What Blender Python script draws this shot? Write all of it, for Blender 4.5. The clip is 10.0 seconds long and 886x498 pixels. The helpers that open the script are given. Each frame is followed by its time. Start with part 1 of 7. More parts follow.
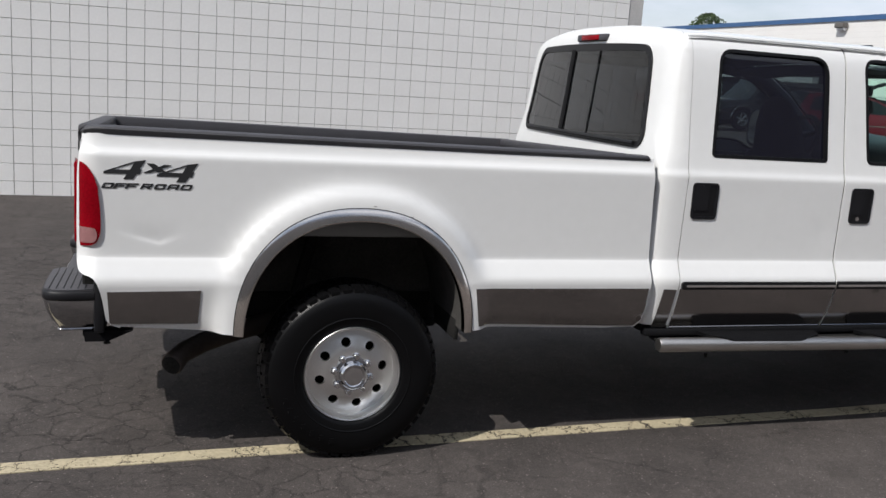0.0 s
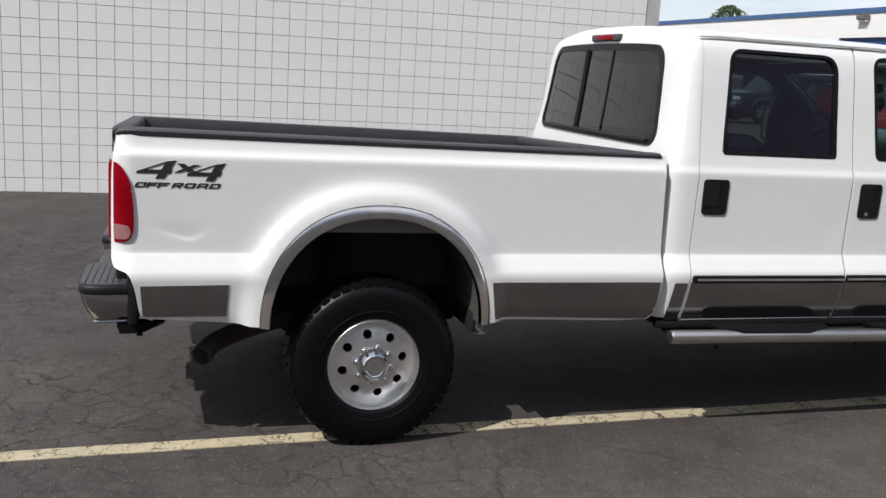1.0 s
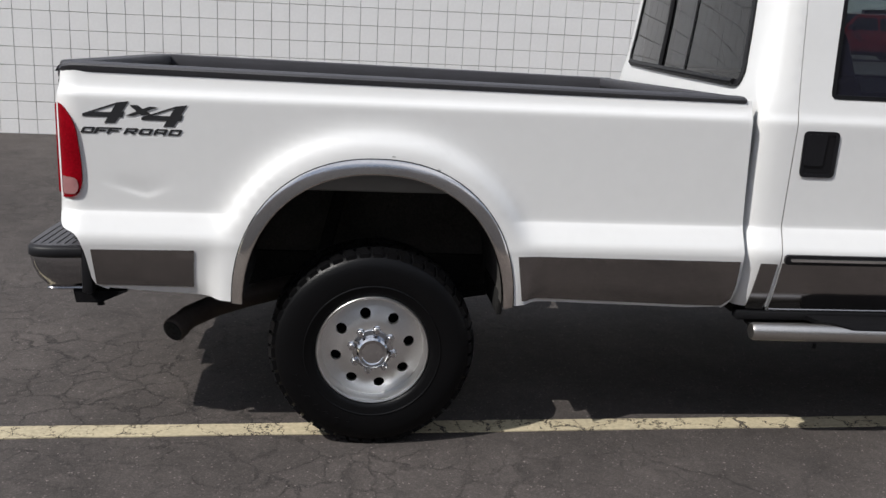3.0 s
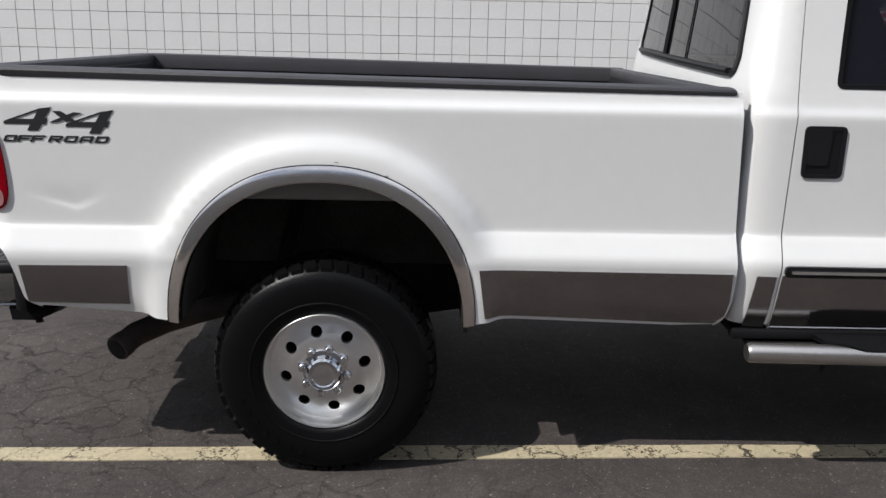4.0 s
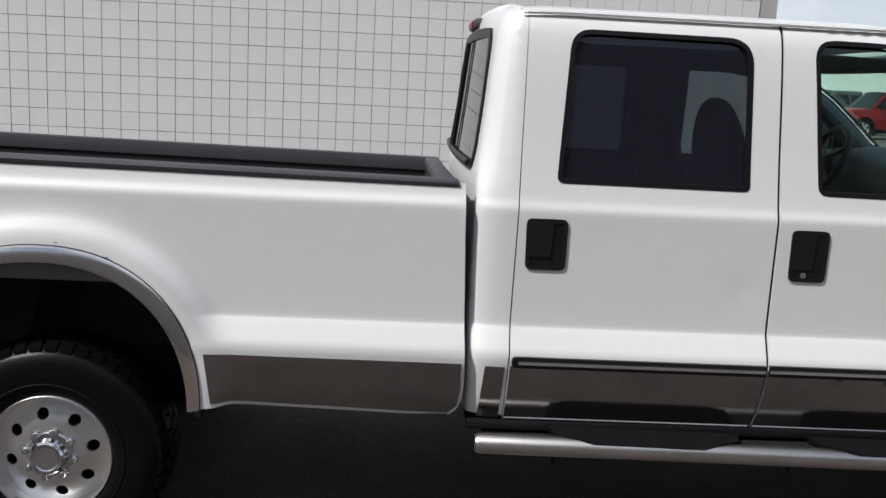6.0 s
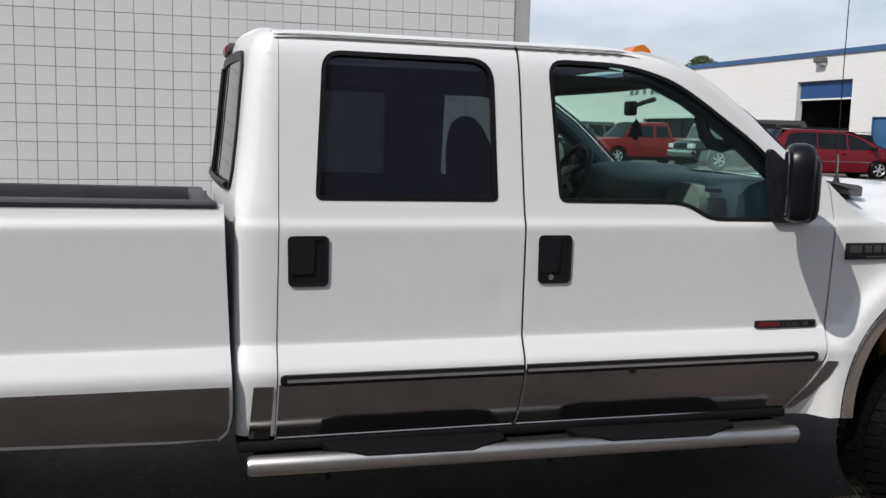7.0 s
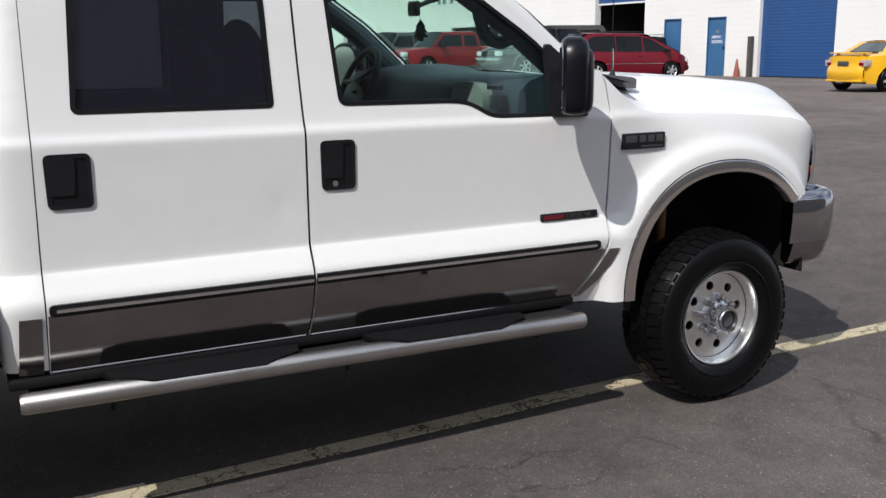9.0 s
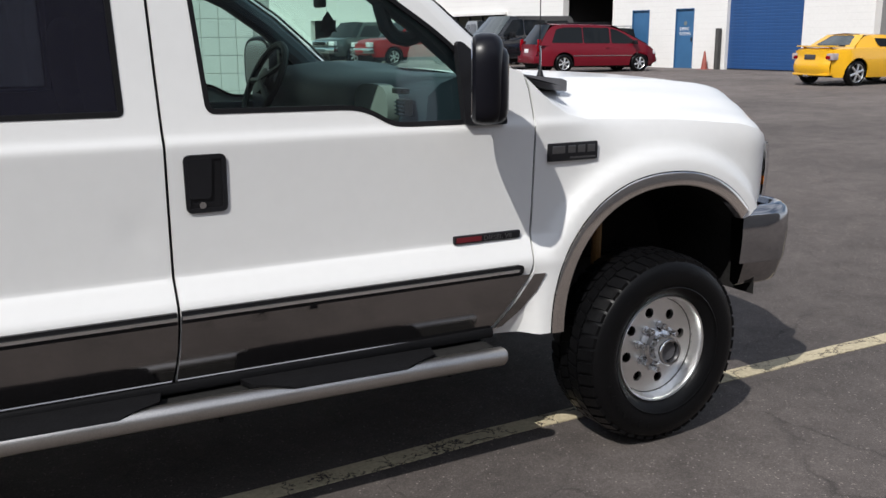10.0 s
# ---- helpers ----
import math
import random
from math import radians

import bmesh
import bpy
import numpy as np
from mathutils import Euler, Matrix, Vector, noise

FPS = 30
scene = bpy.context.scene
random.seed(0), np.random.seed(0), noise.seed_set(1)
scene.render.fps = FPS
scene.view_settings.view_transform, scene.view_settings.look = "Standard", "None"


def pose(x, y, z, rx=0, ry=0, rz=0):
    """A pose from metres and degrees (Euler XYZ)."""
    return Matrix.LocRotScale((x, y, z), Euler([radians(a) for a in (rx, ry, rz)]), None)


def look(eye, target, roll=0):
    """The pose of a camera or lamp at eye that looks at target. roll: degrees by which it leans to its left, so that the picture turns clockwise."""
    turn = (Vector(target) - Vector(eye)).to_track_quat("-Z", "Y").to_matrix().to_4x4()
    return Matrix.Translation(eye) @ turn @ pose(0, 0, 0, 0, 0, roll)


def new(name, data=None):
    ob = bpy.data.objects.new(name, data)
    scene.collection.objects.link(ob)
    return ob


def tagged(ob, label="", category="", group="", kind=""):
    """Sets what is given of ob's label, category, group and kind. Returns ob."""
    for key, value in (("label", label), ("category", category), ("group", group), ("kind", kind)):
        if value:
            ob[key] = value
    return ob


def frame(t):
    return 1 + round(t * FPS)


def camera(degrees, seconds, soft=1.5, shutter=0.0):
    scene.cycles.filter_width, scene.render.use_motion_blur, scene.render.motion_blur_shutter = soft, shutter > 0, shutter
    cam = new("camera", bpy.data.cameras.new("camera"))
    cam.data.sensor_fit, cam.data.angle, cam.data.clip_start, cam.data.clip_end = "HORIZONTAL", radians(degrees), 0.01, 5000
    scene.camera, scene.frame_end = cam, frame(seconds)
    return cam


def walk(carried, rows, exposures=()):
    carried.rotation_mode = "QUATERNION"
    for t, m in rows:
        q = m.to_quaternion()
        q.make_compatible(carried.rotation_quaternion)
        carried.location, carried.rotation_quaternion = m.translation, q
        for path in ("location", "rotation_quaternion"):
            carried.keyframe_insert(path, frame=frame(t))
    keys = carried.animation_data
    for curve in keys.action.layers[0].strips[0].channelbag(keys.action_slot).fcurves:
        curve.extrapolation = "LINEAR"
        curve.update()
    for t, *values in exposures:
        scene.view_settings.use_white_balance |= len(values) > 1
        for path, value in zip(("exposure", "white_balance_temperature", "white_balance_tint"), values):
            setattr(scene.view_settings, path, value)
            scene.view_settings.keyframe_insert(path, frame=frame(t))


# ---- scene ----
from mathutils.geometry import delaunay_2d_cdt

cam = camera(50.9, 10.0)
PATH = [
    (0, (-0.857, -3.933, 1.734), (-0.266, -2.056, 1.377), 3.73),
    (0.5, (-0.837, -4.036, 1.767), (-0.295, -2.150, 1.380), 2.76),
    (1, (-0.893, -4.082, 1.769), (-0.343, -2.196, 1.397), 3.38),
    (1.5, (-0.862, -4.055, 1.763), (-0.307, -2.177, 1.358), 2.85),
    (2, (-0.624, -3.857, 1.723), (-0.143, -1.958, 1.321), 2.00),
    (2.5, (-0.377, -3.632, 1.703), (-0.043, -1.713, 1.253), 2.73),
    (4, (0.354, -3.115, 1.715), (0.394, -1.184, 1.194), 1.23),
    (4.5, (0.529, -3.049, 1.723), (0.451, -1.117, 1.215), 0.95),
    (5, (0.680, -2.967, 1.718), (0.483, -1.042, 1.213), 1.80),
    (5.5, (0.902, -3.035, 1.723), (0.715, -1.09, 1.296), 1.5),
    (6, (1.195, -3.144, 1.754), (1.294, -1.176, 1.41), 2.9),
    (6.2, (1.183, -3.164, 1.74), (1.422, -1.199, 1.451), 2.8),
    (7.3, (1.299, -3.221, 1.673), (1.915, -1.334, 1.427), 1.1),
    (7.5, (1.304, -3.218, 1.663), (1.968, -1.349, 1.407), 1.0),
    (8, (1.335, -3.221, 1.657), (2.122, -1.408, 1.355), 1.1),
    (8.5, (1.376, -3.222, 1.645), (2.273, -1.47, 1.291), 0.5),
    (9, (1.425, -3.204, 1.641), (2.315, -1.463, 1.222), -0.5),
    (9.5, (1.581, -3.109, 1.629), (2.489, -1.387, 1.172), -0.5),
    (10, (1.901, -2.874, 1.667), (2.84, -1.163, 1.227), -0.2),
]
walk(cam, [(t, look(eye, target, roll)) for t, eye, target, roll in PATH], exposures=[(0.0, -0.14), (0.5, -0.05), (1.0, -0.02), (1.5, -0.06), (2.0, -0.08), (2.5, -0.08), (4.5, -0.06), (5.0, -0.06), (5.5, -0.12), (6.0, -0.27), (7.5, -0.29), (8.0, -0.27), (8.5, -0.2), (9.0, 0.0), (9.5, 0.15), (10.0, -0.06)])


# ---------------------------------------------------------------- world and light
world = bpy.data.worlds.new("sky")
scene.world = world
world.use_nodes = True
SUN_WAY = Vector((0.80, 0.465, -1.0)).normalized()
wn, wl = world.node_tree.nodes, world.node_tree.links
wn.clear()
sky = wn.new("ShaderNodeTexSky")
sky.sky_type = "NISHITA"
sky.sun_disc = False
sky.sun_elevation = math.asin(-SUN_WAY.z)
sky.sun_rotation = math.atan2(-SUN_WAY.x, -SUN_WAY.y)
sky.air_density, sky.dust_density = 1.0, 0.8
wgeo = wn.new("ShaderNodeTexCoord")
wmap = wn.new("ShaderNodeMapping")
wmap.inputs["Scale"].default_value = (1.0, 1.0, 3.2)
cloud = wn.new("ShaderNodeTexNoise")
cloud.inputs["Scale"].default_value = 1.7
cloud.inputs["Detail"].default_value = 7
cloud.inputs["Roughness"].default_value = 0.55
cramp = wn.new("ShaderNodeValToRGB")
cramp.color_ramp.elements[0].position, cramp.color_ramp.elements[1].position = 0.38, 0.64
wmix = wn.new("ShaderNodeMixRGB")
wmix.inputs[2].default_value = (10.2, 10.8, 12.2, 1)
wbg = wn.new("ShaderNodeBackground")
wbg.inputs["Strength"].default_value = 0.095
wout = wn.new("ShaderNodeOutputWorld")
wl.new(wgeo.outputs["Generated"], wmap.inputs["Vector"])
wl.new(wmap.outputs["Vector"], cloud.inputs["Vector"])
wl.new(cloud.outputs["Fac"], cramp.inputs["Fac"])
wl.new(cramp.outputs["Color"], wmix.inputs[0])
wl.new(sky.outputs["Color"], wmix.inputs[1])
wl.new(wmix.outputs["Color"], wbg.inputs["Color"])
wl.new(wbg.outputs["Background"], wout.inputs["Surface"])
sun = bpy.data.lights.new("sun", "SUN")
sun.energy, sun.angle, sun.color = 4.45, radians(0.55), (1.0, 0.970, 0.93)
new("sun", sun).matrix_world = look(-SUN_WAY * 60, (0, 0, 0))


# ---------------------------------------------------------------- materials
def material(name, color, rough=0.5, metal=0.0, coat=0.0, vary=0.12, scale=3.0, bump=0.0, bump_scale=60.0, spec=0.5, per_object=0.0, emit=0.0):
    """A principled surface whose colour drifts at two scales, with fine relief."""
    m = bpy.data.materials.new(name)
    m.use_nodes = True
    n, l = m.node_tree.nodes, m.node_tree.links
    p = n["Principled BSDF"]
    p.inputs["Roughness"].default_value, p.inputs["Metallic"].default_value = rough, metal
    p.inputs["Coat Weight"].default_value, p.inputs["Coat Roughness"].default_value = coat, 0.03
    p.inputs["Specular IOR Level"].default_value = spec
    p.inputs["Base Color"].default_value = (*color, 1)
    if emit:
        p.inputs["Emission Color"].default_value, p.inputs["Emission Strength"].default_value = (*color, 1), emit
    co = n.new("ShaderNodeTexCoord")
    if vary or per_object:
        big, small = n.new("ShaderNodeTexNoise"), n.new("ShaderNodeTexNoise")
        big.inputs["Scale"].default_value, big.inputs["Detail"].default_value = scale, 3
        small.inputs["Scale"].default_value, small.inputs["Detail"].default_value = scale * 23, 4
        add = n.new("ShaderNodeMath")
        add.operation = "ADD"
        l.new(co.outputs["Object"], big.inputs["Vector"])
        l.new(co.outputs["Object"], small.inputs["Vector"])
        l.new(big.outputs["Fac"], add.inputs[0])
        l.new(small.outputs["Fac"], add.inputs[1])
        fac = add.outputs[0]
        lo = 1.0 - vary
        if per_object:
            info = n.new("ShaderNodeObjectInfo")
            mul = n.new("ShaderNodeMath")
            mul.operation = "MULTIPLY_ADD"
            mul.inputs[1].default_value = per_object
            l.new(info.outputs["Random"], mul.inputs[0])
            l.new(fac, mul.inputs[2])
            fac = mul.outputs[0]
        ramp = n.new("ShaderNodeMapRange")
        ramp.inputs["From Min"].default_value, ramp.inputs["From Max"].default_value = 0.65, 1.35 + per_object
        ramp.inputs["To Min"].default_value, ramp.inputs["To Max"].default_value = lo, 1.0 + vary * 0.4
        l.new(fac, ramp.inputs["Value"])
        mix = n.new("ShaderNodeVectorMath")
        mix.operation = "SCALE"
        mix.inputs[0].default_value = color
        l.new(ramp.outputs["Result"], mix.inputs["Scale"])
        l.new(mix.outputs["Vector"], p.inputs["Base Color"])
    if bump:
        t = n.new("ShaderNodeTexNoise")
        t.inputs["Scale"].default_value, t.inputs["Detail"].default_value = bump_scale, 5
        b = n.new("ShaderNodeBump")
        b.inputs["Strength"].default_value, b.inputs["Distance"].default_value = bump, 0.01
        l.new(co.outputs["Object"], t.inputs["Vector"])
        l.new(t.outputs["Fac"], b.inputs["Height"])
        l.new(b.outputs["Normal"], p.inputs["Normal"])
    return m


def glass(name, tint, gloss=0.06, rough=0.0, haze=None):
    """A thin pane: tinted see-through, with a gloss that grows at grazing angles; an optional faint diffuse colour
    stands in for foil haze and reflected sky.
    """
    m = bpy.data.materials.new(name)
    m.use_nodes = True
    n, l = m.node_tree.nodes, m.node_tree.links
    n.clear()
    tr, gl, mix, out = (n.new(k) for k in ("ShaderNodeBsdfTransparent", "ShaderNodeBsdfGlossy", "ShaderNodeMixShader", "ShaderNodeOutputMaterial"))
    lw = n.new("ShaderNodeLayerWeight")
    lw.inputs["Blend"].default_value = 0.5
    pw, fr = n.new("ShaderNodeMath"), n.new("ShaderNodeMath")
    pw.operation, fr.operation = "POWER", "MULTIPLY_ADD"
    pw.inputs[1].default_value = 4.0
    fr.inputs[1].default_value, fr.inputs[2].default_value = 0.9, gloss
    l.new(lw.outputs["Facing"], pw.inputs[0])
    l.new(pw.outputs[0], fr.inputs[0])
    tr.inputs["Color"].default_value = (*tint, 1)
    gl.inputs["Roughness"].default_value = rough
    gl.inputs["Color"].default_value = (1, 1, 1, 1)
    l.new(fr.outputs[0], mix.inputs[0])
    l.new(tr.outputs[0], mix.inputs[1])
    if haze:
        haze_bsdf, both_of = n.new("ShaderNodeBsdfDiffuse"), n.new("ShaderNodeAddShader")
        haze_bsdf.inputs["Color"].default_value = (*haze, 1)
        l.new(tr.outputs[0], both_of.inputs[0])
        l.new(haze_bsdf.outputs[0], both_of.inputs[1])
        l.new(both_of.outputs[0], mix.inputs[1])
    l.new(gl.outputs[0], mix.inputs[2])
    l.new(mix.outputs[0], out.inputs["Surface"])
    return m


def asphalt_material():
    m = bpy.data.materials.new("asphalt")
    m.use_nodes = True
    n, l = m.node_tree.nodes, m.node_tree.links
    p = n["Principled BSDF"]
    p.inputs["Roughness"].default_value = 0.86
    p.inputs["Specular IOR Level"].default_value = 0.35
    co = n.new("ShaderNodeTexCoord")

    def noise_at(scale, detail=4, rough=0.55):
        t = n.new("ShaderNodeTexNoise")
        t.inputs["Scale"].default_value, t.inputs["Detail"].default_value, t.inputs["Roughness"].default_value = scale, detail, rough
        l.new(co.outputs["Object"], t.inputs["Vector"])
        return t.outputs["Fac"]

    def remap(v, a, b, c, d):
        r = n.new("ShaderNodeMapRange")
        for k, x in zip(("From Min", "From Max", "To Min", "To Max"), (a, b, c, d)):
            r.inputs[k].default_value = x
        l.new(v, r.inputs["Value"])
        return r.outputs["Result"]

    def times(a, b, op="MULTIPLY"):
        r = n.new("ShaderNodeMath")
        r.operation = op
        for s, v in zip(r.inputs, (a, b)):
            if isinstance(v, float):
                s.default_value = v
            else:
                l.new(v, s)
        return r.outputs[0]

    # crack network: warped cell borders, stronger in worn areas
    warp = n.new("ShaderNodeTexNoise")
    warp.inputs["Scale"].default_value, warp.inputs["Detail"].default_value, warp.inputs["Roughness"].default_value = 2.6, 9, 0.70
    l.new(co.outputs["Object"], warp.inputs["Vector"])
    mixv = n.new("ShaderNodeVectorMath")
    mixv.operation = "MULTIPLY_ADD"
    mixv.inputs[1].default_value = (0.42, 0.42, 0.0)
    l.new(warp.outputs["Color"], mixv.inputs[0])
    l.new(co.outputs["Object"], mixv.inputs[2])

    def cracks(scale, width):
        v = n.new("ShaderNodeTexVoronoi")
        v.feature = "DISTANCE_TO_EDGE"
        v.inputs["Scale"].default_value = scale
        l.new(mixv.outputs["Vector"], v.inputs["Vector"])
        return remap(v.outputs["Distance"], 0.0, width, 1.0, 0.0)

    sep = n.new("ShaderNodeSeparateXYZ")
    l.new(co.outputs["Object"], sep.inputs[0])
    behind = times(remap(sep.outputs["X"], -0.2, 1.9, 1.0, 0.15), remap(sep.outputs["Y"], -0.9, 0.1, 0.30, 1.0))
    fine = times(times(cracks(5.2, 0.034), remap(noise_at(9.0, 3), 0.32, 0.56, 0.25, 1.0)), times(remap(noise_at(0.8, 2), 0.36, 0.56, 0.25, 1.0), behind))
    long = times(times(cracks(0.9, 0.007), remap(noise_at(5.0, 3), 0.3, 0.6, 0.3, 1.0)), remap(noise_at(0.55, 2), 0.4, 0.62, 0.12, 0.75))
    crack = times(fine, long, "MAXIMUM")
    base = times(times(remap(noise_at(0.35, 3), 0.3, 0.7, 0.80, 1.18), remap(noise_at(2.6, 6, 0.68), 0.3, 0.7, 0.72, 1.22)), remap(noise_at(18.0, 4, 0.6), 0.35, 0.65, 0.92, 1.08))
    agg = n.new("ShaderNodeTexVoronoi")
    agg.inputs["Scale"].default_value = 170
    l.new(co.outputs["Object"], agg.inputs["Vector"])
    asep = n.new("ShaderNodeSeparateColor")
    l.new(agg.outputs["Color"], asep.inputs[0])
    stone = remap(asep.outputs[0], 0.45, 1.0, 0.90, 1.32)
    base = times(base, times(stone, remap(noise_at(260, 2), 0.35, 0.7, 0.84, 1.14)))
    speck = remap(asep.outputs[1], 0.975, 1.0, 0.0, 2.2)
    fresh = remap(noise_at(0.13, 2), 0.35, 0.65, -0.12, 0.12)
    # asphalt base is paler towards +x and towards lower y
    place_tone = times(remap(sep.outputs["X"], 1.5, 8.0, 1.0, 1.48), fresh, "ADD")
    place_tone = times(place_tone, remap(sep.outputs["X"], 8.0, 20.0, 1.0, 1.5))
    place_tone = times(place_tone, remap(sep.outputs["Y"], -1.6, -0.3, 1.24, 1.0))
    base = times(times(times(base, speck, "ADD"), place_tone), remap(crack, 0.0, 1.0, 1.0, 0.34))
    col = n.new("ShaderNodeVectorMath")
    col.operation = "SCALE"
    col.inputs[0].default_value = (0.0665, 0.0570, 0.0525)
    l.new(base, col.inputs["Scale"])
    l.new(col.outputs["Vector"], p.inputs["Base Color"])
    height = times(times(noise_at(170, 3), stone, "ADD"), times(crack, -3.5), "ADD")
    b = n.new("ShaderNodeBump")
    b.inputs["Strength"].default_value, b.inputs["Distance"].default_value = 0.5, 0.006
    l.new(height, b.inputs["Height"])
    l.new(b.outputs["Normal"], p.inputs["Normal"])
    return m


def worn_line_material():
    m = material("yellow_road_paint", (0.50, 0.43, 0.29), 0.8, vary=0.35, scale=2.5, bump=0.4, bump_scale=120)
    n, l = m.node_tree.nodes, m.node_tree.links
    p, out = n["Principled BSDF"], n["Material Output"]
    co = n.new("ShaderNodeTexCoord")
    a, b = n.new("ShaderNodeTexNoise"), n.new("ShaderNodeTexNoise")
    a.inputs["Scale"].default_value, a.inputs["Detail"].default_value = 6, 6
    b.inputs["Scale"].default_value, b.inputs["Detail"].default_value = 70, 4
    add = n.new("ShaderNodeMath")
    add.operation = "MULTIPLY_ADD"
    add.inputs[1].default_value = 0.8
    ramp = n.new("ShaderNodeValToRGB")
    ramp.color_ramp.elements[0].position, ramp.color_ramp.elements[1].position = 0.66, 0.78
    tr, mix = n.new("ShaderNodeBsdfTransparent"), n.new("ShaderNodeMixShader")
    # gaps where the asphalt's cracks run through the paint
    warp, bent, cell, gap, cut = (n.new("ShaderNode" + k) for k in ("TexNoise", "VectorMath", "TexVoronoi", "MapRange", "Math"))
    warp.inputs["Scale"].default_value, warp.inputs["Detail"].default_value, warp.inputs["Roughness"].default_value = 2.6, 9, 0.70
    bent.operation, cell.feature, cut.operation = "MULTIPLY_ADD", "DISTANCE_TO_EDGE", "MULTIPLY"
    bent.inputs[1].default_value = (0.42, 0.42, 0.0)
    cell.inputs["Scale"].default_value = 5.2
    gap.inputs["From Min"].default_value, gap.inputs["From Max"].default_value = 0.006, 0.020
    l.new(co.outputs["Object"], warp.inputs["Vector"])
    l.new(warp.outputs["Color"], bent.inputs[0])
    l.new(co.outputs["Object"], bent.inputs[2])
    l.new(bent.outputs["Vector"], cell.inputs["Vector"])
    l.new(cell.outputs["Distance"], gap.inputs["Value"])
    l.new(co.outputs["Object"], a.inputs["Vector"])
    l.new(co.outputs["Object"], b.inputs["Vector"])
    l.new(b.outputs["Fac"], add.inputs[0])
    l.new(a.outputs["Fac"], add.inputs[2])
    l.new(add.outputs[0], ramp.inputs["Fac"])
    l.new(ramp.outputs["Color"], cut.inputs[0])
    l.new(gap.outputs["Result"], cut.inputs[1])
    l.new(cut.outputs[0], mix.inputs[0])
    l.new(tr.outputs[0], mix.inputs[1])
    l.new(p.outputs[0], mix.inputs[2])
    l.new(mix.outputs[0], out.inputs["Surface"])
    return m


M_WHITE = material("white_car_paint", (0.77, 0.77, 0.76), 0.40, coat=0.5, vary=0.025, scale=0.9)
M_GREYTRIM = material("grey_plastic_trim", (0.056, 0.055, 0.062), 0.55, vary=0.2, scale=6, bump=0.15, bump_scale=300)
M_GLOSSBLACK = material("gloss_black_plastic", (0.006, 0.006, 0.009), 0.30, vary=0.2, scale=8, spec=0.22)
M_HEADLAMP = material("bright_headlamp_lens", (0.86, 0.86, 0.87), 0.16, 0.85, coat=0.8, vary=0.35, scale=16)
# cowl grey raised to stand for sun on the cover's top face
M_COWL = material("lightened_grey_cowl_plastic", (0.13, 0.13, 0.14), 0.6, vary=0.2, scale=9)
M_BLACK = material("black_plastic", (0.009, 0.009, 0.0105), 0.42, vary=0.2, scale=8, spec=0.3)
M_SATIN = material("satin_black_plastic", (0.010, 0.010, 0.012), 0.5, vary=0.25, scale=8, spec=0.3)
M_SEAL = material("black_rubber_seal", (0.006, 0.006, 0.007), 0.6, vary=0.2, spec=0.2)
M_WELL = material("dusty_wheel_well", (0.085, 0.081, 0.076), 0.9, vary=0.5, scale=5, spec=0.1, bump=0.3, bump_scale=40)
M_DARK = material("dark_underbody", (0.022, 0.0215, 0.021), 0.9, vary=0.5, scale=4, spec=0.1, bump=0.3, bump_scale=40)
M_LINER = material("bed_liner_plastic", (0.012, 0.012, 0.013), 0.6, vary=0.2, scale=5)
M_TYRE = material("tyre_rubber", (0.0040, 0.0040, 0.0045), 0.34, vary=0.3, scale=7, bump=0.12, bump_scale=150, spec=0.17)
M_CHROME = material("chrome", (0.66, 0.66, 0.67), 0.06, 1.0, vary=0.10, scale=6)
M_BRIGHT = material("brushed_bright_trim", (0.80, 0.75, 0.70), 0.13, 1.0, vary=0.12, scale=6, bump=0.03, bump_scale=12)
# bumper chrome, its base darkened to imitate reflected dark ground
M_DIMCHROME = material("dim_chrome", (0.42, 0.42, 0.43), 0.10, 1.0, vary=0.22, scale=9, bump=0.03, bump_scale=25)
M_PAD = material("ribbed_black_rubber", (0.007, 0.007, 0.008), 0.85, vary=0.3, scale=14, spec=0.1, bump=0.3, bump_scale=90)
M_BOARD = material("brushed_board_tube", (0.60, 0.575, 0.545), 0.36, 1.0, vary=0.18, scale=7)
M_STEEL = material("stainless_panel", (0.36, 0.345, 0.34), 0.13, 1.0, vary=0.12, scale=2, bump=0.02, bump_scale=30)
M_ALLOY = material("polished_alloy", (0.91, 0.91, 0.90), 0.31, 1.0, vary=0.1, scale=9)
M_PINKLENS = material("pale_red_ribbed_lens", (0.32, 0.15, 0.15), 0.2, coat=0.6, vary=0.3, scale=30)
M_REDLENS = material("red_lens", (0.25, 0.002, 0.008), 0.24, coat=0.0, vary=0.5, scale=6, spec=0.07)
M_CLEAR = material("clear_lens", (0.74, 0.74, 0.76), 0.14, 0.0, coat=0.8, vary=0.15, scale=20)
M_TAILCLEAR = material("smoky_clear_tail_lens", (0.42, 0.36, 0.36), 0.16, coat=0.6, vary=0.3, scale=14)
M_AMBER = material("amber_lens", (0.75, 0.20, 0.02), 0.2, coat=0.6, vary=0.15, scale=10)
M_RUST = material("rusty_exhaust_pipe", (0.06, 0.047, 0.040), 0.7, 0.5, vary=0.5, scale=12, bump=0.3, bump_scale=60)
M_YSPRING = material("yellow_shock_paint", (0.22, 0.11, 0.03), 0.5, vary=0.3)
M_DASH = material("dashboard_vinyl", (0.031, 0.040, 0.058), 0.55, vary=0.15, scale=10)
M_DASHLIGHT = material("grey_interior_trim", (0.24, 0.245, 0.24), 0.6, vary=0.1, scale=10)
M_SEAT = material("dark_seat_fabric", (0.018, 0.018, 0.022), 0.9, vary=0.2, scale=20)
M_HEAD = material("headliner", (0.055, 0.057, 0.06), 0.95, vary=0.1, scale=10)
M_DECAL = material("charcoal_decal", (0.025, 0.026, 0.028), 0.4, vary=0.15)
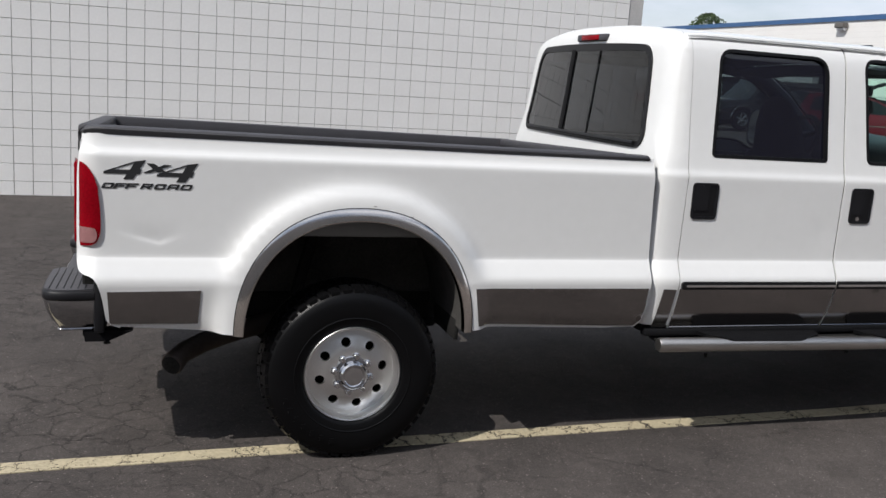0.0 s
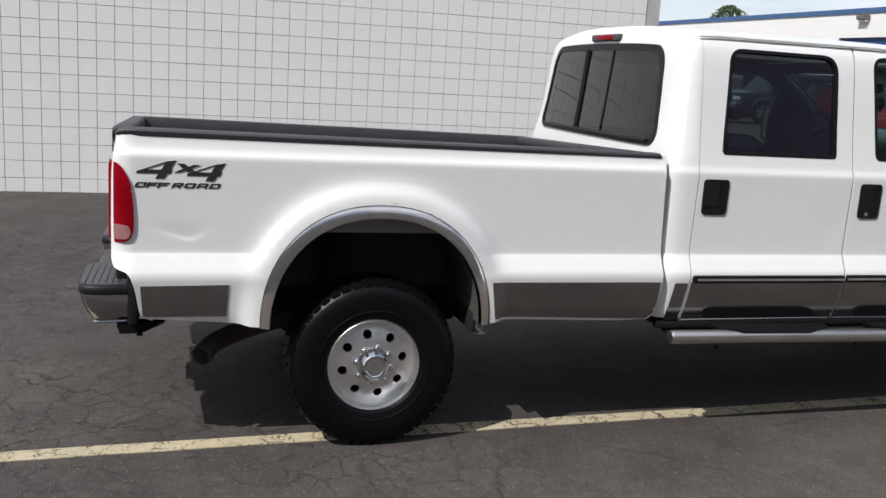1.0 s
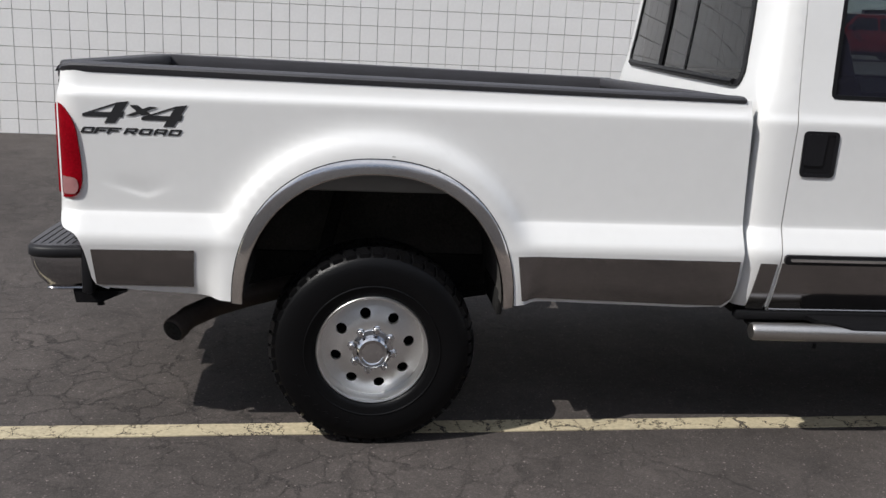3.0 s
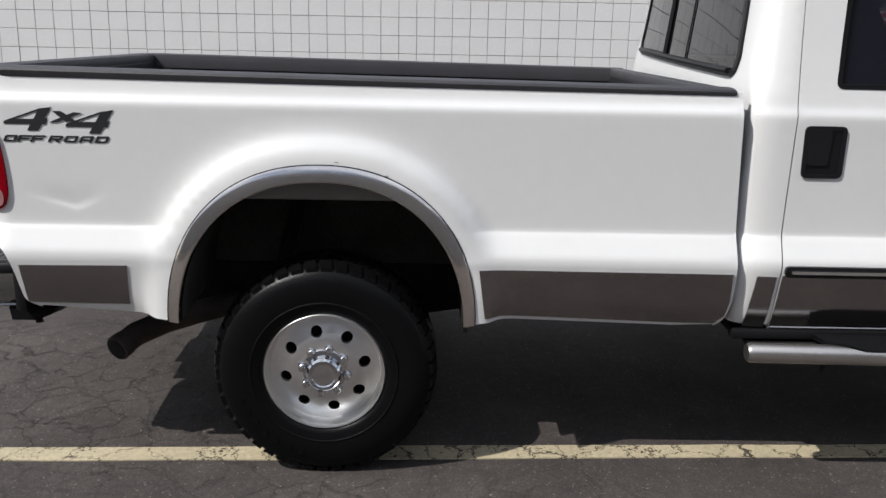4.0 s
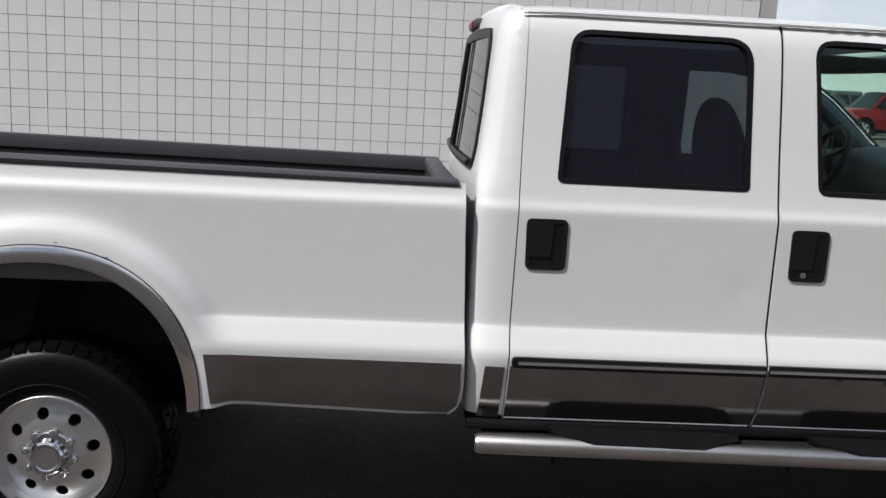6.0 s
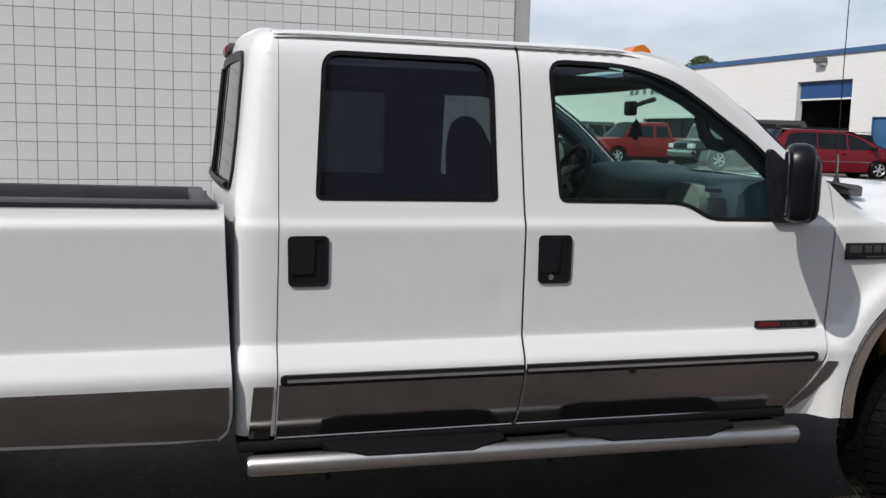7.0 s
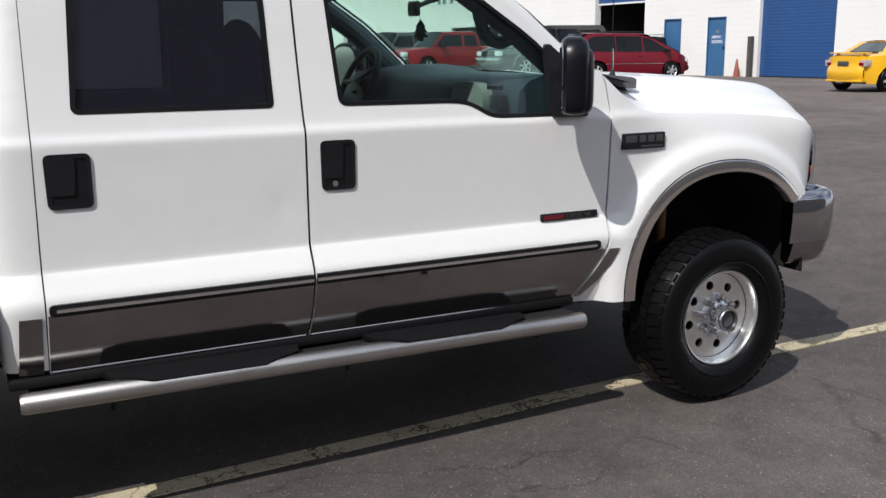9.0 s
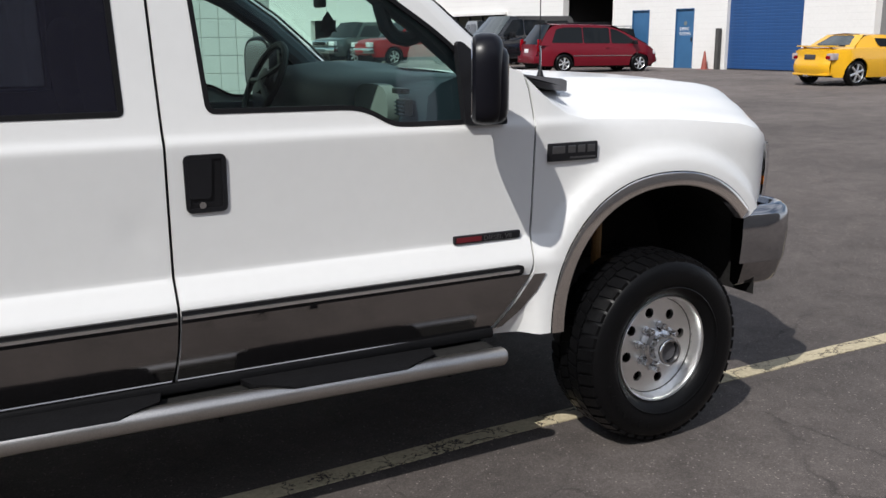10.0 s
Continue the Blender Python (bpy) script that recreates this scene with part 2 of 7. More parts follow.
M_BADGE = material("badge_silver_letter", (0.16, 0.16, 0.165), 0.3, 0.8, vary=0.1)
M_BADGERED = material("badge_red", (0.14, 0.012, 0.018), 0.35, vary=0.1)
M_GLASS = glass("green_tinted_glass", (0.76, 0.93, 0.86), 0.05)
# navy haze of foil and reflected sky is put in as diffuse colour
M_TINT = glass("dark_tinted_glass", (0.120, 0.131, 0.147), 0.045, haze=(0.008, 0.008, 0.014))
M_BACKGL = glass("rear_tinted_glass", (0.15, 0.16, 0.17))
M_WSCREEN = glass("windscreen_glass", (0.76, 0.96, 0.88), 0.03)
M_ASPHALT = asphalt_material()
M_LINE = worn_line_material()
M_BLOCK = material("painted_block", (0.77, 0.76, 0.745), 0.8, vary=0.07, scale=1.5, bump=0.25, bump_scale=90, per_object=0.12)
M_STUCCO = material("grey_brown_stucco", (0.31, 0.29, 0.275), 0.9, vary=0.2, scale=0.8, bump=0.3, bump_scale=50)
M_MORTAR = material("grey_mortar_joint", (0.47, 0.46, 0.45), 0.9, vary=0.2, scale=3, bump=0.3, bump_scale=100)
M_FACADE = material("white_painted_masonry", (0.77, 0.755, 0.73), 0.75, vary=0.06, scale=0.6, bump=0.2, bump_scale=40)
M_FACADEJOINT = material("white_masonry_joint", (0.72, 0.705, 0.68), 0.85, vary=0.12, scale=1)
M_BLUE = material("blue_shutter_paint", (0.018, 0.072, 0.215), 0.42, vary=0.22, scale=1.1)
M_DOORBLUE = material("faded_blue_door_paint", (0.040, 0.130, 0.27), 0.5, vary=0.22, scale=1.8)
M_ANNEX = material("grey_end_wall_paint", (0.58, 0.56, 0.53), 0.85, vary=0.12, scale=0.8, bump=0.2, bump_scale=40)
M_BLUEBAND = material("blue_parapet_paint", (0.045, 0.11, 0.24), 0.5, vary=0.15, scale=0.8)
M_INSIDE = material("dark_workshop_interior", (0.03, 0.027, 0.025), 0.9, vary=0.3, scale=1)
M_CONE = material("faded_orange_cone", (0.30, 0.075, 0.055), 0.6, vary=0.3, scale=4)
M_POST = material("weathered_dark_post", (0.07, 0.068, 0.065), 0.85, vary=0.3, scale=3)
M_SIGNWHITE = material("white_sign_letter", (0.8, 0.8, 0.8), 0.6, vary=0.05)
M_SIGNDARK = material("dark_sign_letter", (0.16, 0.19, 0.19), 0.6, vary=0.05)
M_LAMPBOX = material("bronze_wall_light", (0.13, 0.12, 0.11), 0.5, vary=0.2)
M_VANRED = material("dark_red_car_paint", (0.145, 0.004, 0.013), 0.34, 0.0, coat=0.12, spec=0.3, vary=0.08, scale=1)
M_PICKRED = material("bright_red_car_paint", (0.28, 0.010, 0.012), 0.3, coat=0.2, spec=0.3, vary=0.08, scale=1)
M_SUVBLACK = material("black_car_paint", (0.012, 0.013, 0.016), 0.2, coat=0.9, vary=0.08, scale=1)
M_WAGON = material("dark_brown_car_paint", (0.035, 0.020, 0.018), 0.3, coat=0.5, vary=0.1, scale=1)
M_YELLOW = material("yellow_car_paint", (0.80, 0.42, 0.01), 0.3, coat=0.8, vary=0.06, scale=1)
M_SILVER = material("silver_car_paint", (0.09, 0.105, 0.105), 0.3, 0.6, coat=0.8, vary=0.08, scale=1)
M_CARGLASS = material("dark_car_glass", (0.010, 0.012, 0.014), 0.05, spec=0.16, vary=0.1)
M_PALEGLASS = material("pale_car_glass", (0.055, 0.066, 0.066), 0.08, coat=0.5, vary=0.25, scale=3)
M_LEAF = material("tree_leaf", (0.055, 0.09, 0.03), 0.7, vary=0.5, scale=4)
M_BARK = material("tree_bark", (0.10, 0.075, 0.055), 0.9, vary=0.4, scale=8, bump=0.5, bump_scale=30)
M_ROOF = material("grey_roof_felt", (0.25, 0.25, 0.25), 0.9, vary=0.2, scale=1)


# ---------------------------------------------------------------- mesh helpers
def finish(bm, name, mat, smooth=32):
    bmesh.ops.recalc_face_normals(bm, faces=bm.faces)
    me = bpy.data.meshes.new(name)
    bm.to_mesh(me)
    bm.free()
    if smooth:
        me.shade_smooth()
        me.set_sharp_from_angle(angle=radians(smooth))
    if mat:
        me.materials.append(mat)
    return me


def thing(name, base, label, category, group="", kind="", turn=0.0):
    ob = new(name)
    ob.empty_display_size = 0.1
    ob.matrix_basis = pose(*base, 0, 0, turn)
    return tagged(ob, label, category, group, kind)


def part(name, bm, mat, parent, label="", smooth=32, local=False):
    """One mesh under a thing or under a part. Unless local, its points are places in the world."""
    me = bm if isinstance(bm, bpy.types.Mesh) else finish(bm, name, mat, smooth)
    ob = new(name, me)
    if label:
        ob["label"] = label
    top = parent
    inv = Matrix.Identity(4)
    if not local:
        chain = []
        while top is not None:
            chain.append(top)
            top = top.parent
        for o in chain:
            inv = inv @ (o.matrix_parent_inverse @ o.matrix_basis).inverted()
    ob.parent = parent
    ob.matrix_parent_inverse = inv
    return ob


def solo(name, bm, mat, label, category, group="", kind="", smooth=32):
    return tagged(new(name, finish(bm, name, mat, smooth)), label, category, group, kind)


def box(bm, lo, hi, bevel=0.0, m=None):
    r = bmesh.ops.create_cube(bm, size=1.0)
    vs = r["verts"]
    c, s = [(a + b) / 2 for a, b in zip(lo, hi)], [b - a for a, b in zip(lo, hi)]
    for v in vs:
        v.co = Vector((c[i] + v.co[i] * s[i] for i in range(3)))
    if bevel:
        es = list({e for v in vs for e in v.link_edges})
        out = bmesh.ops.bevel(bm, geom=es, offset=bevel, segments=2, affect="EDGES", profile=0.5)
        vs = list({v for f in out["faces"] for v in f.verts} | {v for v in vs if v.is_valid})
    if m is not None:
        bmesh.ops.transform(bm, matrix=m, verts=[v for v in vs if v.is_valid])
    return bm


def lathe(bm, profile, segs=32, m=Matrix.Identity(4), closed=False):
    """Turns (radius, along) points round the local y axis."""
    rings = []
    for r, y in profile:
        if r < 1e-6:
            rings.append([bm.verts.new(m @ Vector((0, y, 0)))])
        else:
            rings.append([bm.verts.new(m @ Vector((r * math.cos(2 * math.pi * k / segs), y, r * math.sin(2 * math.pi * k / segs)))) for k in range(segs)])
    pairs = list(zip(rings, rings[1:])) + ([(rings[-1], rings[0])] if closed else [])
    for a, b in pairs:
        for k in range(segs):
            j = (k + 1) % segs
            q = [a[k % len(a)], a[j % len(a)], b[j % len(b)], b[k % len(b)]]
            q = [v for i, v in enumerate(q) if v not in q[:i]]
            if len(q) > 2:
                bm.faces.new(q)
    return bm


def tube(bm, pts, radius, segs=10, squash=1.0):
    """A round bar along points, capped."""
    pts = [Vector(p) for p in pts]
    rings = []
    for i, p in enumerate(pts):
        d = (pts[min(i + 1, len(pts) - 1)] - pts[max(i - 1, 0)]).normalized()
        up = Vector((0, 0, 1)) if abs(d.z) < 0.9 else Vector((1, 0, 0))
        a = d.cross(up).normalized()
        b = a.cross(d).normalized()
        r = radius[i] if isinstance(radius, (list, tuple)) else radius
        rings.append([bm.verts.new(p + a * r * math.cos(2 * math.pi * k / segs) + b * r * squash * math.sin(2 * math.pi * k / segs)) for k in range(segs)])
    for a, b in zip(rings, rings[1:]):
        for k in range(segs):
            bm.faces.new((a[k], a[(k + 1) % segs], b[(k + 1) % segs], b[k]))
    bm.faces.new(rings[0])
    bm.faces.new(rings[-1])
    return bm


def grid_mesh(bm, fn, nu, nv):
    """Faces over fn(u, v), with u and v from 0 to 1."""
    rows = [[bm.verts.new(fn(i / nu, j / nv)) for j in range(nv + 1)] for i in range(nu + 1)]
    for i in range(nu):
        for j in range(nv):
            bm.faces.new((rows[i][j], rows[i + 1][j], rows[i + 1][j + 1], rows[i][j + 1]))
    return rows


def prism(bm, poly, fn, depth):
    """A slab with outline poly (a, b): fn(a, b, 0) is its face and fn(a, b, depth) its back."""
    f = [bm.verts.new(fn(a, b, 0)) for a, b in poly]
    k = [bm.verts.new(fn(a, b, depth)) for a, b in poly]
    bm.faces.new(f)
    bm.faces.new(list(reversed(k)))
    for i in range(len(poly)):
        j = (i + 1) % len(poly)
        bm.faces.new((f[i], k[i], k[j], f[j]))
    return bm


def rounded(pts, radii, n=5):
    """The outline through pts with its corners rounded."""
    out = []
    for i, p in enumerate(pts):
        r = radii[i] if isinstance(radii, (list, tuple)) else radii
        p, a, b = Vector(p), Vector(pts[i - 1]), Vector(pts[(i + 1) % len(pts)])
        if r <= 0:
            out.append(tuple(p))
            continue
        da, db = (a - p), (b - p)
        ra, rb = min(r, da.length * 0.45), min(r, db.length * 0.45)
        s, e = p + da.normalized() * ra, p + db.normalized() * rb
        for k in range(n + 1):
            t = k / n
            out.append(tuple(s * (1 - t) ** 2 + p * 2 * t * (1 - t) + e * t**2))
    return out


def area2(poly):
    return sum(a[0] * b[1] - b[0] * a[1] for a, b in zip(poly, poly[1:] + poly[:1]))


def inset(poly, d):
    """The outline moved inwards by d."""
    s = 1 if area2(poly) > 0 else -1
    out = []
    for i, p in enumerate(poly):
        a, b = Vector(poly[i - 1]), Vector(poly[(i + 1) % len(poly)])
        t = (b - a).normalized()
        out.append((p[0] - s * t.y * d, p[1] + s * t.x * d))
    return out


def resample(poly, step):
    out = []
    for a, b in zip(poly, poly[1:] + poly[:1]):
        n = max(1, int(math.dist(a, b) / step))
        out += [(a[0] + (b[0] - a[0]) * k / n, a[1] + (b[1] - a[1]) * k / n) for k in range(n)]
    return out


def inside(p, poly):
    c = False
    for a, b in zip(poly, poly[1:] + poly[:1]):
        if (a[1] > p[1]) != (b[1] > p[1]) and p[0] < (b[0] - a[0]) * (p[1] - a[1]) / (b[1] - a[1]) + a[0]:
            c = not c
    return c


def sheet(bm, outline, holes, fn, xs, zs, lip=0.0, lip_way=(0, 1, 0), edge=0.02):
    """A curved panel with holes: outline and holes in two coordinates, bent into space by fn, with edges turned in by lip."""
    loops = [resample(outline, edge)] + [resample(h, edge) for h in holes]
    pts, edges = [], []
    for loop in loops:
        s = len(pts)
        pts += loop
        edges += [(s + i, s + (i + 1) % len(loop)) for i in range(len(loop))]
    nb = len(pts)
    near = np.array(pts)
    for x in xs:
        for z in zs:
            if inside((x, z), outline) and not any(inside((x, z), h) for h in holes):
                if np.min(np.abs(near[:, 0] - x) + np.abs(near[:, 1] - z)) > edge * 0.5:
                    pts.append((x, z))
    vs, _, fs, orig, *_ = delaunay_2d_cdt([Vector(p) for p in pts], edges, [], 0, 1e-6)
    bv = [bm.verts.new(fn(v[0], v[1])) for v in vs]
    for f in fs:
        c = (sum(vs[i][0] for i in f) / 3, sum(vs[i][1] for i in f) / 3)
        if inside(c, loops[0]) and not any(inside(c, h) for h in loops[1:]):
            bm.faces.new([bv[i] for i in f])
    loose = [v for v in bv if not v.link_faces]
    for v in loose:
        bm.verts.remove(v)
    if lip:
        rim = [e for e in bm.edges if e.is_boundary]
        r = bmesh.ops.extrude_edge_only(bm, edges=rim)
        bmesh.ops.translate(bm, verts=[g for g in r["geom"] if isinstance(g, bmesh.types.BMVert)], vec=Vector(lip_way) * lip)
    return bm


def curve_through(table):
    """A smooth function through rows of (at, value)."""
    at, val = [r[0] for r in table], [r[1] for r in table]
    n = len(at)
    d = [(val[i + 1] - val[i]) / (at[i + 1] - at[i]) for i in range(n - 1)]
    m = [d[0]] + [0.0 if d[i - 1] * d[i] <= 0 else 2 * d[i - 1] * d[i] / (d[i - 1] + d[i]) for i in range(1, n - 1)] + [d[-1]]

    def fn(x):
        if x <= at[0]:
            return val[0]
        if x >= at[-1]:
            return val[-1]
        i = max(k for k in range(n - 1) if at[k] <= x)
        h = at[i + 1] - at[i]
        t = (x - at[i]) / h
        return val[i] * (1 + 2 * t) * (1 - t) ** 2 + m[i] * h * t * (1 - t) ** 2 + val[i + 1] * t * t * (3 - 2 * t) + m[i + 1] * h * t * t * (t - 1)

    return fn


def smooth01(t):
    t = min(max(t, 0.0), 1.0)
    return t * t * (3 - 2 * t)


def text_mesh(words, size, m, depth=0.001, shear=0.0, squeeze=1.0, bold=0.0):
    """Letters as a mesh: x along the line, z up, facing -y."""
    cu = bpy.data.curves.new("letters", "FONT")
    cu.body, cu.size, cu.extrude, cu.shear, cu.align_x, cu.offset = words, size, depth, shear, "LEFT", bold
    tmp = bpy.data.objects.new("letters", cu)
    scene.collection.objects.link(tmp)
    me = bpy.data.meshes.new_from_object(tmp.evaluated_get(bpy.context.evaluated_depsgraph_get()))
    bpy.data.objects.remove(tmp)
    bpy.data.curves.remove(cu)
    me.transform(m @ pose(0, 0, 0, 90, 0, 0) @ Matrix.Diagonal((squeeze, 1, 1, 1)))
    return me


# ---------------------------------------------------------------- ground
def ground_z(x, y):
    r = max(x - 7.0, 0.0)
    return 0.022 * smooth01((x - 2.6) / 1.6) + 0.70 * (1 - math.exp(-r / 9.0)) * smooth01(1 - (abs(y) - 45) / 60) + 0.02 * max(y - 2.2, 0.0) * (1 - smooth01((x - 6) / 12)) * smooth01(1 - (abs(y) - 30) / 50)


def axis_steps(cuts):
    out = []
    for a, b, n in cuts:
        out += [a + (b - a) * k / n for k in range(n)]
    return out + [cuts[-1][1]]


bm = bmesh.new()
gx = axis_steps([(-600, -60, 6), (-60, -8, 8), (-8, 10, 18), (10, 45, 18), (45, 120, 6), (120, 900, 5)])
gy = axis_steps([(-600, -60, 6), (-60, -8, 8), (-8, 10, 18), (10, 45, 14), (45, 120, 6), (120, 900, 5)])
rows = [[bm.verts.new((x, y, ground_z(x, y))) for y in gy] for x in gx]
for i in range(len(gx) - 1):
    for j in range(len(gy) - 1):
        bm.faces.new((rows[i][j], rows[i + 1][j], rows[i + 1][j + 1], rows[i][j + 1]))
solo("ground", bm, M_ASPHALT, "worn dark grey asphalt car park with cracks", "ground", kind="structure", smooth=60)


def stall_line(path, width, label):
    """A painted line through the given places, with slightly uneven edges."""
    bm = bmesh.new()
    rnd = random.Random(4)
    across = curve_through(path)
    n = max(2, int(math.dist(path[0], path[-1]) / 0.25))
    prev = None
    for k in range(n + 1):
        x = path[0][0] + (path[-1][0] - path[0][0]) * k / n
        d = Vector((0.1, across(x + 0.05) - across(x - 0.05), 0)).normalized()
        s = Vector((-d.y, d.x, 0)) * width / 2
        p = Vector((x, across(x), 0))
        w = [p + s * (1 + rnd.uniform(-0.07, 0.07)), p - s * (1 + rnd.uniform(-0.07, 0.07))]
        cur = []
        for q in w:
            for h in (0.0045, -0.01):
                cur.append(bm.verts.new((q.x, q.y, ground_z(q.x, q.y) + h)))
        if prev:
            bm.faces.new((prev[0], cur[0], cur[2], prev[2]))
            bm.faces.new((prev[0], prev[1], cur[1], cur[0]))
            bm.faces.new((prev[2], cur[2], cur[3], prev[3]))
        prev = cur
    return solo("parking_line", bm, M_LINE, label, "road marking", kind="structure", smooth=0)


stall_line([(-4.2, 0.03), (-0.7, 0.145), (1.3, 0.215), (3.6, 0.275), (8.6, 0.315)], 0.105, "worn yellow painted stall line on the asphalt")
stall_line([(17.5, 6.9), (20.8, 9.3)], 0.10, "faded yellow stall line on far asphalt")

# ---------------------------------------------------------------- block wall behind the truck
Q = 0.2032
WALL_X, WALL_Y, WALL_TOP, WALL_TURN = 5.522, 7.762, 5.2, 1.256
A0, Z0 = -2.4142, 2.1006
wall = thing("wall_north", (0.0, WALL_Y, 0.0), "pale grey painted block wall with grey joints", "wall", kind="structure", turn=WALL_TURN)
bm = bmesh.new()
box(bm, (-14.0, 0.012, -0.2), (WALL_X - 0.004, 14.0, WALL_TOP))
part("mortar_backing", bm, M_MORTAR, wall, smooth=0, local=True)
bm = bmesh.new()
box(bm, (-14.0, -0.03, WALL_TOP), (WALL_X + 0.03, 14.0, WALL_TOP + 0.12), 0.01)
part("parapet_cap", bm, M_MORTAR, wall, smooth=0, local=True)

# unseen wall added across the lot, behind the walk: blocks low sky, darkens reflections
bm = bmesh.new()
box(bm, (-34.0, -20.0, -0.2), (30.0, -14.0, 8.8))
solo("unseen_wall_south", bm, M_STUCCO, "plain grey brown unseen wall added to block low sky", "wall", kind="structure", smooth=0)

# ---------------------------------------------------------------- far white workshop building
FO, FU, FN = Vector((25.58, 23.04, 0.0)), Vector((-0.0349, 0.99939, 0)), Vector((-0.99939, -0.0349, 0))
FBASE, FTOP = 0.40, 5.25


def fac(s, z, out=0.0):
    """A place on the far facade: s along it, z up, out towards the yard."""
    return FO + FU * s + FN * out + Vector((0, 0, z))


def fbox(bm, s0, s1, z0, z1, o0, o1):
    vs = [bm.verts.new(fac(s, z, o)) for o in (o0, o1) for z in (z0, z1) for s in (s0, s1)]
    for q in ((0, 1, 3, 2), (4, 6, 7, 5), (0, 4, 5, 1), (2, 3, 7, 6), (0, 2, 6, 4), (1, 5, 7, 3)):
        bm.faces.new([vs[i] for i in q])


shop = thing("workshop_building", (25.6, 23.0, 0.5), "long white painted workshop with a blue roof edge", "building", kind="structure")
OPEN = [(3.36, 6.45, 4.11), (1.31, 2.23, 2.69), (-0.92, -0.03, 2.69), (-5.46, -2.40, 4.13), (10.6, 18.4, 2.74), (29.0, 33.0, 2.85)]
cuts = sorted({-7.9, 45.0, *(v for o in OPEN for v in o[:2])})
for a, b in zip(cuts, cuts[1:]):
    hole = [o for o in OPEN if o[0] <= (a + b) / 2 <= o[1]]
    bm = bmesh.new()
    fbox(bm, a, b, hole[0][2] if hole else FBASE, FTOP - 0.19, -0.3, 0.0)
    part("wall_panel", bm, M_FACADE, shop, smooth=0)
bm = bmesh.new()
for k in range(23):
    z = 0.75 + k * 0.2032
    for a, b in zip(cuts, cuts[1:]):
        hole = [o for o in OPEN if o[0] <= (a + b) / 2 <= o[1] and o[2] > z]
        if not hole:
            fbox(bm, a, b, z, z + 0.010, -0.02, 0.003)
tagged(part("bed_joints", bm, M_FACADEJOINT, shop, smooth=0), kind="stuff")
bm = bmesh.new()
fbox(bm, -7.95, 45, FTOP - 0.19, FTOP, -0.35, 0.06)
part("roof_edge_band", bm, M_BLUEBAND, shop, "blue metal band along the roof edge", smooth=0)
bm = bmesh.new()
fbox(bm, -7.9, 45, FTOP - 0.15, FTOP - 0.06, -14, -0.35)
fbox(bm, -7.9, -7.6, FBASE, FTOP - 0.15, -14, -0.3)
fbox(bm, 44.7, 45.0, FBASE, FTOP - 0.15, -14, -0.3)
fbox(bm, -7.9, 45, FBASE, FTOP - 0.15, -14.3, -14.0)
part("roof", bm, M_ROOF, shop, smooth=0)
bm = bmesh.new()
fbox(bm, -15.0, -7.9, FBASE, FTOP - 0.6, -1.8, -1.5)
part("annex_wall", bm, M_ANNEX, shop, "set-back grey end wall", smooth=0)
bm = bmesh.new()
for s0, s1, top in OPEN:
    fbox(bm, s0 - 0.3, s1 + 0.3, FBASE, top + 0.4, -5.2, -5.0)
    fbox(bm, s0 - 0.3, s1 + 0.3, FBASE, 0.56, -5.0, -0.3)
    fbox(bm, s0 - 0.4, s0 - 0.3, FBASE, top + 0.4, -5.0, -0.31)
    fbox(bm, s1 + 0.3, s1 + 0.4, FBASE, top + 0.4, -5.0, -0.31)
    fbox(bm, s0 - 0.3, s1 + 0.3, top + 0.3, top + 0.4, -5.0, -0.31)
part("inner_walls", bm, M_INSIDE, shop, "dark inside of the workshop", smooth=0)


def shutter(name, s0, s1, z0, z1, label):
    door = thing(name, tuple(fac((s0 + s1) / 2, z0, -0.2)), label, "shutter door", kind="structure")
    n = int((z1 - z0) / 0.105)
    h = (z1 - z0) / n
    bm = bmesh.new()
    vs = []
    for s in (s0, s1):
        for z, o in ((0, -0.150), (h * 0.14, -0.145), (h * 0.86, -0.145), (h, -0.150), (h, -0.2), (0, -0.2)):
            vs.append(bm.verts.new(fac(s, z0 + z, o)))
    m = 6
    for i in range(m):
        bm.faces.new((vs[i], vs[(i + 1) % m], vs[m + (i + 1) % m], vs[m + i]))
    bm.faces.new(vs[:m])
    bm.faces.new(vs[m:])
    me = finish(bm, "slat", M_BLUE, 0)
    for k in range(n):
        ob = part("slat", me, None, door)
        ob.location.z = k * h
    bm = bmesh.new()
    fbox(bm, s0, s1, z0 - 0.06, z0 + 0.005, -0.21, -0.13)
    part("bottom_bar", bm, M_SATIN if z0 < 1 else M_FACADE, door, smooth=0)
    return door


shutter("door_1", 3.42, 6.40, 3.43, 4.11, "blue roller shutter pulled mostly up")
shutter("door_2", -5.46, -2.40, 0.66, 4.13, "blue closed roller shutter")


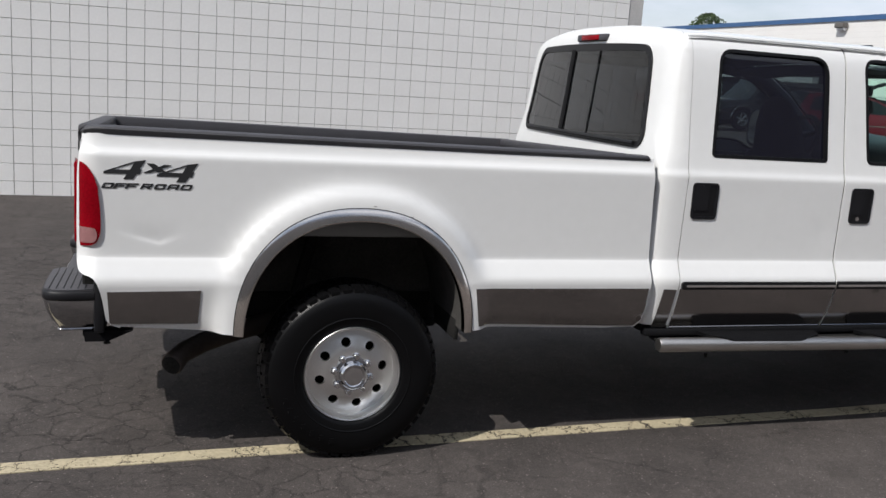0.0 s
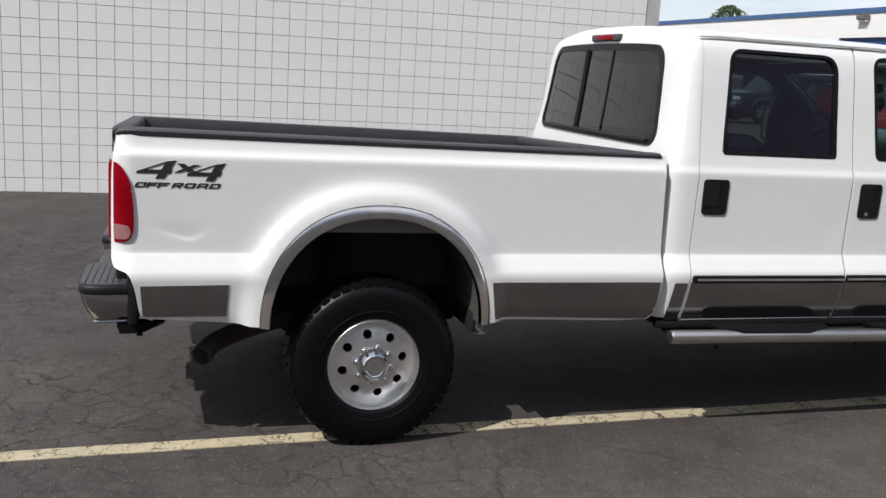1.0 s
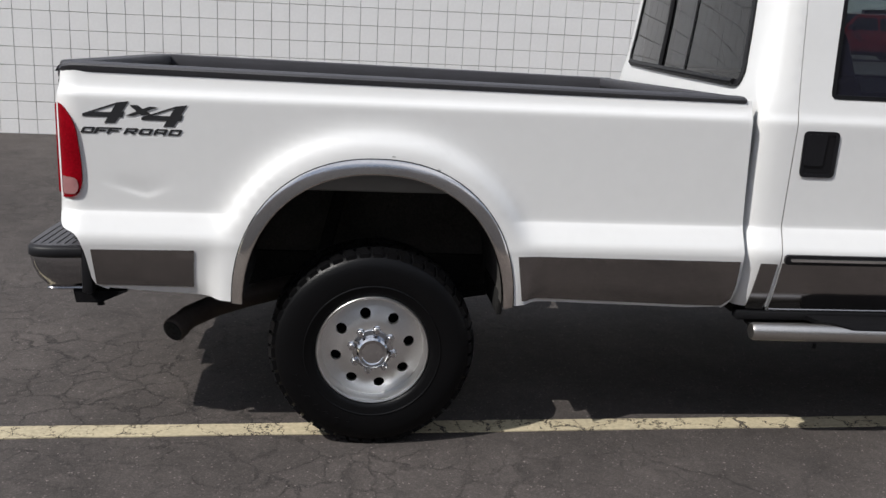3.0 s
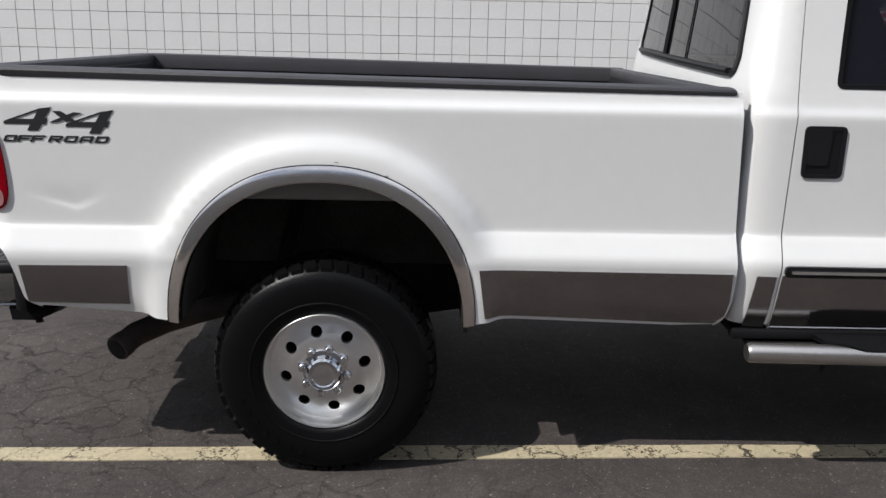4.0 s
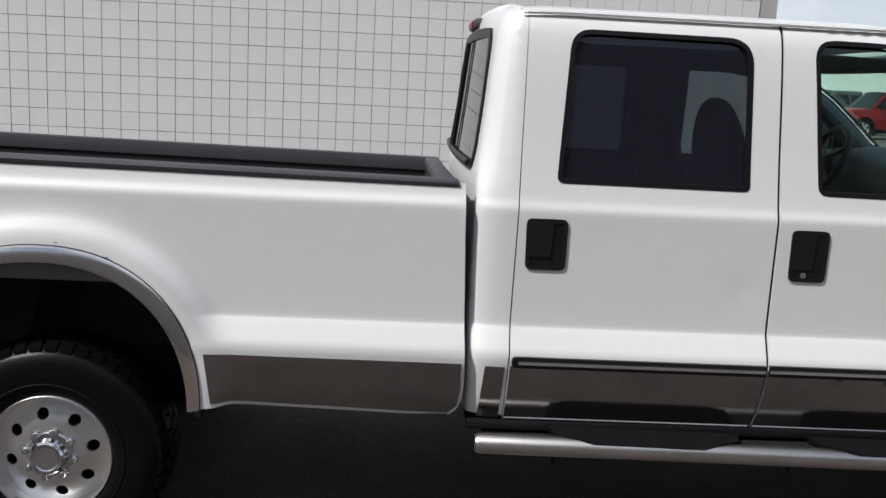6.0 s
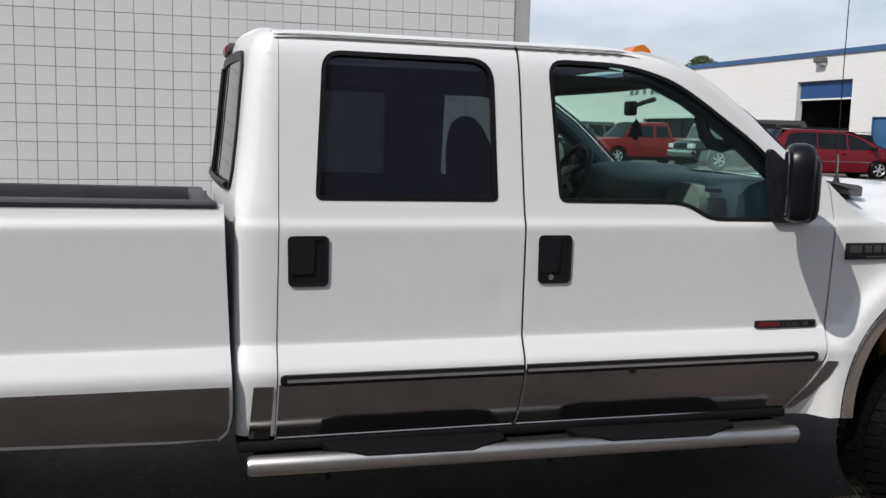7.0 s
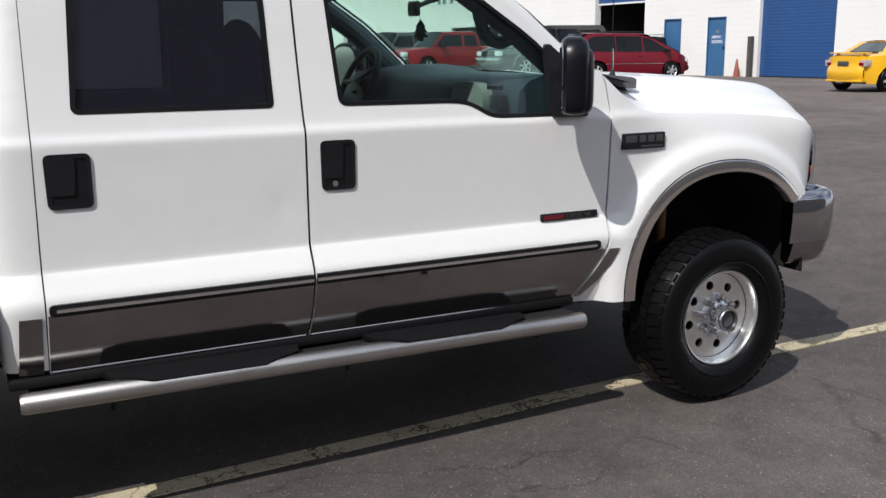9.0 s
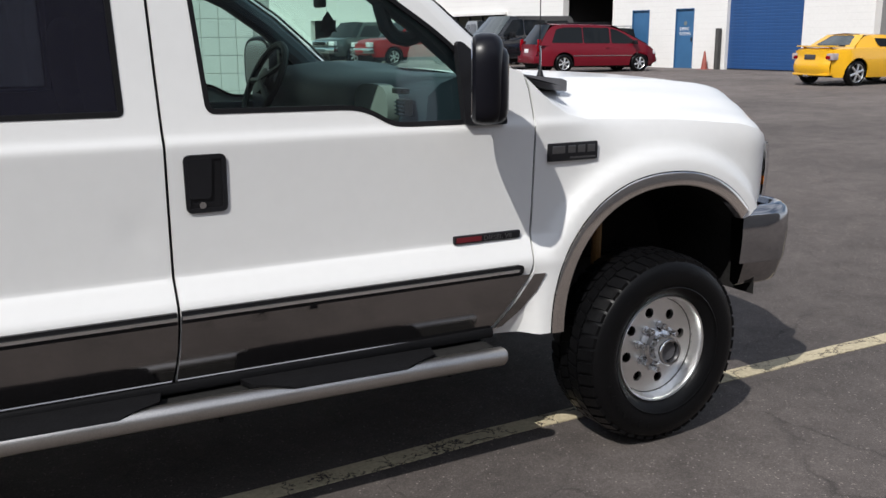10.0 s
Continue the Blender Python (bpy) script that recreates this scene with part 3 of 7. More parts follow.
def steel_door(name, s0, s1, z0, z1, label, sign):
    d = thing(name, tuple(fac((s0 + s1) / 2, z0, -0.06)), label, "door", kind="structure")
    bm = bmesh.new()
    fbox(bm, s0 + 0.03, s1 - 0.03, z0, z1 - 0.03, -0.1, -0.05)
    part("door_leaf", bm, M_DOORBLUE, d, smooth=0)
    bm = bmesh.new()
    fbox(bm, s0, s0 + 0.03, z0, z1, -0.12, 0.01)
    fbox(bm, s1 - 0.03, s1, z0, z1, -0.12, 0.01)
    fbox(bm, s0 + 0.03, s1 - 0.03, z1 - 0.03, z1, -0.12, 0.01)
    part("door_frame", bm, M_DOORBLUE, d, smooth=0)
    if sign:
        bm = bmesh.new()
        fbox(bm, s0 + 0.08, s0 + 0.15, z0 + 0.98, z0 + 1.12, -0.05, -0.02)
        part("door_handle", bm, M_CHROME, d, smooth=0)
        right = Matrix((( -FU.x, FN.x * -1, 0, 0), (-FU.y, FN.y * -1, 0, 0), (0, 0, 1, 0), (0, 0, 0, 1)))
        for k, word in enumerate(("SHIPPING", "RECEIVING")):
            p = fac(s1 - 0.17, z0 + 1.36 - k * 0.16, -0.046)
            me = text_mesh(word, 0.15, Matrix.Translation(p) @ right, 0.002, squeeze=0.72)
            me.materials.append(M_SIGNWHITE)
            part("sign_letters", me, None, d, "white lettering on the blue door")
        bm = bmesh.new()
        c = fac((s0 + s1) / 2, z0 + 1.60, -0.045)
        lathe(bm, [(0.0, 0.004), (0.075, 0.004), (0.075, -0.004), (0, -0.004)], 16, Matrix.Translation(c) @ pose(0, 0, 0, 0, 0, 92))
        part("door_disc", bm, M_SIGNDARK, d, "small round dark disc", smooth=0)
    return d


steel_door("door_3", 1.31, 2.23, 0.6, 2.69, "plain blue steel door in a white wall", False)
steel_door("door_4", -0.92, -0.03, 0.58, 2.69, "blue steel door with white lettering", True)

front = thing("storefront_window", tuple(fac(17.5, 0.6, -0.2)), "dark glazed storefront with slim posts", "window", kind="structure")
for k in range(7):
    s = 10.6 + 7.8 * k / 7
    bm = bmesh.new()
    fbox(bm, s, s + 7.8 / 7 - 0.07, FBASE, 2.70, -0.2, -0.18)
    part("pane", bm, M_CARGLASS, front, smooth=0)
    bm = bmesh.new()
    fbox(bm, s + 7.8 / 7 - 0.07, s + 7.8 / 7, FBASE, 2.74, -0.24, -0.12)
    part("post", bm, M_SATIN, front, smooth=0)
bm = bmesh.new()
fbox(bm, 10.5, 18.5, 2.74, 2.86, 0.0, 0.12)
part("lintel", bm, M_FACADEJOINT, front, smooth=0)

for s, z in ((5.02, 4.83), (-3.6, 4.87)):
    lamp = thing("wall_light", tuple(fac(s, z)), "boxy bronze floodlight on the white wall", "wall light", group="wall lights")
    bm = bmesh.new()
    fbox(bm, s - 0.26, s + 0.26, z - 0.05, z + 0.15, 0.02, 0.30)
    bmesh.ops.bevel(bm, geom=list(bm.edges), offset=0.03, segments=2, affect="EDGES")
    part("housing", bm, M_LAMPBOX, lamp)
    bm = bmesh.new()
    fbox(bm, s - 0.2, s + 0.2, z - 0.14, z - 0.051, 0.04, 0.2)
    part("lens", bm, M_CLEAR, lamp)

# sign on the far wall: an emblem and a row of bars in place of the lettering
sign = thing("wall_sign", tuple(fac(18.0, 4.3)), "dark lettered sign on the white wall", "sign")
for i, s in enumerate((20.0, 19.45, 18.65, 17.85, 17.40, 16.95, 16.50, 16.05, 15.6, 14.9)):
    bm = bmesh.new()
    fbox(bm, s - 0.32, s, 4.0, 4.37, 0.0, 0.02)
    part("letter_bar", bm, M_SIGNDARK, sign, smooth=0)

post = thing("guard_post", tuple(fac(-2.15, 0.6, 0.15)), "dark weathered post beside the shutter", "post")
bm = bmesh.new()
fbox(bm, -2.26, -2.12, 0.5, 1.99, 0.05, 0.20)
part("board", bm, M_POST, post, smooth=0)

cone = thing("traffic_cone", tuple(fac(-1.79, 0.62, 0.3)), "faded orange traffic cone by the wall", "traffic cone")
bm = bmesh.new()
c = fac(-1.79, 0, 0.3)
lathe(bm, [(0, 1.24), (0.022, 1.24), (0.027, 1.23), (0.115, 0.64)], 18, Matrix.Translation((c.x, c.y, 0)) @ pose(0, 0, 0, 90, 0, 0) @ Matrix.Diagonal((1, 1, -1, 1)))
part("cone_body", bm, M_CONE, cone)
bm = bmesh.new()
box(bm, (c.x - 0.18, c.y - 0.18, 0.58), (c.x + 0.18, c.y + 0.18, 0.645), 0.015)
part("cone_base", bm, M_CONE, cone)


# ---------------------------------------------------------------- the white pickup
WIDE = 2.03
truck = thing("pickup_truck", (2.0, 1.015, 0.0), "white crew cab long bed pickup with polished wheels", "pickup truck")


def lower(lip):
    return [(0.53, 0.075), (0.60, 0.045), (0.66, 0.022), (0.73, 0.004), (0.79, -0.010), (0.825, -0.016), (0.845, -0.015), (0.862, -0.008), (0.90, 0.010), (0.928, 0.0235), (0.9335, 0.0268), (0.938, 0.0280), (0.95, 0.0283), (1.0, 0.0275), (1.15, 0.0235), (1.30, 0.0185), (1.345, 0.0170), (1.354, 0.0178), (1.362, 0.0205), (1.380, lip)]


BED_Y = curve_through(lower(0.034) + [(1.41, 0.043), (1.45, 0.05)])
CAB_Y = curve_through(lower(0.028) + [(1.42, 0.036), (1.55, 0.056), (1.94, 0.112), (1.985, 0.128), (2.02, 0.155), (2.04, 0.19)])


def arch_metric(x, z, arc):
    cx, a, z0, b, n = arc
    u, v = abs(x - cx) / a, max(z - z0, 0.0) / b
    return ((u**n + v**n) ** (1 / n) - 1) * 0.53


def arch_line(arc, grow, t0=0.0, t1=math.pi, steps=36):
    cx, a, z0, b, n = arc
    out = []
    for k in range(steps + 1):
        t = t0 + (t1 - t0) * k / steps
        c, s = math.cos(t), math.sin(t)
        out.append((cx - (a + grow) * math.copysign(abs(c) ** (2 / n), c), z0 + (b + grow) * abs(s) ** (2 / n)))
    return out


REAR_ARC, FRONT_ARC = (0.0, 0.530, 0.605, 0.555, 2.2), (4.522, 0.572, 0.545, 0.588, 2.2)


def flare(x, z, arc, y):
    d = arch_metric(x, z, arc)
    k = 0.35 * min(max(1 - d / 0.15, 0.0), 1.0) + 0.65 * smooth01(1 - (d - 0.045) / 0.062)
    return y * (1 - k) + min(-0.026, y - 0.012) * k


def bed_y(x, z):
    y = flare(x, z, REAR_ARC, BED_Y(z))
    if x < -1.07:
        u = min((-1.07 - x) / 0.098, 1.0)
        y += 0.085 * (1 - math.sqrt(max(1 - u * u, 0)))
    d = z - (1.0 + (0.28 * (-0.84 - x) if x < -0.84 else 0.42 * (x + 0.84)))
    y += 0.0045 * math.exp(-(((x + 0.87) / 0.085) ** 2 + (d / (0.045 if d > 0 else 0.009)) ** 2))
    y += 0.003 * math.exp(-(((x - 0.28) / 0.05) ** 2 + ((z - 1.17) / 0.03) ** 2))
    return y


def cab_y(x, z):
    y = CAB_Y(z)
    y += 0.005 * math.exp(-(((x - 2.42) / 0.05) ** 2 + ((z - 1.08) / 0.04) ** 2))
    y += 0.002 * math.exp(-(((x - 1.95) / 0.10) ** 2 + ((z - 1.27) / 0.03) ** 2))
    if x < 1.52 and z < 1.45:
        u = min((1.52 - x) / 0.06, 1.0)
        y += 0.05 * (1 - math.sqrt(max(1 - u * u, 0)))
    if x < 1.60 and z >= 1.45:
        u = min((1.60 - x) / 0.10, 1.0)
        y += 0.09 * (1 - math.sqrt(max(1 - u * u, 0))) * smooth01((z - 1.45) / 0.25) + 0.05 * (1 - math.sqrt(max(1 - min((1.52 - min(x, 1.52)) / 0.06, 1) ** 2, 0))) * (1 - smooth01((z - 1.45) / 0.25))
    return y


def fender_y(x, z):
    y = flare(x, z, FRONT_ARC, CAB_Y(z))
    y += 0.042 * max((z - 1.20) / 0.16, 0.0) ** 2 * smooth01((x - 3.92) / 0.4)
    if x > 4.98:
        u = min((x - 4.98) / 0.20, 1.0)
        y += 0.10 * (1 - math.sqrt(max(1 - u * u, 0)))
    return y


def near_side(yfn, out=0.0):
    return lambda x, z: Vector((x, yfn(x, z) - out, z))


def far_side(yfn, out=0.0):
    return lambda x, z: Vector((x, WIDE - yfn(x, z) + out, z))


def steps(a, b, d):
    n = max(1, round((b - a) / d))
    return [a + (b - a) * k / n for k in range(n + 1)]


ZS = steps(0.56, 0.80, 0.04) + steps(0.815, 0.915, 0.0125) + [0.928, 0.9325, 0.937, 0.95] + steps(1.0, 1.30, 0.05) + steps(1.32, 1.41, 0.0095) + steps(1.45, 1.95, 0.06) + steps(1.965, 2.035, 0.012)


def both(name, outline, holes, yfn, xs, zs, mat, label="", out=0.0, lip=0.018, parent=None, edge=0.02):
    """A body panel on the kerb side and its twin across the truck. Returns the near one."""
    bm = sheet(bmesh.new(), outline, holes, near_side(yfn, out), xs, zs, lip, (0, 1, 0), edge)
    a = part(name, bm, mat, parent or truck, label)
    bm = sheet(bmesh.new(), outline, holes, far_side(yfn, out), xs, zs, lip, (0, -1, 0), edge)
    b = part(name, bm, mat, parent or truck, label)
    return a, b


# cargo bed
bed_outline = rounded([(-1.135, 1.466), (-1.160, 1.30), (-1.166, 1.0), (-1.164, 0.905), (-1.152, 0.868), (-1.092, 0.856), (-1.066, 0.79), (-1.046, 0.655), (-0.99, 0.630)], [0.02, 0.05, 0.04, 0.02, 0.03, 0.03, 0.05, 0.03, 0.01]) + [(-0.6, 0.612)]
bed_outline += arch_line(REAR_ARC, -0.035)[0:]
bed_outline += [(0.6, 0.612), (1.25, 0.592)] + rounded([(1.40, 0.588), (1.437, 0.62), (1.452, 0.70), (1.440, 1.0), (1.427, 1.3), (1.424, 1.437)], [0.01, 0.04, 0.05, 0.2, 0.1, 0.01])
fine_rear = steps(-1.16, -1.0, 0.016) + steps(-0.985, -0.745, 0.012) + steps(-0.73, 0.9, 0.03) + steps(0.95, 1.44, 0.06)
ZR = steps(0.60, 0.80, 0.03) + steps(0.815, 0.915, 0.0125) + [0.928, 0.9325, 0.937, 0.95] + steps(0.962, 1.082, 0.008) + steps(1.10, 1.30, 0.024) + steps(1.32, 1.465, 0.0095)
bed_side, bed_side_far = both("bed_side", bed_outline, [], bed_y, fine_rear, ZR, M_WHITE, "dented white bed side panel")

for yfn, flip in ((near_side, 0), (far_side, 1)):
    # bright wheel arch mouldings
    for arc, ofn, lab in ((REAR_ARC, bed_y, ""), (FRONT_ARC, fender_y, "")):
        bm = bmesh.new()
        end = math.pi if arc is REAR_ARC else math.pi * 0.775
        prev = None
        full = arch_line(arc, 0.006, 0, end, 60)
        inner = arch_line(arc, -0.052, 0, end, 60)
        slim = [0.72 + 0.28 * math.sin(end * k / 60) for k in range(61)] if arc is REAR_ARC else [1.0] * 61
        lines = [[(a[0] + (b[0] - a[0]) * w * h, a[1] + (b[1] - a[1]) * w * h) for a, b, h in zip(full, inner, slim)] for w in (0.0, 0.03, 0.12, 0.3, 0.52, 0.74, 0.90, 0.98, 1.0)]
        outs = (-0.004, 0.002, 0.005, 0.0092, 0.0136, 0.0176, 0.0192, 0.0165, -0.03) if arc is REAR_ARC else (-0.004, 0.004, 0.007, 0.0085, 0.0098, 0.0108, 0.0110, 0.0080, -0.03)
        strips = []
        for ln, o in zip(lines, outs):
            strips.append([bm.verts.new(Vector((x, (-(0.028 + o) if not flip else WIDE + 0.028 + o), z))) for x, z in ln])
        for a, b in zip(strips, strips[1:]):
            for k in range(len(a) - 1):
                bm.faces.new((a[k], a[k + 1], b[k + 1], b[k]))
        mo = part("arch_moulding", bm, M_BRIGHT, truck, "bright metal wheel arch trim")
        bm = bmesh.new()
        tube(bm, [(x, -0.0285 if not flip else WIDE + 0.0285, z) for x, z in lines[0]], 0.0022, 6)
        part("moulding_gasket", bm, M_SEAL, mo)

for v in bed_side_far.data.vertices:
    v.co.z -= 0.075 * smooth01((v.co.z - 1.0) / 0.4)

# bed interior; the load side sags a little towards the far side
def sag(bm):
    for v in bm.verts:
        v.co.z -= 0.036 * v.co.y - 0.006 + 0.0115 * v.co.x
    return bm


for nm, lo, hi in (("bed_liner_side", (-1.04, 0.079, 1.19), (1.37, 0.118, 1.42)), ("bed_liner_side", (-1.04, WIDE - 0.118, 1.19), (1.37, WIDE - 0.079, 1.42)), ("bed_liner_front", (1.33, 0.12, 0.86), (1.385, WIDE - 0.12, 1.42)), ("bed_floor", (-1.06, 0.58, 0.82), (1.385, WIDE - 0.58, 0.875)), ("bed_floor", (-1.06, 0.10, 0.82), (-0.60, 0.58, 0.875)), ("bed_floor", (0.60, 0.10, 0.82), (1.385, 0.58, 0.875)), ("bed_floor", (-1.06, WIDE - 0.58, 0.82), (-0.60, WIDE - 0.10, 0.875)), ("bed_floor", (0.60, WIDE - 0.58, 0.82), (1.385, WIDE - 0.10, 0.875))):
    part(nm, sag(box(bmesh.new(), lo, hi)), M_LINER, truck, "black bed liner", smooth=0)
bm = bmesh.new()
box(bm, (-1.155, 0.10, 0.83), (-1.095, WIDE - 0.10, 1.41), 0.015)
part("tailgate", sag(bm), M_WHITE, truck)
part("tailgate_liner", sag(box(bmesh.new(), (-1.094, 0.12, 0.88), (-1.078, WIDE - 0.12, 1.41), 0.004)), M_LINER, truck, smooth=0)


def rail_cap(sy, name="bed_rail_cap"):
    bm = bmesh.new()
    prof = [(0.040, 1.433), (0.034, 1.439), (0.037, 1.447), (0.052, 1.452), (0.085, 1.453), (0.118, 1.453), (0.128, 1.448), (0.132, 1.42), (0.128, 1.38), (0.120, 1.38), (0.118, 1.42), (0.06, 1.425), (0.05, 1.41)]
    secs = []
    for x, drop, pull in ((-1.158, 0.040, 0.07), (-1.150, 0.022, 0.045), (-1.13, 0.008, 0.02), (-1.10, 0.001, 0.006), (-1.05, 0, 0), (0.2, 0, 0), (1.36, 0, 0), (1.392, 0, 0), (1.402, 0.006, 0.004)):
        secs.append([bm.verts.new((x, (y + pull * (1 if y < 0.08 else -0.2)) if not sy else WIDE - (y + pull * (1 if y < 0.08 else -0.2)), z - drop)) for y, z in prof])
    for a, b in zip(secs, secs[1:]):
        for k in range(len(prof)):
            j = (k + 1) % len(prof)
            bm.faces.new((a[k], a[j], b[j], b[k]))
    bm.faces.new(secs[0])
    bm.faces.new(secs[-1])
    return part(name, sag(bm), M_GREYTRIM, truck, "grey plastic bed rail cap")


rail_cap(0)
rail_cap(1)
part("tailgate_cap", sag(box(bmesh.new(), (-1.160, 0.125, 1.40), (-1.082, WIDE - 0.125, 1.452), 0.014)), M_GREYTRIM, truck)
part("front_rail_cap", sag(box(bmesh.new(), (1.325, 0.125, 1.40), (1.398, WIDE - 0.125, 1.450), 0.012)), M_GREYTRIM, truck)

# rear lamps
for fl in (0, 1):
    tl = rounded([(-1.172, 1.325), (-1.125, 1.318), (-1.083, 1.25), (-1.068, 1.12), (-1.068, 1.03), (-1.088, 0.985), (-1.172, 0.975)], [0.0, 0.03, 0.04, 0.05, 0.03, 0.03, 0.0])
    up = [p for p in tl]
    fn = near_side(bed_y, 0.010) if not fl else far_side(bed_y, 0.010)
    wrap = lambda x, z, fn=fn, fl=fl: fn(x, z) + Vector((0, 0.03 * smooth01((-1.14 - x) / 0.03) * (-1 if fl else 1), 0))
    bm = sheet(bmesh.new(), tl, [], wrap, steps(-1.165, -1.07, 0.014), steps(0.98, 1.32, 0.03), 0.03, (0, -1 if fl else 1, 0))
    lamp = part("tail_lamp", bm, M_REDLENS, truck, "red tail lamp with clear lower lens")
    cl = rounded([(-1.170, 1.06), (-1.087, 1.055), (-1.080, 1.02), (-1.092, 0.995), (-1.170, 0.99)], [0, 0.015, 0.02, 0.015, 0])
    bm = sheet(bmesh.new(), cl, [], lambda x, z, w=wrap, fl=fl: w(x, z) + Vector((0, 0.003 if fl else -0.003, 0)), steps(-1.15, -1.08, 0.014), steps(1.0, 1.05, 0.02), 0.002, (0, -1 if fl else 1, 0))
    part("reversing_lens", bm, M_PINKLENS, lamp)
    bm = bmesh.new()
    y0, y1 = (0.075, 0.17) if not fl else (WIDE - 0.17, WIDE - 0.075)
    box(bm, (-1.174, y0 + 0.015, 0.985), (-1.145, y1, 1.315), 0.008)
    part("lamp_rear_face", bm, M_REDLENS, lamp)

# decals: 4x4 over OFF ROAD
def decal(pts, holes, lift):
    """A sticker cut from a polygon, lying on the bed side; one unit is 0.85 mm."""
    at = lambda q: (-1.058 + q[0] * 0.00081, 1.258 + q[1] * 0.00086)
    bm = sheet(bmesh.new(), [at(q) for q in pts], [[at(q) for q in h] for h in holes], near_side(bed_y, lift), [], [], 0.001, (0, 1, 0), 0.02)
    part("side_decal", bm, M_DECAL, truck, "charcoal sticker lettering")


for dx, dz in ((0, 0), (253, -8)):
    decal([(x + dx, z + dz) for x, z in ((0, 25), (2, 36), (150, 86), (202, 93), (172, 50), (182, 50), (172, 25), (158, 25), (140, 0), (94, 0), (110, 25))], [[(x + dx, z + dz) for x, z in ((48, 45), (124, 45), (145, 77))]], 0.0022)
decal([(185, 33), (220, 33), (326, 72), (290, 74)], [], 0.0028)
decal([(204, 78), (240, 78), (296, 42), (256, 36)], [], 0.0034)
GLYPH = {
    "O": ([(0.1, 0), (0.9, 0), (1, 0.15), (1, 0.85), (0.9, 1), (0.1, 1), (0, 0.85), (0, 0.15)], [[(0.24, 0.27), (0.76, 0.27), (0.76, 0.73), (0.24, 0.73)]]),
    "F": ([(0, 0), (0.25, 0), (0.25, 0.34), (0.86, 0.34), (0.86, 0.60), (0.25, 0.60), (0.25, 0.74), (1, 0.74), (1, 1), (0, 1)], []),
    "R": ([(0, 0), (0.24, 0), (0.24, 0.30), (0.46, 0.30), (0.70, 0), (1, 0), (0.78, 0.30), (0.96, 0.36), (1, 0.46), (1, 0.88), (0.92, 1), (0, 1)], [[(0.24, 0.54), (0.76, 0.54), (0.76, 0.76), (0.24, 0.76)]]),
    "A": ([(0, 0), (0.24, 0), (0.24, 0.26), (0.76, 0.26), (0.76, 0), (1, 0), (1, 0.86), (0.9, 1), (0.1, 1), (0, 0.86)], [[(0.24, 0.50), (0.76, 0.50), (0.76, 0.76), (0.24, 0.76)]]),
    "D": ([(0, 0), (0.86, 0), (1, 0.2), (1, 0.8), (0.86, 1), (0, 1)], [[(0.24, 0.26), (0.76, 0.26), (0.76, 0.74), (0.24, 0.74)]]),
}
for letter, along in zip("OFFROAD", (0.0, 0.130, 0.255, 0.420, 0.565, 0.710, 0.855)):
    spot = lambda q: (-1.068 + 0.357 * along + 0.0435 * q[0] + 0.0125 * q[1], 1.2195 + 0.0225 * q[1])
    ring, gaps = GLYPH[letter]
    bm = sheet(bmesh.new(), [spot(q) for q in ring], [[spot(q) for q in g] for g in gaps], near_side(bed_y, 0.0022), [], [], 0.001, (0, 1, 0), 0.002)
    part("side_decal", bm, M_DECAL, truck, "charcoal sticker lettering")

# small scuffs above the wheel arch
for cx, cz, w, h in ((0.055, 1.176, 0.010, 0.0018), (0.222, 1.130, 0.011, 0.004), (0.24, 1.118, 0.006, 0.003)):
    chip = [(cx + w * math.cos(k * 0.9) * (0.7 + 0.3 * math.sin(2.3 * k)), cz + h * math.sin(k * 0.9)) for k in range(7)]
    part("paint_scuff", sheet(bmesh.new(), chip, [], near_side(bed_y, 0.0012), [], [], 0.001, (0, 1, 0), 0.02), M_DASHLIGHT, truck, "small grey scuff in the paint")

# stainless lower panels
def plate(name, outline, yfn, out=0.0035, lab="stainless steel lower panel"):
    both(name, outline, [], yfn, steps(-1.1, 3.66, 0.06) + steps(3.7, 3.94, 0.02), steps(0.56, 0.82, 0.02), M_STEEL, lab, out=out, lip=0.003)


plate("stainless_panel", [(-1.034, 0.655), (-1.012, 0.652), (-0.68, 0.650), (-0.672, 0.801), (-1.043, 0.797)], bed_y)
plate("stainless_panel", [(0.57, 0.628), (1.25, 0.604), (1.40, 0.602), (1.432, 0.635), (1.440, 0.70), (1.436, 0.802), (0.545, 0.806)], bed_y)
plate("stainless_panel", [(1.505, 0.592), (1.582, 0.588), (1.590, 0.795), (1.52, 0.797)], cab_y)
plate("stainless_panel", [(1.603, 0.588), (2.503, 0.585), (2.517, 0.70), (2.520, 0.80), (1.608, 0.80)], cab_y)
plate("stainless_panel", [(2.516, 0.585), (3.20, 0.580), (3.66, 0.570), (3.706, 0.568), (3.800, 0.71), (3.850, 0.79), (2.531, 0.80), (2.528, 0.70)], cab_y)
plate("stainless_panel", [(3.730, 0.576), (3.765, 0.580), (3.83, 0.645), (3.88, 0.72), (3.915, 0.79), (3.868, 0.79), (3.815, 0.70)], fender_y, 0.006)

# bright folded lower edges of the door panels
for run in ([(1.606, 0.590), (2.05, 0.5885), (2.500, 0.587)], [(2.519, 0.587), (2.86, 0.5845), (3.20, 0.582), (3.43, 0.577), (3.655, 0.572)]):
    for sy in (0, 1):
        bm = bmesh.new()
        tube(bm, [(x, (cab_y(x, z) - 0.003) if not sy else WIDE - cab_y(x, z) + 0.003, z) for x, z in run], 0.0042, 6)
        part("panel_hem", bm, M_STEEL, truck)

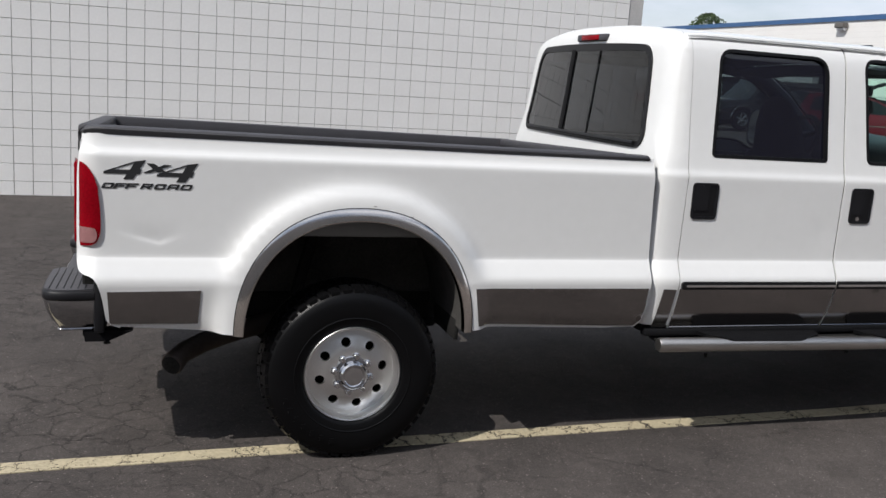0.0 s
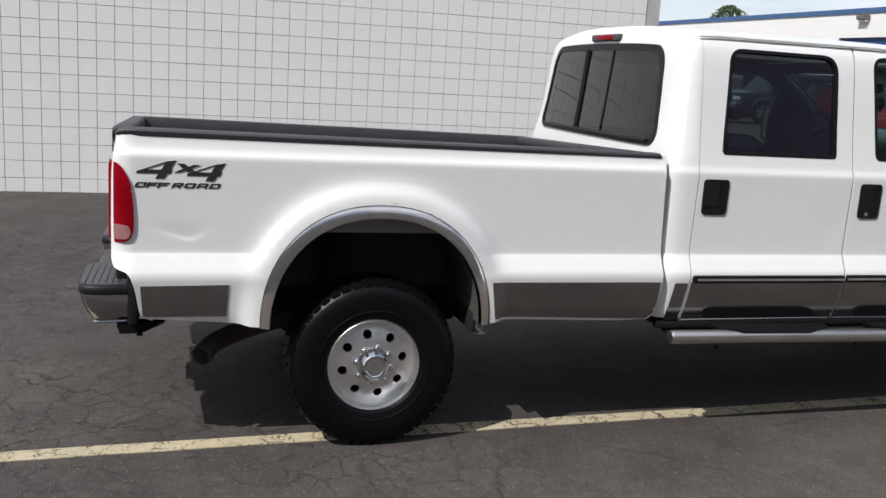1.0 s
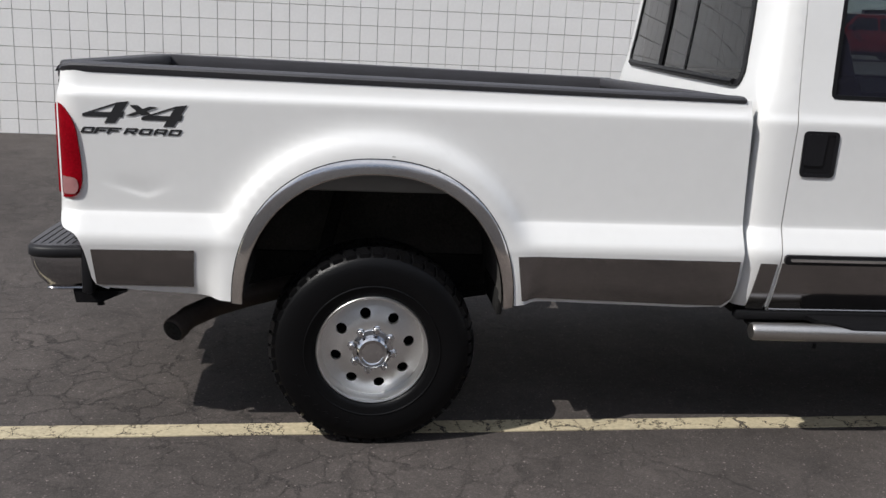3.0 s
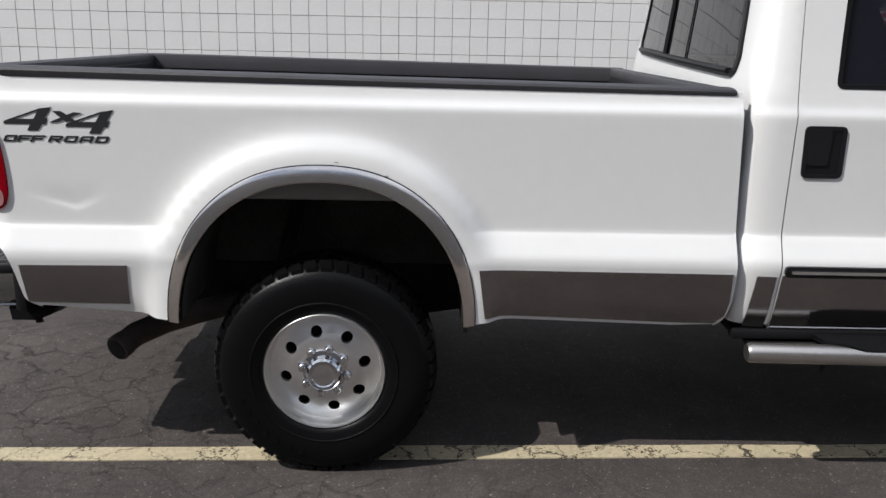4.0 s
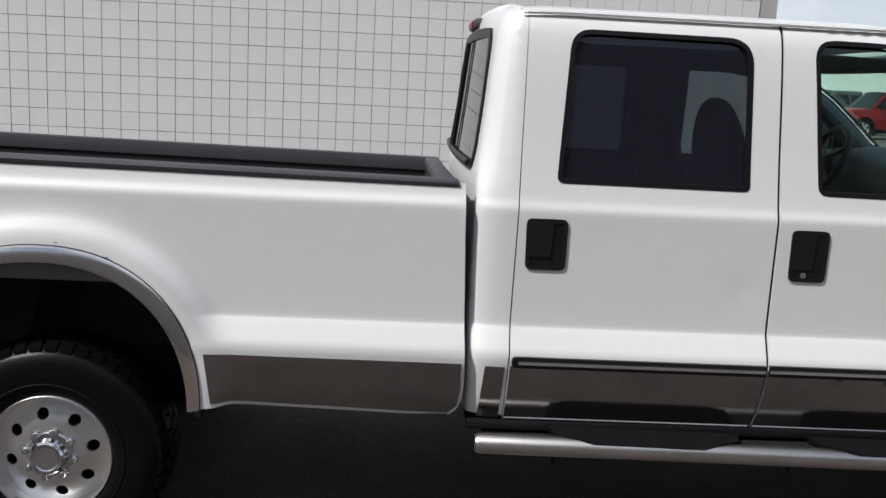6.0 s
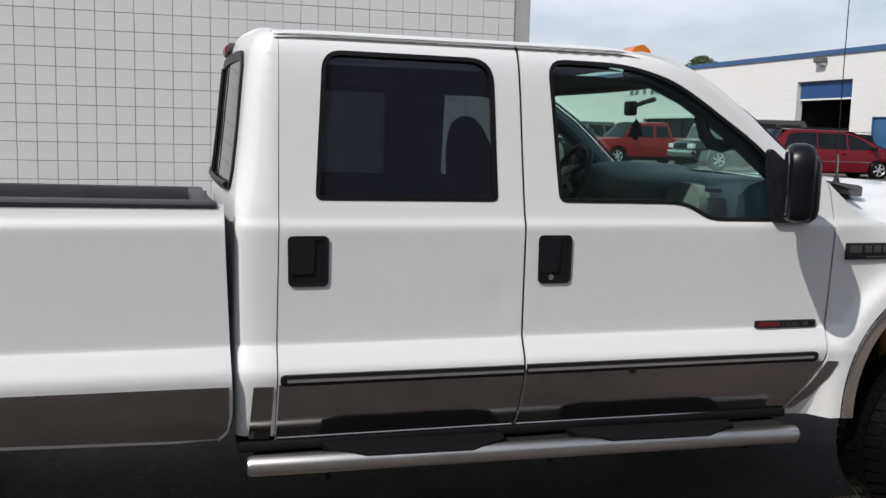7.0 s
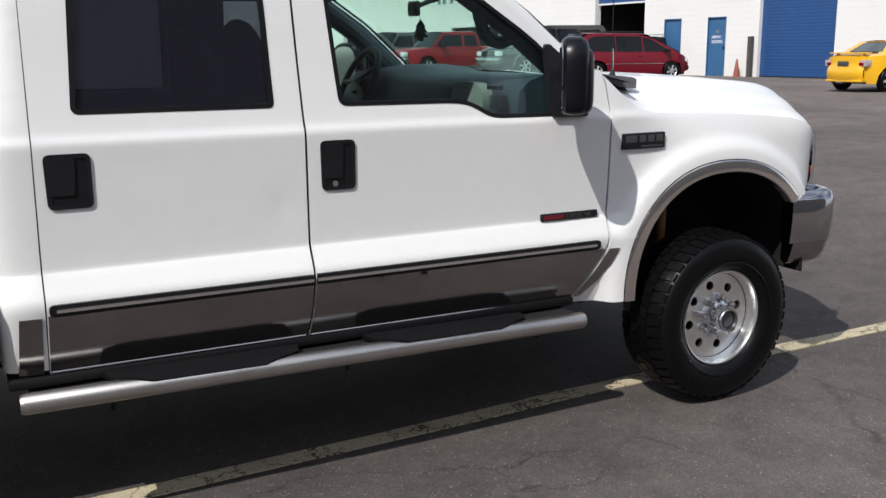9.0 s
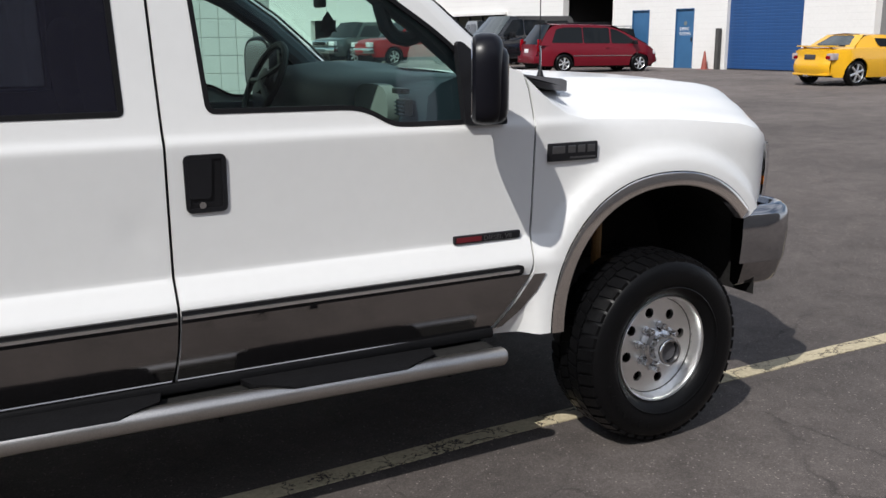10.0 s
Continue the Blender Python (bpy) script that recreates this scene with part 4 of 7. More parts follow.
# cab: corner panels, doors, fenders
rear_door = [(1.600, 0.580), (2.503, 0.577), (2.517, 0.70), (2.520, 0.82), (2.516, 1.36), (2.499, 2.0), (2.498, 2.028), (1.617, 2.028), (1.611, 1.36), (1.605, 0.80)]
rear_win = rounded([(1.740, 1.448), (2.412, 1.446), (2.400, 1.966), (1.770, 1.970)], [0.025, 0.02, 0.09, 0.07], 7)
door_b, door_b_far = both("rear_door", rear_door, [rear_win], cab_y, steps(1.62, 2.5, 0.03), ZS, M_WHITE, "white rear door")
front_door = [(2.513, 0.577), (3.20, 0.570), (3.68, 0.558), (3.705, 0.56)] + rounded([(3.80, 0.70), (3.858, 0.80), (3.875, 1.0), (3.879, 1.30)], [0.02, 0.05, 0.1, 0.0]) + [(3.880, 1.352), (3.877, 1.41), (3.867, 1.487), (3.848, 1.545), (3.76, 1.575), (3.70, 1.552), (3.60, 1.645), (3.46, 1.775), (3.33, 1.885), (3.22, 1.955), (3.10, 2.0), (2.95, 2.026), (2.509, 2.028), (2.510, 2.0), (2.526, 1.36), (2.530, 0.82), (2.527, 0.70)]
front_win = rounded([(2.663, 1.444), (3.150, 1.440), (3.215, 1.425), (3.290, 1.382), (3.335, 1.374), (3.592, 1.372), (3.590, 1.50), (3.580, 1.622), (3.545, 1.656), (3.466, 1.716), (3.364, 1.782), (3.268, 1.848), (3.15, 1.916), (3.02, 1.955), (2.90, 1.974), (2.622, 1.976)], [0.03, 0.06, 0.06, 0.05, 0.05, 0.02, 0.0, 0.02, 0.03, 0.1, 0.1, 0.1, 0.1, 0.1, 0.1, 0.07], 4)
door_f, door_f_far = both("front_door", front_door, [front_win], cab_y, steps(2.54, 3.2, 0.06) + steps(3.22, 3.87, 0.02), ZS, M_WHITE, "white front door")
fender = [(3.712, 0.55), (3.80, 0.545), (3.90, 0.543)] + arch_line(FRONT_ARC, -0.035, 0, math.pi * 0.79, 40) + [(5.075, 0.955), (5.144, 0.985), (5.162, 1.10), (5.165, 1.205), (5.127, 1.252), (5.084, 1.277), (4.96, 1.309), (4.6, 1.342), (4.3, 1.356), (4.15, 1.361), (4.05, 1.385), (3.97, 1.430), (3.92, 1.475), (3.858, 1.530), (3.876, 1.487), (3.886, 1.41), (3.888, 1.356), (3.888, 1.30), (3.884, 1.0), (3.866, 0.80), (3.81, 0.70)]
both("front_fender", fender, [], fender_y, steps(3.73, 4.98, 0.03) + steps(5.0, 5.16, 0.015), ZR + steps(1.47, 1.53, 0.02), M_WHITE, "white front fender")

def seam_path(corners, deep, sy):
    """Places along a door gap, a little behind the skin."""
    out = []
    for (xa, za), (xb, zb) in zip(corners, corners[1:]):
        n = max(1, round((zb - za) / 0.012))
        for k in range(n):
            x, z = xa + (xb - xa) * k / n, za + (zb - za) * k / n
            out.append((x, CAB_Y(z) + deep if not sy else WIDE - CAB_Y(z) - deep, z))
    return out


# window panes and seals
def pane(win, yfn, mat, parents, depth=0.014, seal=0.013):
    for (yside, par, s) in ((near_side, parents[0], 1), (far_side, parents[1], -1)):
        fn = yside(yfn, -depth)
        bm = sheet(bmesh.new(), inset(win, seal * 0.6), [], fn, steps(1.7, 3.7, 0.03), steps(1.38, 1.96, 0.02), 0.004, (0, s, 0), 0.006)
        part("window_glass", bm, mat, par)
        bm = sheet(bmesh.new(), inset(win, -0.003), [inset(win, seal)], yside(yfn, 0.002), [], [], 0.018, (0, s, 0))
        part("window_seal", bm, M_SEAL, par)


pane(rear_win, cab_y, M_TINT, (door_b, door_b_far))
pane(front_win, cab_y, M_GLASS, (door_f, door_f_far))

for sy in (0, 1):
    bm = bmesh.new()
    tube(bm, seam_path(((2.51, 0.60), (2.526, 0.82), (2.5225, 1.36), (2.520, 1.45), (2.513, 1.72), (2.505, 1.98), (2.5035, 2.025)), 0.018, sy), 0.010, 6)
    part("door_seam", bm, M_SEAL, truck)

# door handles: a black dished plate with a paddle
def handle(x0, x1, z0, z1, parents, key):
    for (yside, par, s) in ((near_side, parents[0], 1), (far_side, parents[1], -1)):
        out = rounded([(x0 + 0.004, z0), (x1, z0), (x1, z1), (x0, z1)], 0.022)
        fn = yside(lambda x, z: cab_y((x0 + x1) / 2, z) - 0.001)
        dish = inset(out, 0.014)
        bm = sheet(bmesh.new(), out, [dish], lambda x, z, fn=fn, s=s: fn(x, z) - Vector((0, s * 0.005, 0)), [], [], 0.012, (0, s, 0), 0.012)
        h = part("door_handle", bm, M_SATIN, par, "black plastic pull handle")
        bm = sheet(bmesh.new(), inset(out, 0.013), [], lambda x, z, fn=fn, s=s: fn(x, z) - Vector((0, s * 0.001, 0)), [], [], 0.0, (0, s, 0), 0.012)
        part("handle_recess", bm, M_BLACK, h)
        pad = rounded([(x0 + 0.016, z0 + 0.045), (x0 + (x1 - x0) * 0.62, z0 + 0.045), (x0 + (x1 - x0) * 0.66, z1 - 0.012), (x0 + 0.014, z1 - 0.012)], 0.012)
        bm = sheet(bmesh.new(), pad, [], lambda x, z, fn=fn, s=s: fn(x, z) - Vector((0, s * 0.0065, 0)), [], [], 0.008, (0, s, 0), 0.012)
        part("paddle", bm, M_SATIN, h)
        if key:
            bm = bmesh.new()
            c = fn(x0 + 0.055, z0 + 0.024) - Vector((0, s * 0.002, 0))
            lathe(bm, [(0, -0.004), (0.011, -0.004), (0.011, 0.006)], 14, Matrix.Translation(c))
            part("key_lock", bm, M_CHROME, h)


handle(1.638, 1.783, 1.142, 1.322, (door_b, door_b_far), False)
handle(2.573, 2.708, 1.136, 1.320, (door_f, door_f_far), True)

# side mouldings: black strip with a bright insert
def strip(x0, x1, round0, round1, par):
    for (yside, pr, s) in ((near_side, par[0], 1), (far_side, par[1], -1)):
        out = rounded([(x0, 0.797), (x1, 0.795), (x1, 0.835), (x0, 0.837)], [0.018 if round0 else 0, 0.018 if round1 else 0, 0.018 if round1 else 0, 0.018 if round0 else 0])
        bm = sheet(bmesh.new(), out, [], yside(cab_y, 0.014), steps(x0, x1, 0.1), [0.815], 0.016, (0, s, 0))
        o = part("door_moulding", bm, M_BLACK, pr, "black rub strip with bright insert")
        out = rounded([(x0 + 0.022 * round0, 0.811), (x1 - 0.022 * round1, 0.809), (x1 - 0.022 * round1, 0.820), (x0 + 0.022 * round0, 0.822)], [0.005 if round0 else 0, 0.007 if round1 else 0, 0.007 if round1 else 0, 0.007 if round0 else 0])
        bm = sheet(bmesh.new(), out, [], yside(cab_y, 0.018), [], [], 0.005, (0, s, 0))
        part("bright_insert", bm, M_ALLOY, o)


strip(1.612, 2.515, 1, 0, (door_b, door_b_far))
strip(2.531, 3.812, 0, 1, (door_f, door_f_far))

# badges
def badge(x0, x1, z0, z1, yfn, par, tilt):
    y = yfn((x0 + x1) / 2, (z0 + z1) / 2) - 0.008
    m = Matrix.Translation(((x0 + x1) / 2, y, (z0 + z1) / 2)) @ pose(0, 0, 0, 0, tilt, 0)
    bm = bmesh.new()
    box(bm, (-(x1 - x0) / 2, -0.004, -(z1 - z0) / 2), ((x1 - x0) / 2, 0.012, (z1 - z0) / 2), 0.004, m)
    return part("badge", bm, M_SATIN, par, "black badge with silver characters"), m


b, m = badge(3.941, 4.173, 1.211, 1.280, fender_y, truck, 0)
fy = fender_y(4.04, 1.25) - 0.013
for x0, w in ((3.957, 0.060), (4.030, 0.036), (4.076, 0.036), (4.122, 0.036)):
    part("badge_shape", box(bmesh.new(), (x0, fy, 1.240), (x0 + w, fy + 0.004, 1.270), 0.002), M_BADGE, b, smooth=0)
part("badge_shape", box(bmesh.new(), (4.04, fy, 1.219), (4.161, fy + 0.004, 1.226)), M_BADGE, b, smooth=0)
b, m = badge(3.535, 3.822, 0.932, 0.962, cab_y, door_f, 0.3)
bm = bmesh.new()
box(bm, (-0.135, -0.007, -0.009), (-0.03, -0.0045, 0.009), 0.0, m)
part("red_script_bar", bm, M_BADGERED, b, smooth=0)
me = text_mesh("DIESEL V8", 0.024, m @ Matrix.Translation((-0.02, -0.0055, -0.009)), 0.001, 0, 1.2)
me.materials.append(M_BADGE)
part("badge_letters", me, None, b)

# roof, back wall, screen, bonnet
ROOF_EDGE = curve_through([(1.545, 2.0), (1.60, 2.025), (1.75, 2.032), (2.9, 2.030), (3.05, 2.010), (3.12, 1.995)])


def roof_pt(u, v, drop=0.0):
    x = 1.600 + (3.10 - 1.600) * u
    t = abs(2 * v - 1)
    x += 0.10 * (1 - t**2) * u - 0.03 * (1 - t**2) * (1 - u)
    y = 0.15 + (WIDE - 0.30) * v
    rise = 0.060 * (1 - t**3.0)
    z = ROOF_EDGE(x if x < 3.12 else 3.12) - 0.004 + rise - 0.02 * smooth01((u - 0.9) / 0.1)
    return Vector((x, y, z - drop))


bm = bmesh.new()
grid_mesh(bm, lambda u, v: roof_pt(u, v), 40, 24)
part("roof_panel", bm, M_WHITE, truck, smooth=60)
bm = bmesh.new()
grid_mesh(bm, lambda u, v: roof_pt(0.03 + u * 0.90, 0.02 + v * 0.96, 0.078), 40, 24)
part("headliner", bm, M_HEAD, truck, smooth=60)

for sy in (0, 1):
    bm = bmesh.new()
    tube(bm, [(x, 0.176 if not sy else WIDE - 0.176, ROOF_EDGE(x) - 0.006) for x in steps(1.60, 3.10, 0.1)], 0.015, 8)
    part("roof_rail", bm, M_WHITE, truck)
    # added strip that keeps sun out of the gap between door and roof
    bm = bmesh.new()
    grid_mesh(bm, lambda u, v: Vector((1.60 + 1.46 * u, (0.136 + 0.06 * v) if not sy else WIDE - 0.136 - 0.06 * v, ROOF_EDGE(1.60 + 1.46 * u) - 0.016)), 40, 2)
    part("roof_gap_strip", bm, M_WHITE, truck)
bm = bmesh.new()
tube(bm, [(x, WIDE - 0.186, ROOF_EDGE(x) - 0.085) for x in steps(1.62, 3.06, 0.02)], 0.044, 16)
part("roof_side_trim", bm, M_HEAD, truck)

PILLAR = [(3.075, 0.158, 2.012), (3.16, 0.152, 1.992), (3.337, 0.150, 1.915), (3.535, 0.135, 1.785), (3.705, 0.118, 1.645), (3.818, 0.105, 1.545), (3.90, 0.10, 1.475)]
FRAME_EDGE = [(2.97, 2.024), (3.10, 2.0), (3.22, 1.955), (3.33, 1.885), (3.46, 1.775), (3.60, 1.645), (3.66, 1.59), (3.72, 1.56), (3.76, 1.557)]
PILLAR_SIDE = PILLAR[:4] + [(3.645, 0.124, 1.694), (3.735, 0.106, 1.617), (3.815, 0.080, 1.556)]
for s in (0, 1):
    pts = [Vector((x, y if not s else WIDE - y, z)) for x, y, z in PILLAR]
    side_pts = [Vector((x, y if not s else WIDE - y, z)) for x, y, z in PILLAR_SIDE]
    bm = bmesh.new()
    rows = []
    for k in range(25):
        u = k / 24 * 0.999
        i = int(u * 6)
        p = side_pts[i].lerp(side_pts[i + 1], u * 6 - i)
        j = int(u * 8)
        a, b = FRAME_EDGE[j], FRAME_EDGE[j + 1]
        f = (a[0] + (b[0] - a[0]) * (u * 8 - j), a[1] + (b[1] - a[1]) * (u * 8 - j))
        e = Vector((f[0] - 0.01, cab_y(f[0], f[1]) + 0.006 if not s else WIDE - cab_y(f[0], f[1]) - 0.006, f[1] - 0.004))
        mid = e.lerp(p, 0.55) + Vector((0.012, -0.012 if not s else 0.012, 0.012))
        rows.append([bm.verts.new(q) for q in (e, e.lerp(p, 0.25) + Vector((0.008, -0.008 if not s else 0.008, 0.008)), mid, p, p + Vector((-0.01, 0.03 if not s else -0.03, -0.012)))])
    for a, b in zip(rows, rows[1:]):
        for k in range(4):
            bm.faces.new((a[k], a[k + 1], b[k + 1], b[k]))
    part("screen_pillar", bm, M_WHITE, truck, smooth=60)
    bm = bmesh.new()
    tube(bm, [p + Vector((0.004, 0.012 if not s else -0.012, 0.003)) for p in pts], 0.006, 6)
    part("screen_seal", bm, M_SEAL, truck)
    bm = bmesh.new()
    tube(bm, [p + Vector((-0.075, 0.05 if not s else -0.05, -0.05)) for p in pts], 0.042 if not s else 0.052, 10)
    part("pillar_trim", bm, M_DASH, truck)
bm = bmesh.new()
tube(bm, [(3.20 + 0.10 * (1 - (2 * v / 12 - 1) ** 2), 0.20 + (WIDE - 0.40) * v / 12, 1.945) for v in range(13)], 0.038, 8)
part("header_trim", bm, M_HEAD, truck)
bm = bmesh.new()
grid_mesh(bm, lambda u, v: Vector((2.96 + (0.25 + 0.10 * (1 - (2 * v - 1) ** 2)) * u, 0.19 + (WIDE - 0.38) * v, 1.918 + 0.05 * (1 - (2 * v - 1) ** 2) - 0.04 * u)), 4, 24)
part("sun_visor", bm, M_HEAD, truck)
bm = bmesh.new()


def screen_pt(u, v, shift=0.0):
    k = u * (len(PILLAR) - 1)
    i = min(int(k), len(PILLAR) - 2)
    a, b = Vector(PILLAR[i]), Vector(PILLAR[i + 1])
    p = a.lerp(b, k - i)
    t = 2 * v - 1
    return Vector((p.x + 0.13 * (1 - t * t) + shift, p.y + (WIDE - 2 * p.y) * v, p.z + 0.012 * (1 - t * t) + shift * 0.6))


grid_mesh(bm, screen_pt, 12, 16)
part("windscreen", bm, M_WSCREEN, truck, smooth=60)
bm = bmesh.new()
tube(bm, [screen_pt(0.02, v / 12, 0.004) for v in range(13)], 0.013, 8)
part("screen_header", bm, M_WHITE, truck)

# back of the cab: one skin from door seam to door seam, with its framed sliding window
BACK_X = curve_through([(0.60, 1.464), (1.2, 1.458), (1.40, 1.462), (1.70, 1.492), (1.90, 1.512), (1.96, 1.522), (1.995, 1.540), (2.015, 1.565), (2.028, 1.600)])
CORNER = 0.13


def corner_deep(z):
    return 0.055 + 0.095 * smooth01((z - 1.36) / 0.22)


def wrap_pt(w, z):
    """w runs from 0 at the near door seam round the back to 1 at the far one."""
    k = min(w, 1 - w)
    b, s0 = BACK_X(z), CAB_Y(z)
    deep = corner_deep(z)
    seam = 1.5875 + 0.0125 * (z - 0.6)
    if k < CORNER:
        a = (k / CORNER) * math.pi / 2
        x = seam - (seam - b) * math.sin(a) ** 0.85
        y = s0 + deep * (1 - math.cos(a) ** 0.85)
    else:
        x, y = b, s0 + deep + (WIDE / 2 - s0 - deep) * (k - CORNER) / (0.5 - CORNER)
    t = abs(2 * y / WIDE - 1)
    edge = abs(2 * (s0 + deep) / WIDE - 1)
    bow = 0.03 * (1 - (min(t / edge, 1.0)) ** 2)
    crown = 0.06 * (1 - (min(t / 0.85, 1.0)) ** 3) * smooth01((z - 1.90) / 0.128)
    return Vector((x - bow, y if w <= 0.5 else WIDE - y, z + crown))


def wrap_w(y, z):
    s0 = CAB_Y(z) + corner_deep(z)
    yy = min(y, WIDE - y)
    k = CORNER + (0.5 - CORNER) * (yy - s0) / (WIDE / 2 - s0)
    return k if y <= WIDE / 2 else 1 - k


def back_out(d):
    return lambda w, z: wrap_pt(w, z) - Vector((d, 0, 0))


win_yz = rounded([(0.235, 1.470), (WIDE - 0.235, 1.470), (WIDE - 0.315, 1.950), (0.315, 1.950)], 0.085, 7)
to_w = lambda pts: [(wrap_w(y, z), z) for y, z in pts]
bm = sheet(bmesh.new(), [(0.0, 0.60), (1.0, 0.60), (1.0, 2.028), (0.0, 2.028)], [to_w(win_yz)], wrap_pt, steps(0.005, 0.125, 0.01) + steps(0.16, 0.84, 0.06) + steps(0.875, 0.995, 0.01), ZS, 0.01, (1, 0, 0), 0.012)
back = part("cab_back_panel", bm, M_WHITE, truck, "white rounded cab back", smooth=50)
for sy in (0, 1):
    bm = bmesh.new()
    for z0, z1 in zip(ZS, ZS[1:]):
        vs = []
        for z in (z0, z1):
            y = CAB_Y(z) + 0.012
            vs += [bm.verts.new((x + 0.0125 * (z - 0.6), y if not sy else WIDE - y, z)) for x in (1.575, 1.62)]
        bm.faces.new((vs[0], vs[1], vs[3], vs[2]))
    part("door_seam", bm, M_SEAL, back)
bm = sheet(bmesh.new(), to_w(inset(win_yz, -0.010)), [to_w(inset(win_yz, 0.014))], back_out(0.010), [], [], 0.02, (1, 0, 0), 0.012)
part("rear_window_frame", bm, M_BLACK, back)
bm = sheet(bmesh.new(), to_w(inset(win_yz, 0.012)), [], back_out(0.004), steps(0.15, 0.85, 0.05), steps(1.5, 1.9, 0.1), 0.0, (1, 0, 0), 0.02)
part("rear_window_glass", bm, M_BACKGL, back)
for y, r in ((0.84, 0.0035), (1.175, 0.012), (1.20, 0.006)):
    bm = bmesh.new()
    tube(bm, [wrap_pt(wrap_w(y, z), z) - Vector((0.008, 0, 0)) for z in steps(1.485, 1.94, 0.05)], r, 6)
    part("window_divider", bm, M_SEAL, back)
bm = bmesh.new()
tube(bm, [wrap_pt(wrap_w(y, 1.482), 1.482) - Vector((0.014, 0, 0)) for y in steps(0.30, WIDE - 0.30, 0.1)], 0.012, 8)
part("window_lower_bar", bm, M_BLACK, back)
bm = bmesh.new()
box(bm, (1.478, 0.80, 2.000), (1.56, 1.16, 2.040), 0.012)
brk = part("high_brake_lamp", bm, M_GREYTRIM, truck, "dark red high brake lamp")
bm = bmesh.new()
box(bm, (1.472, 0.87, 2.005), (1.50, 1.09, 2.035), 0.008)
part("brake_lens", bm, M_REDLENS, brk)
bm = bmesh.new()
prism(bm, rounded([(3.04, 2.028), (3.125, 2.022), (3.118, 2.045), (3.09, 2.066), (3.065, 2.062), (3.04, 2.045)], 0.01), lambda a, b, d: Vector((a, 0.25 + d, b)), 0.11)
part("roof_marker_lamp", bm, M_AMBER, truck, "amber roof marker lamp")

HOOD_SIDE = curve_through([(3.86, 1.356), (4.2, 1.358), (4.6, 1.344), (4.96, 1.311), (5.085, 1.279), (5.128, 1.254), (5.168, 1.205)])


def hood_pt(u, v):
    x = 3.875 + (5.168 - 3.875) * u
    t = 1 - abs(2 * v - 1)
    side = HOOD_SIDE(x)
    d = t * 0.98
    rise = 0.034 * smooth01(d / 0.05) + 0.066 * smooth01((d - 0.03) / 0.24) + 0.040 * smooth01((d - 0.24) / 0.14) + 0.016 * smooth01((d - 0.35) / 0.6)
    rise += 0.022 * smooth01(d / 0.35) * (0.4 + 0.6 * smooth01(u / 0.5))
    lift = 0.095 * (1 - smooth01((x - 3.88) / 0.26)) * smooth01(d / 0.07) * (1 - 0.75 * smooth01((d - 0.08) / 0.3))
    z = side - 0.008 + rise + lift
    y0 = fender_y(x, side - 0.004) + 0.003
    y = y0 + (WIDE / 2 - y0) * t
    bow = 0.17 * (1 - (2 * v - 1) ** 2) * smooth01((u - 0.5) / 0.5)
    return Vector((x + bow, y if v <= 0.5 else WIDE - y, z))


for sy in (0, 1):
    bm = bmesh.new()
    tube(bm, seam_path(((3.856, 0.80), (3.88, 1.0), (3.884, 1.30), (3.882, 1.41), (3.871, 1.487), (3.853, 1.543)), 0.016, sy), 0.009, 6)
    part("door_seam", bm, M_SEAL, truck)
bm = bmesh.new()
rows = grid_mesh(bm, hood_pt, 44, 60)
edge = [r for r in rows[-1]]
low = [bm.verts.new(v.co + Vector((0.012, 0, -0.12))) for v in edge]
for a, b, c, d in zip(edge, edge[1:], low[1:], low):
    bm.faces.new((a, b, c, d))
part("bonnet", bm, M_WHITE, truck, "white bonnet", smooth=50)
bm = bmesh.new()
grid_mesh(bm, lambda u, v: Vector((3.90 + 0.17 * u + 0.12 * (1 - (2 * v - 1) ** 2), 0.12 + (WIDE - 0.24) * v, 1.490 + 0.04 * (1 - u))), 4, 24)
part("cowl_vent", bm, M_SATIN, truck, "black slotted cowl panel")
bm = bmesh.new()
prism(bm, rounded([(3.86, 1.546), (4.02, 1.524), (4.145, 1.511), (4.168, 1.502), (4.166, 1.460), (4.10, 1.468), (4.02, 1.484), (3.86, 1.528)], 0.006), lambda a, b, d: Vector((a, 0.215 + d, b)), 0.20)
part("cowl_end_cover", bm, M_COWL, truck)
bm = bmesh.new()
lathe(bm, [(0.0, 0.035), (0.008, 0.035), (0.012, 0.02), (0.02, 0.0), (0.02, -0.03)], 14, Matrix.Translation((4.095, 0.30, 1.51)) @ pose(0, 0, 0, 90, 0, 0))
ant = part("antenna_base", bm, M_SATIN, truck)
bm = bmesh.new()
tube(bm, [(4.095, 0.30, 1.53), (4.094, 0.30, 1.62), (4.092, 0.302, 1.64)], 0.0045, 6)
part("antenna_spring", bm, M_CHROME, ant, "bright lower antenna ferrule")
bm = bmesh.new()
tube(bm, [(4.092, 0.302, 1.64), (4.094, 0.305, 2.0), (4.100, 0.31, 2.45)], 0.0022, 6)
part("antenna_mast", bm, M_SATIN, ant)

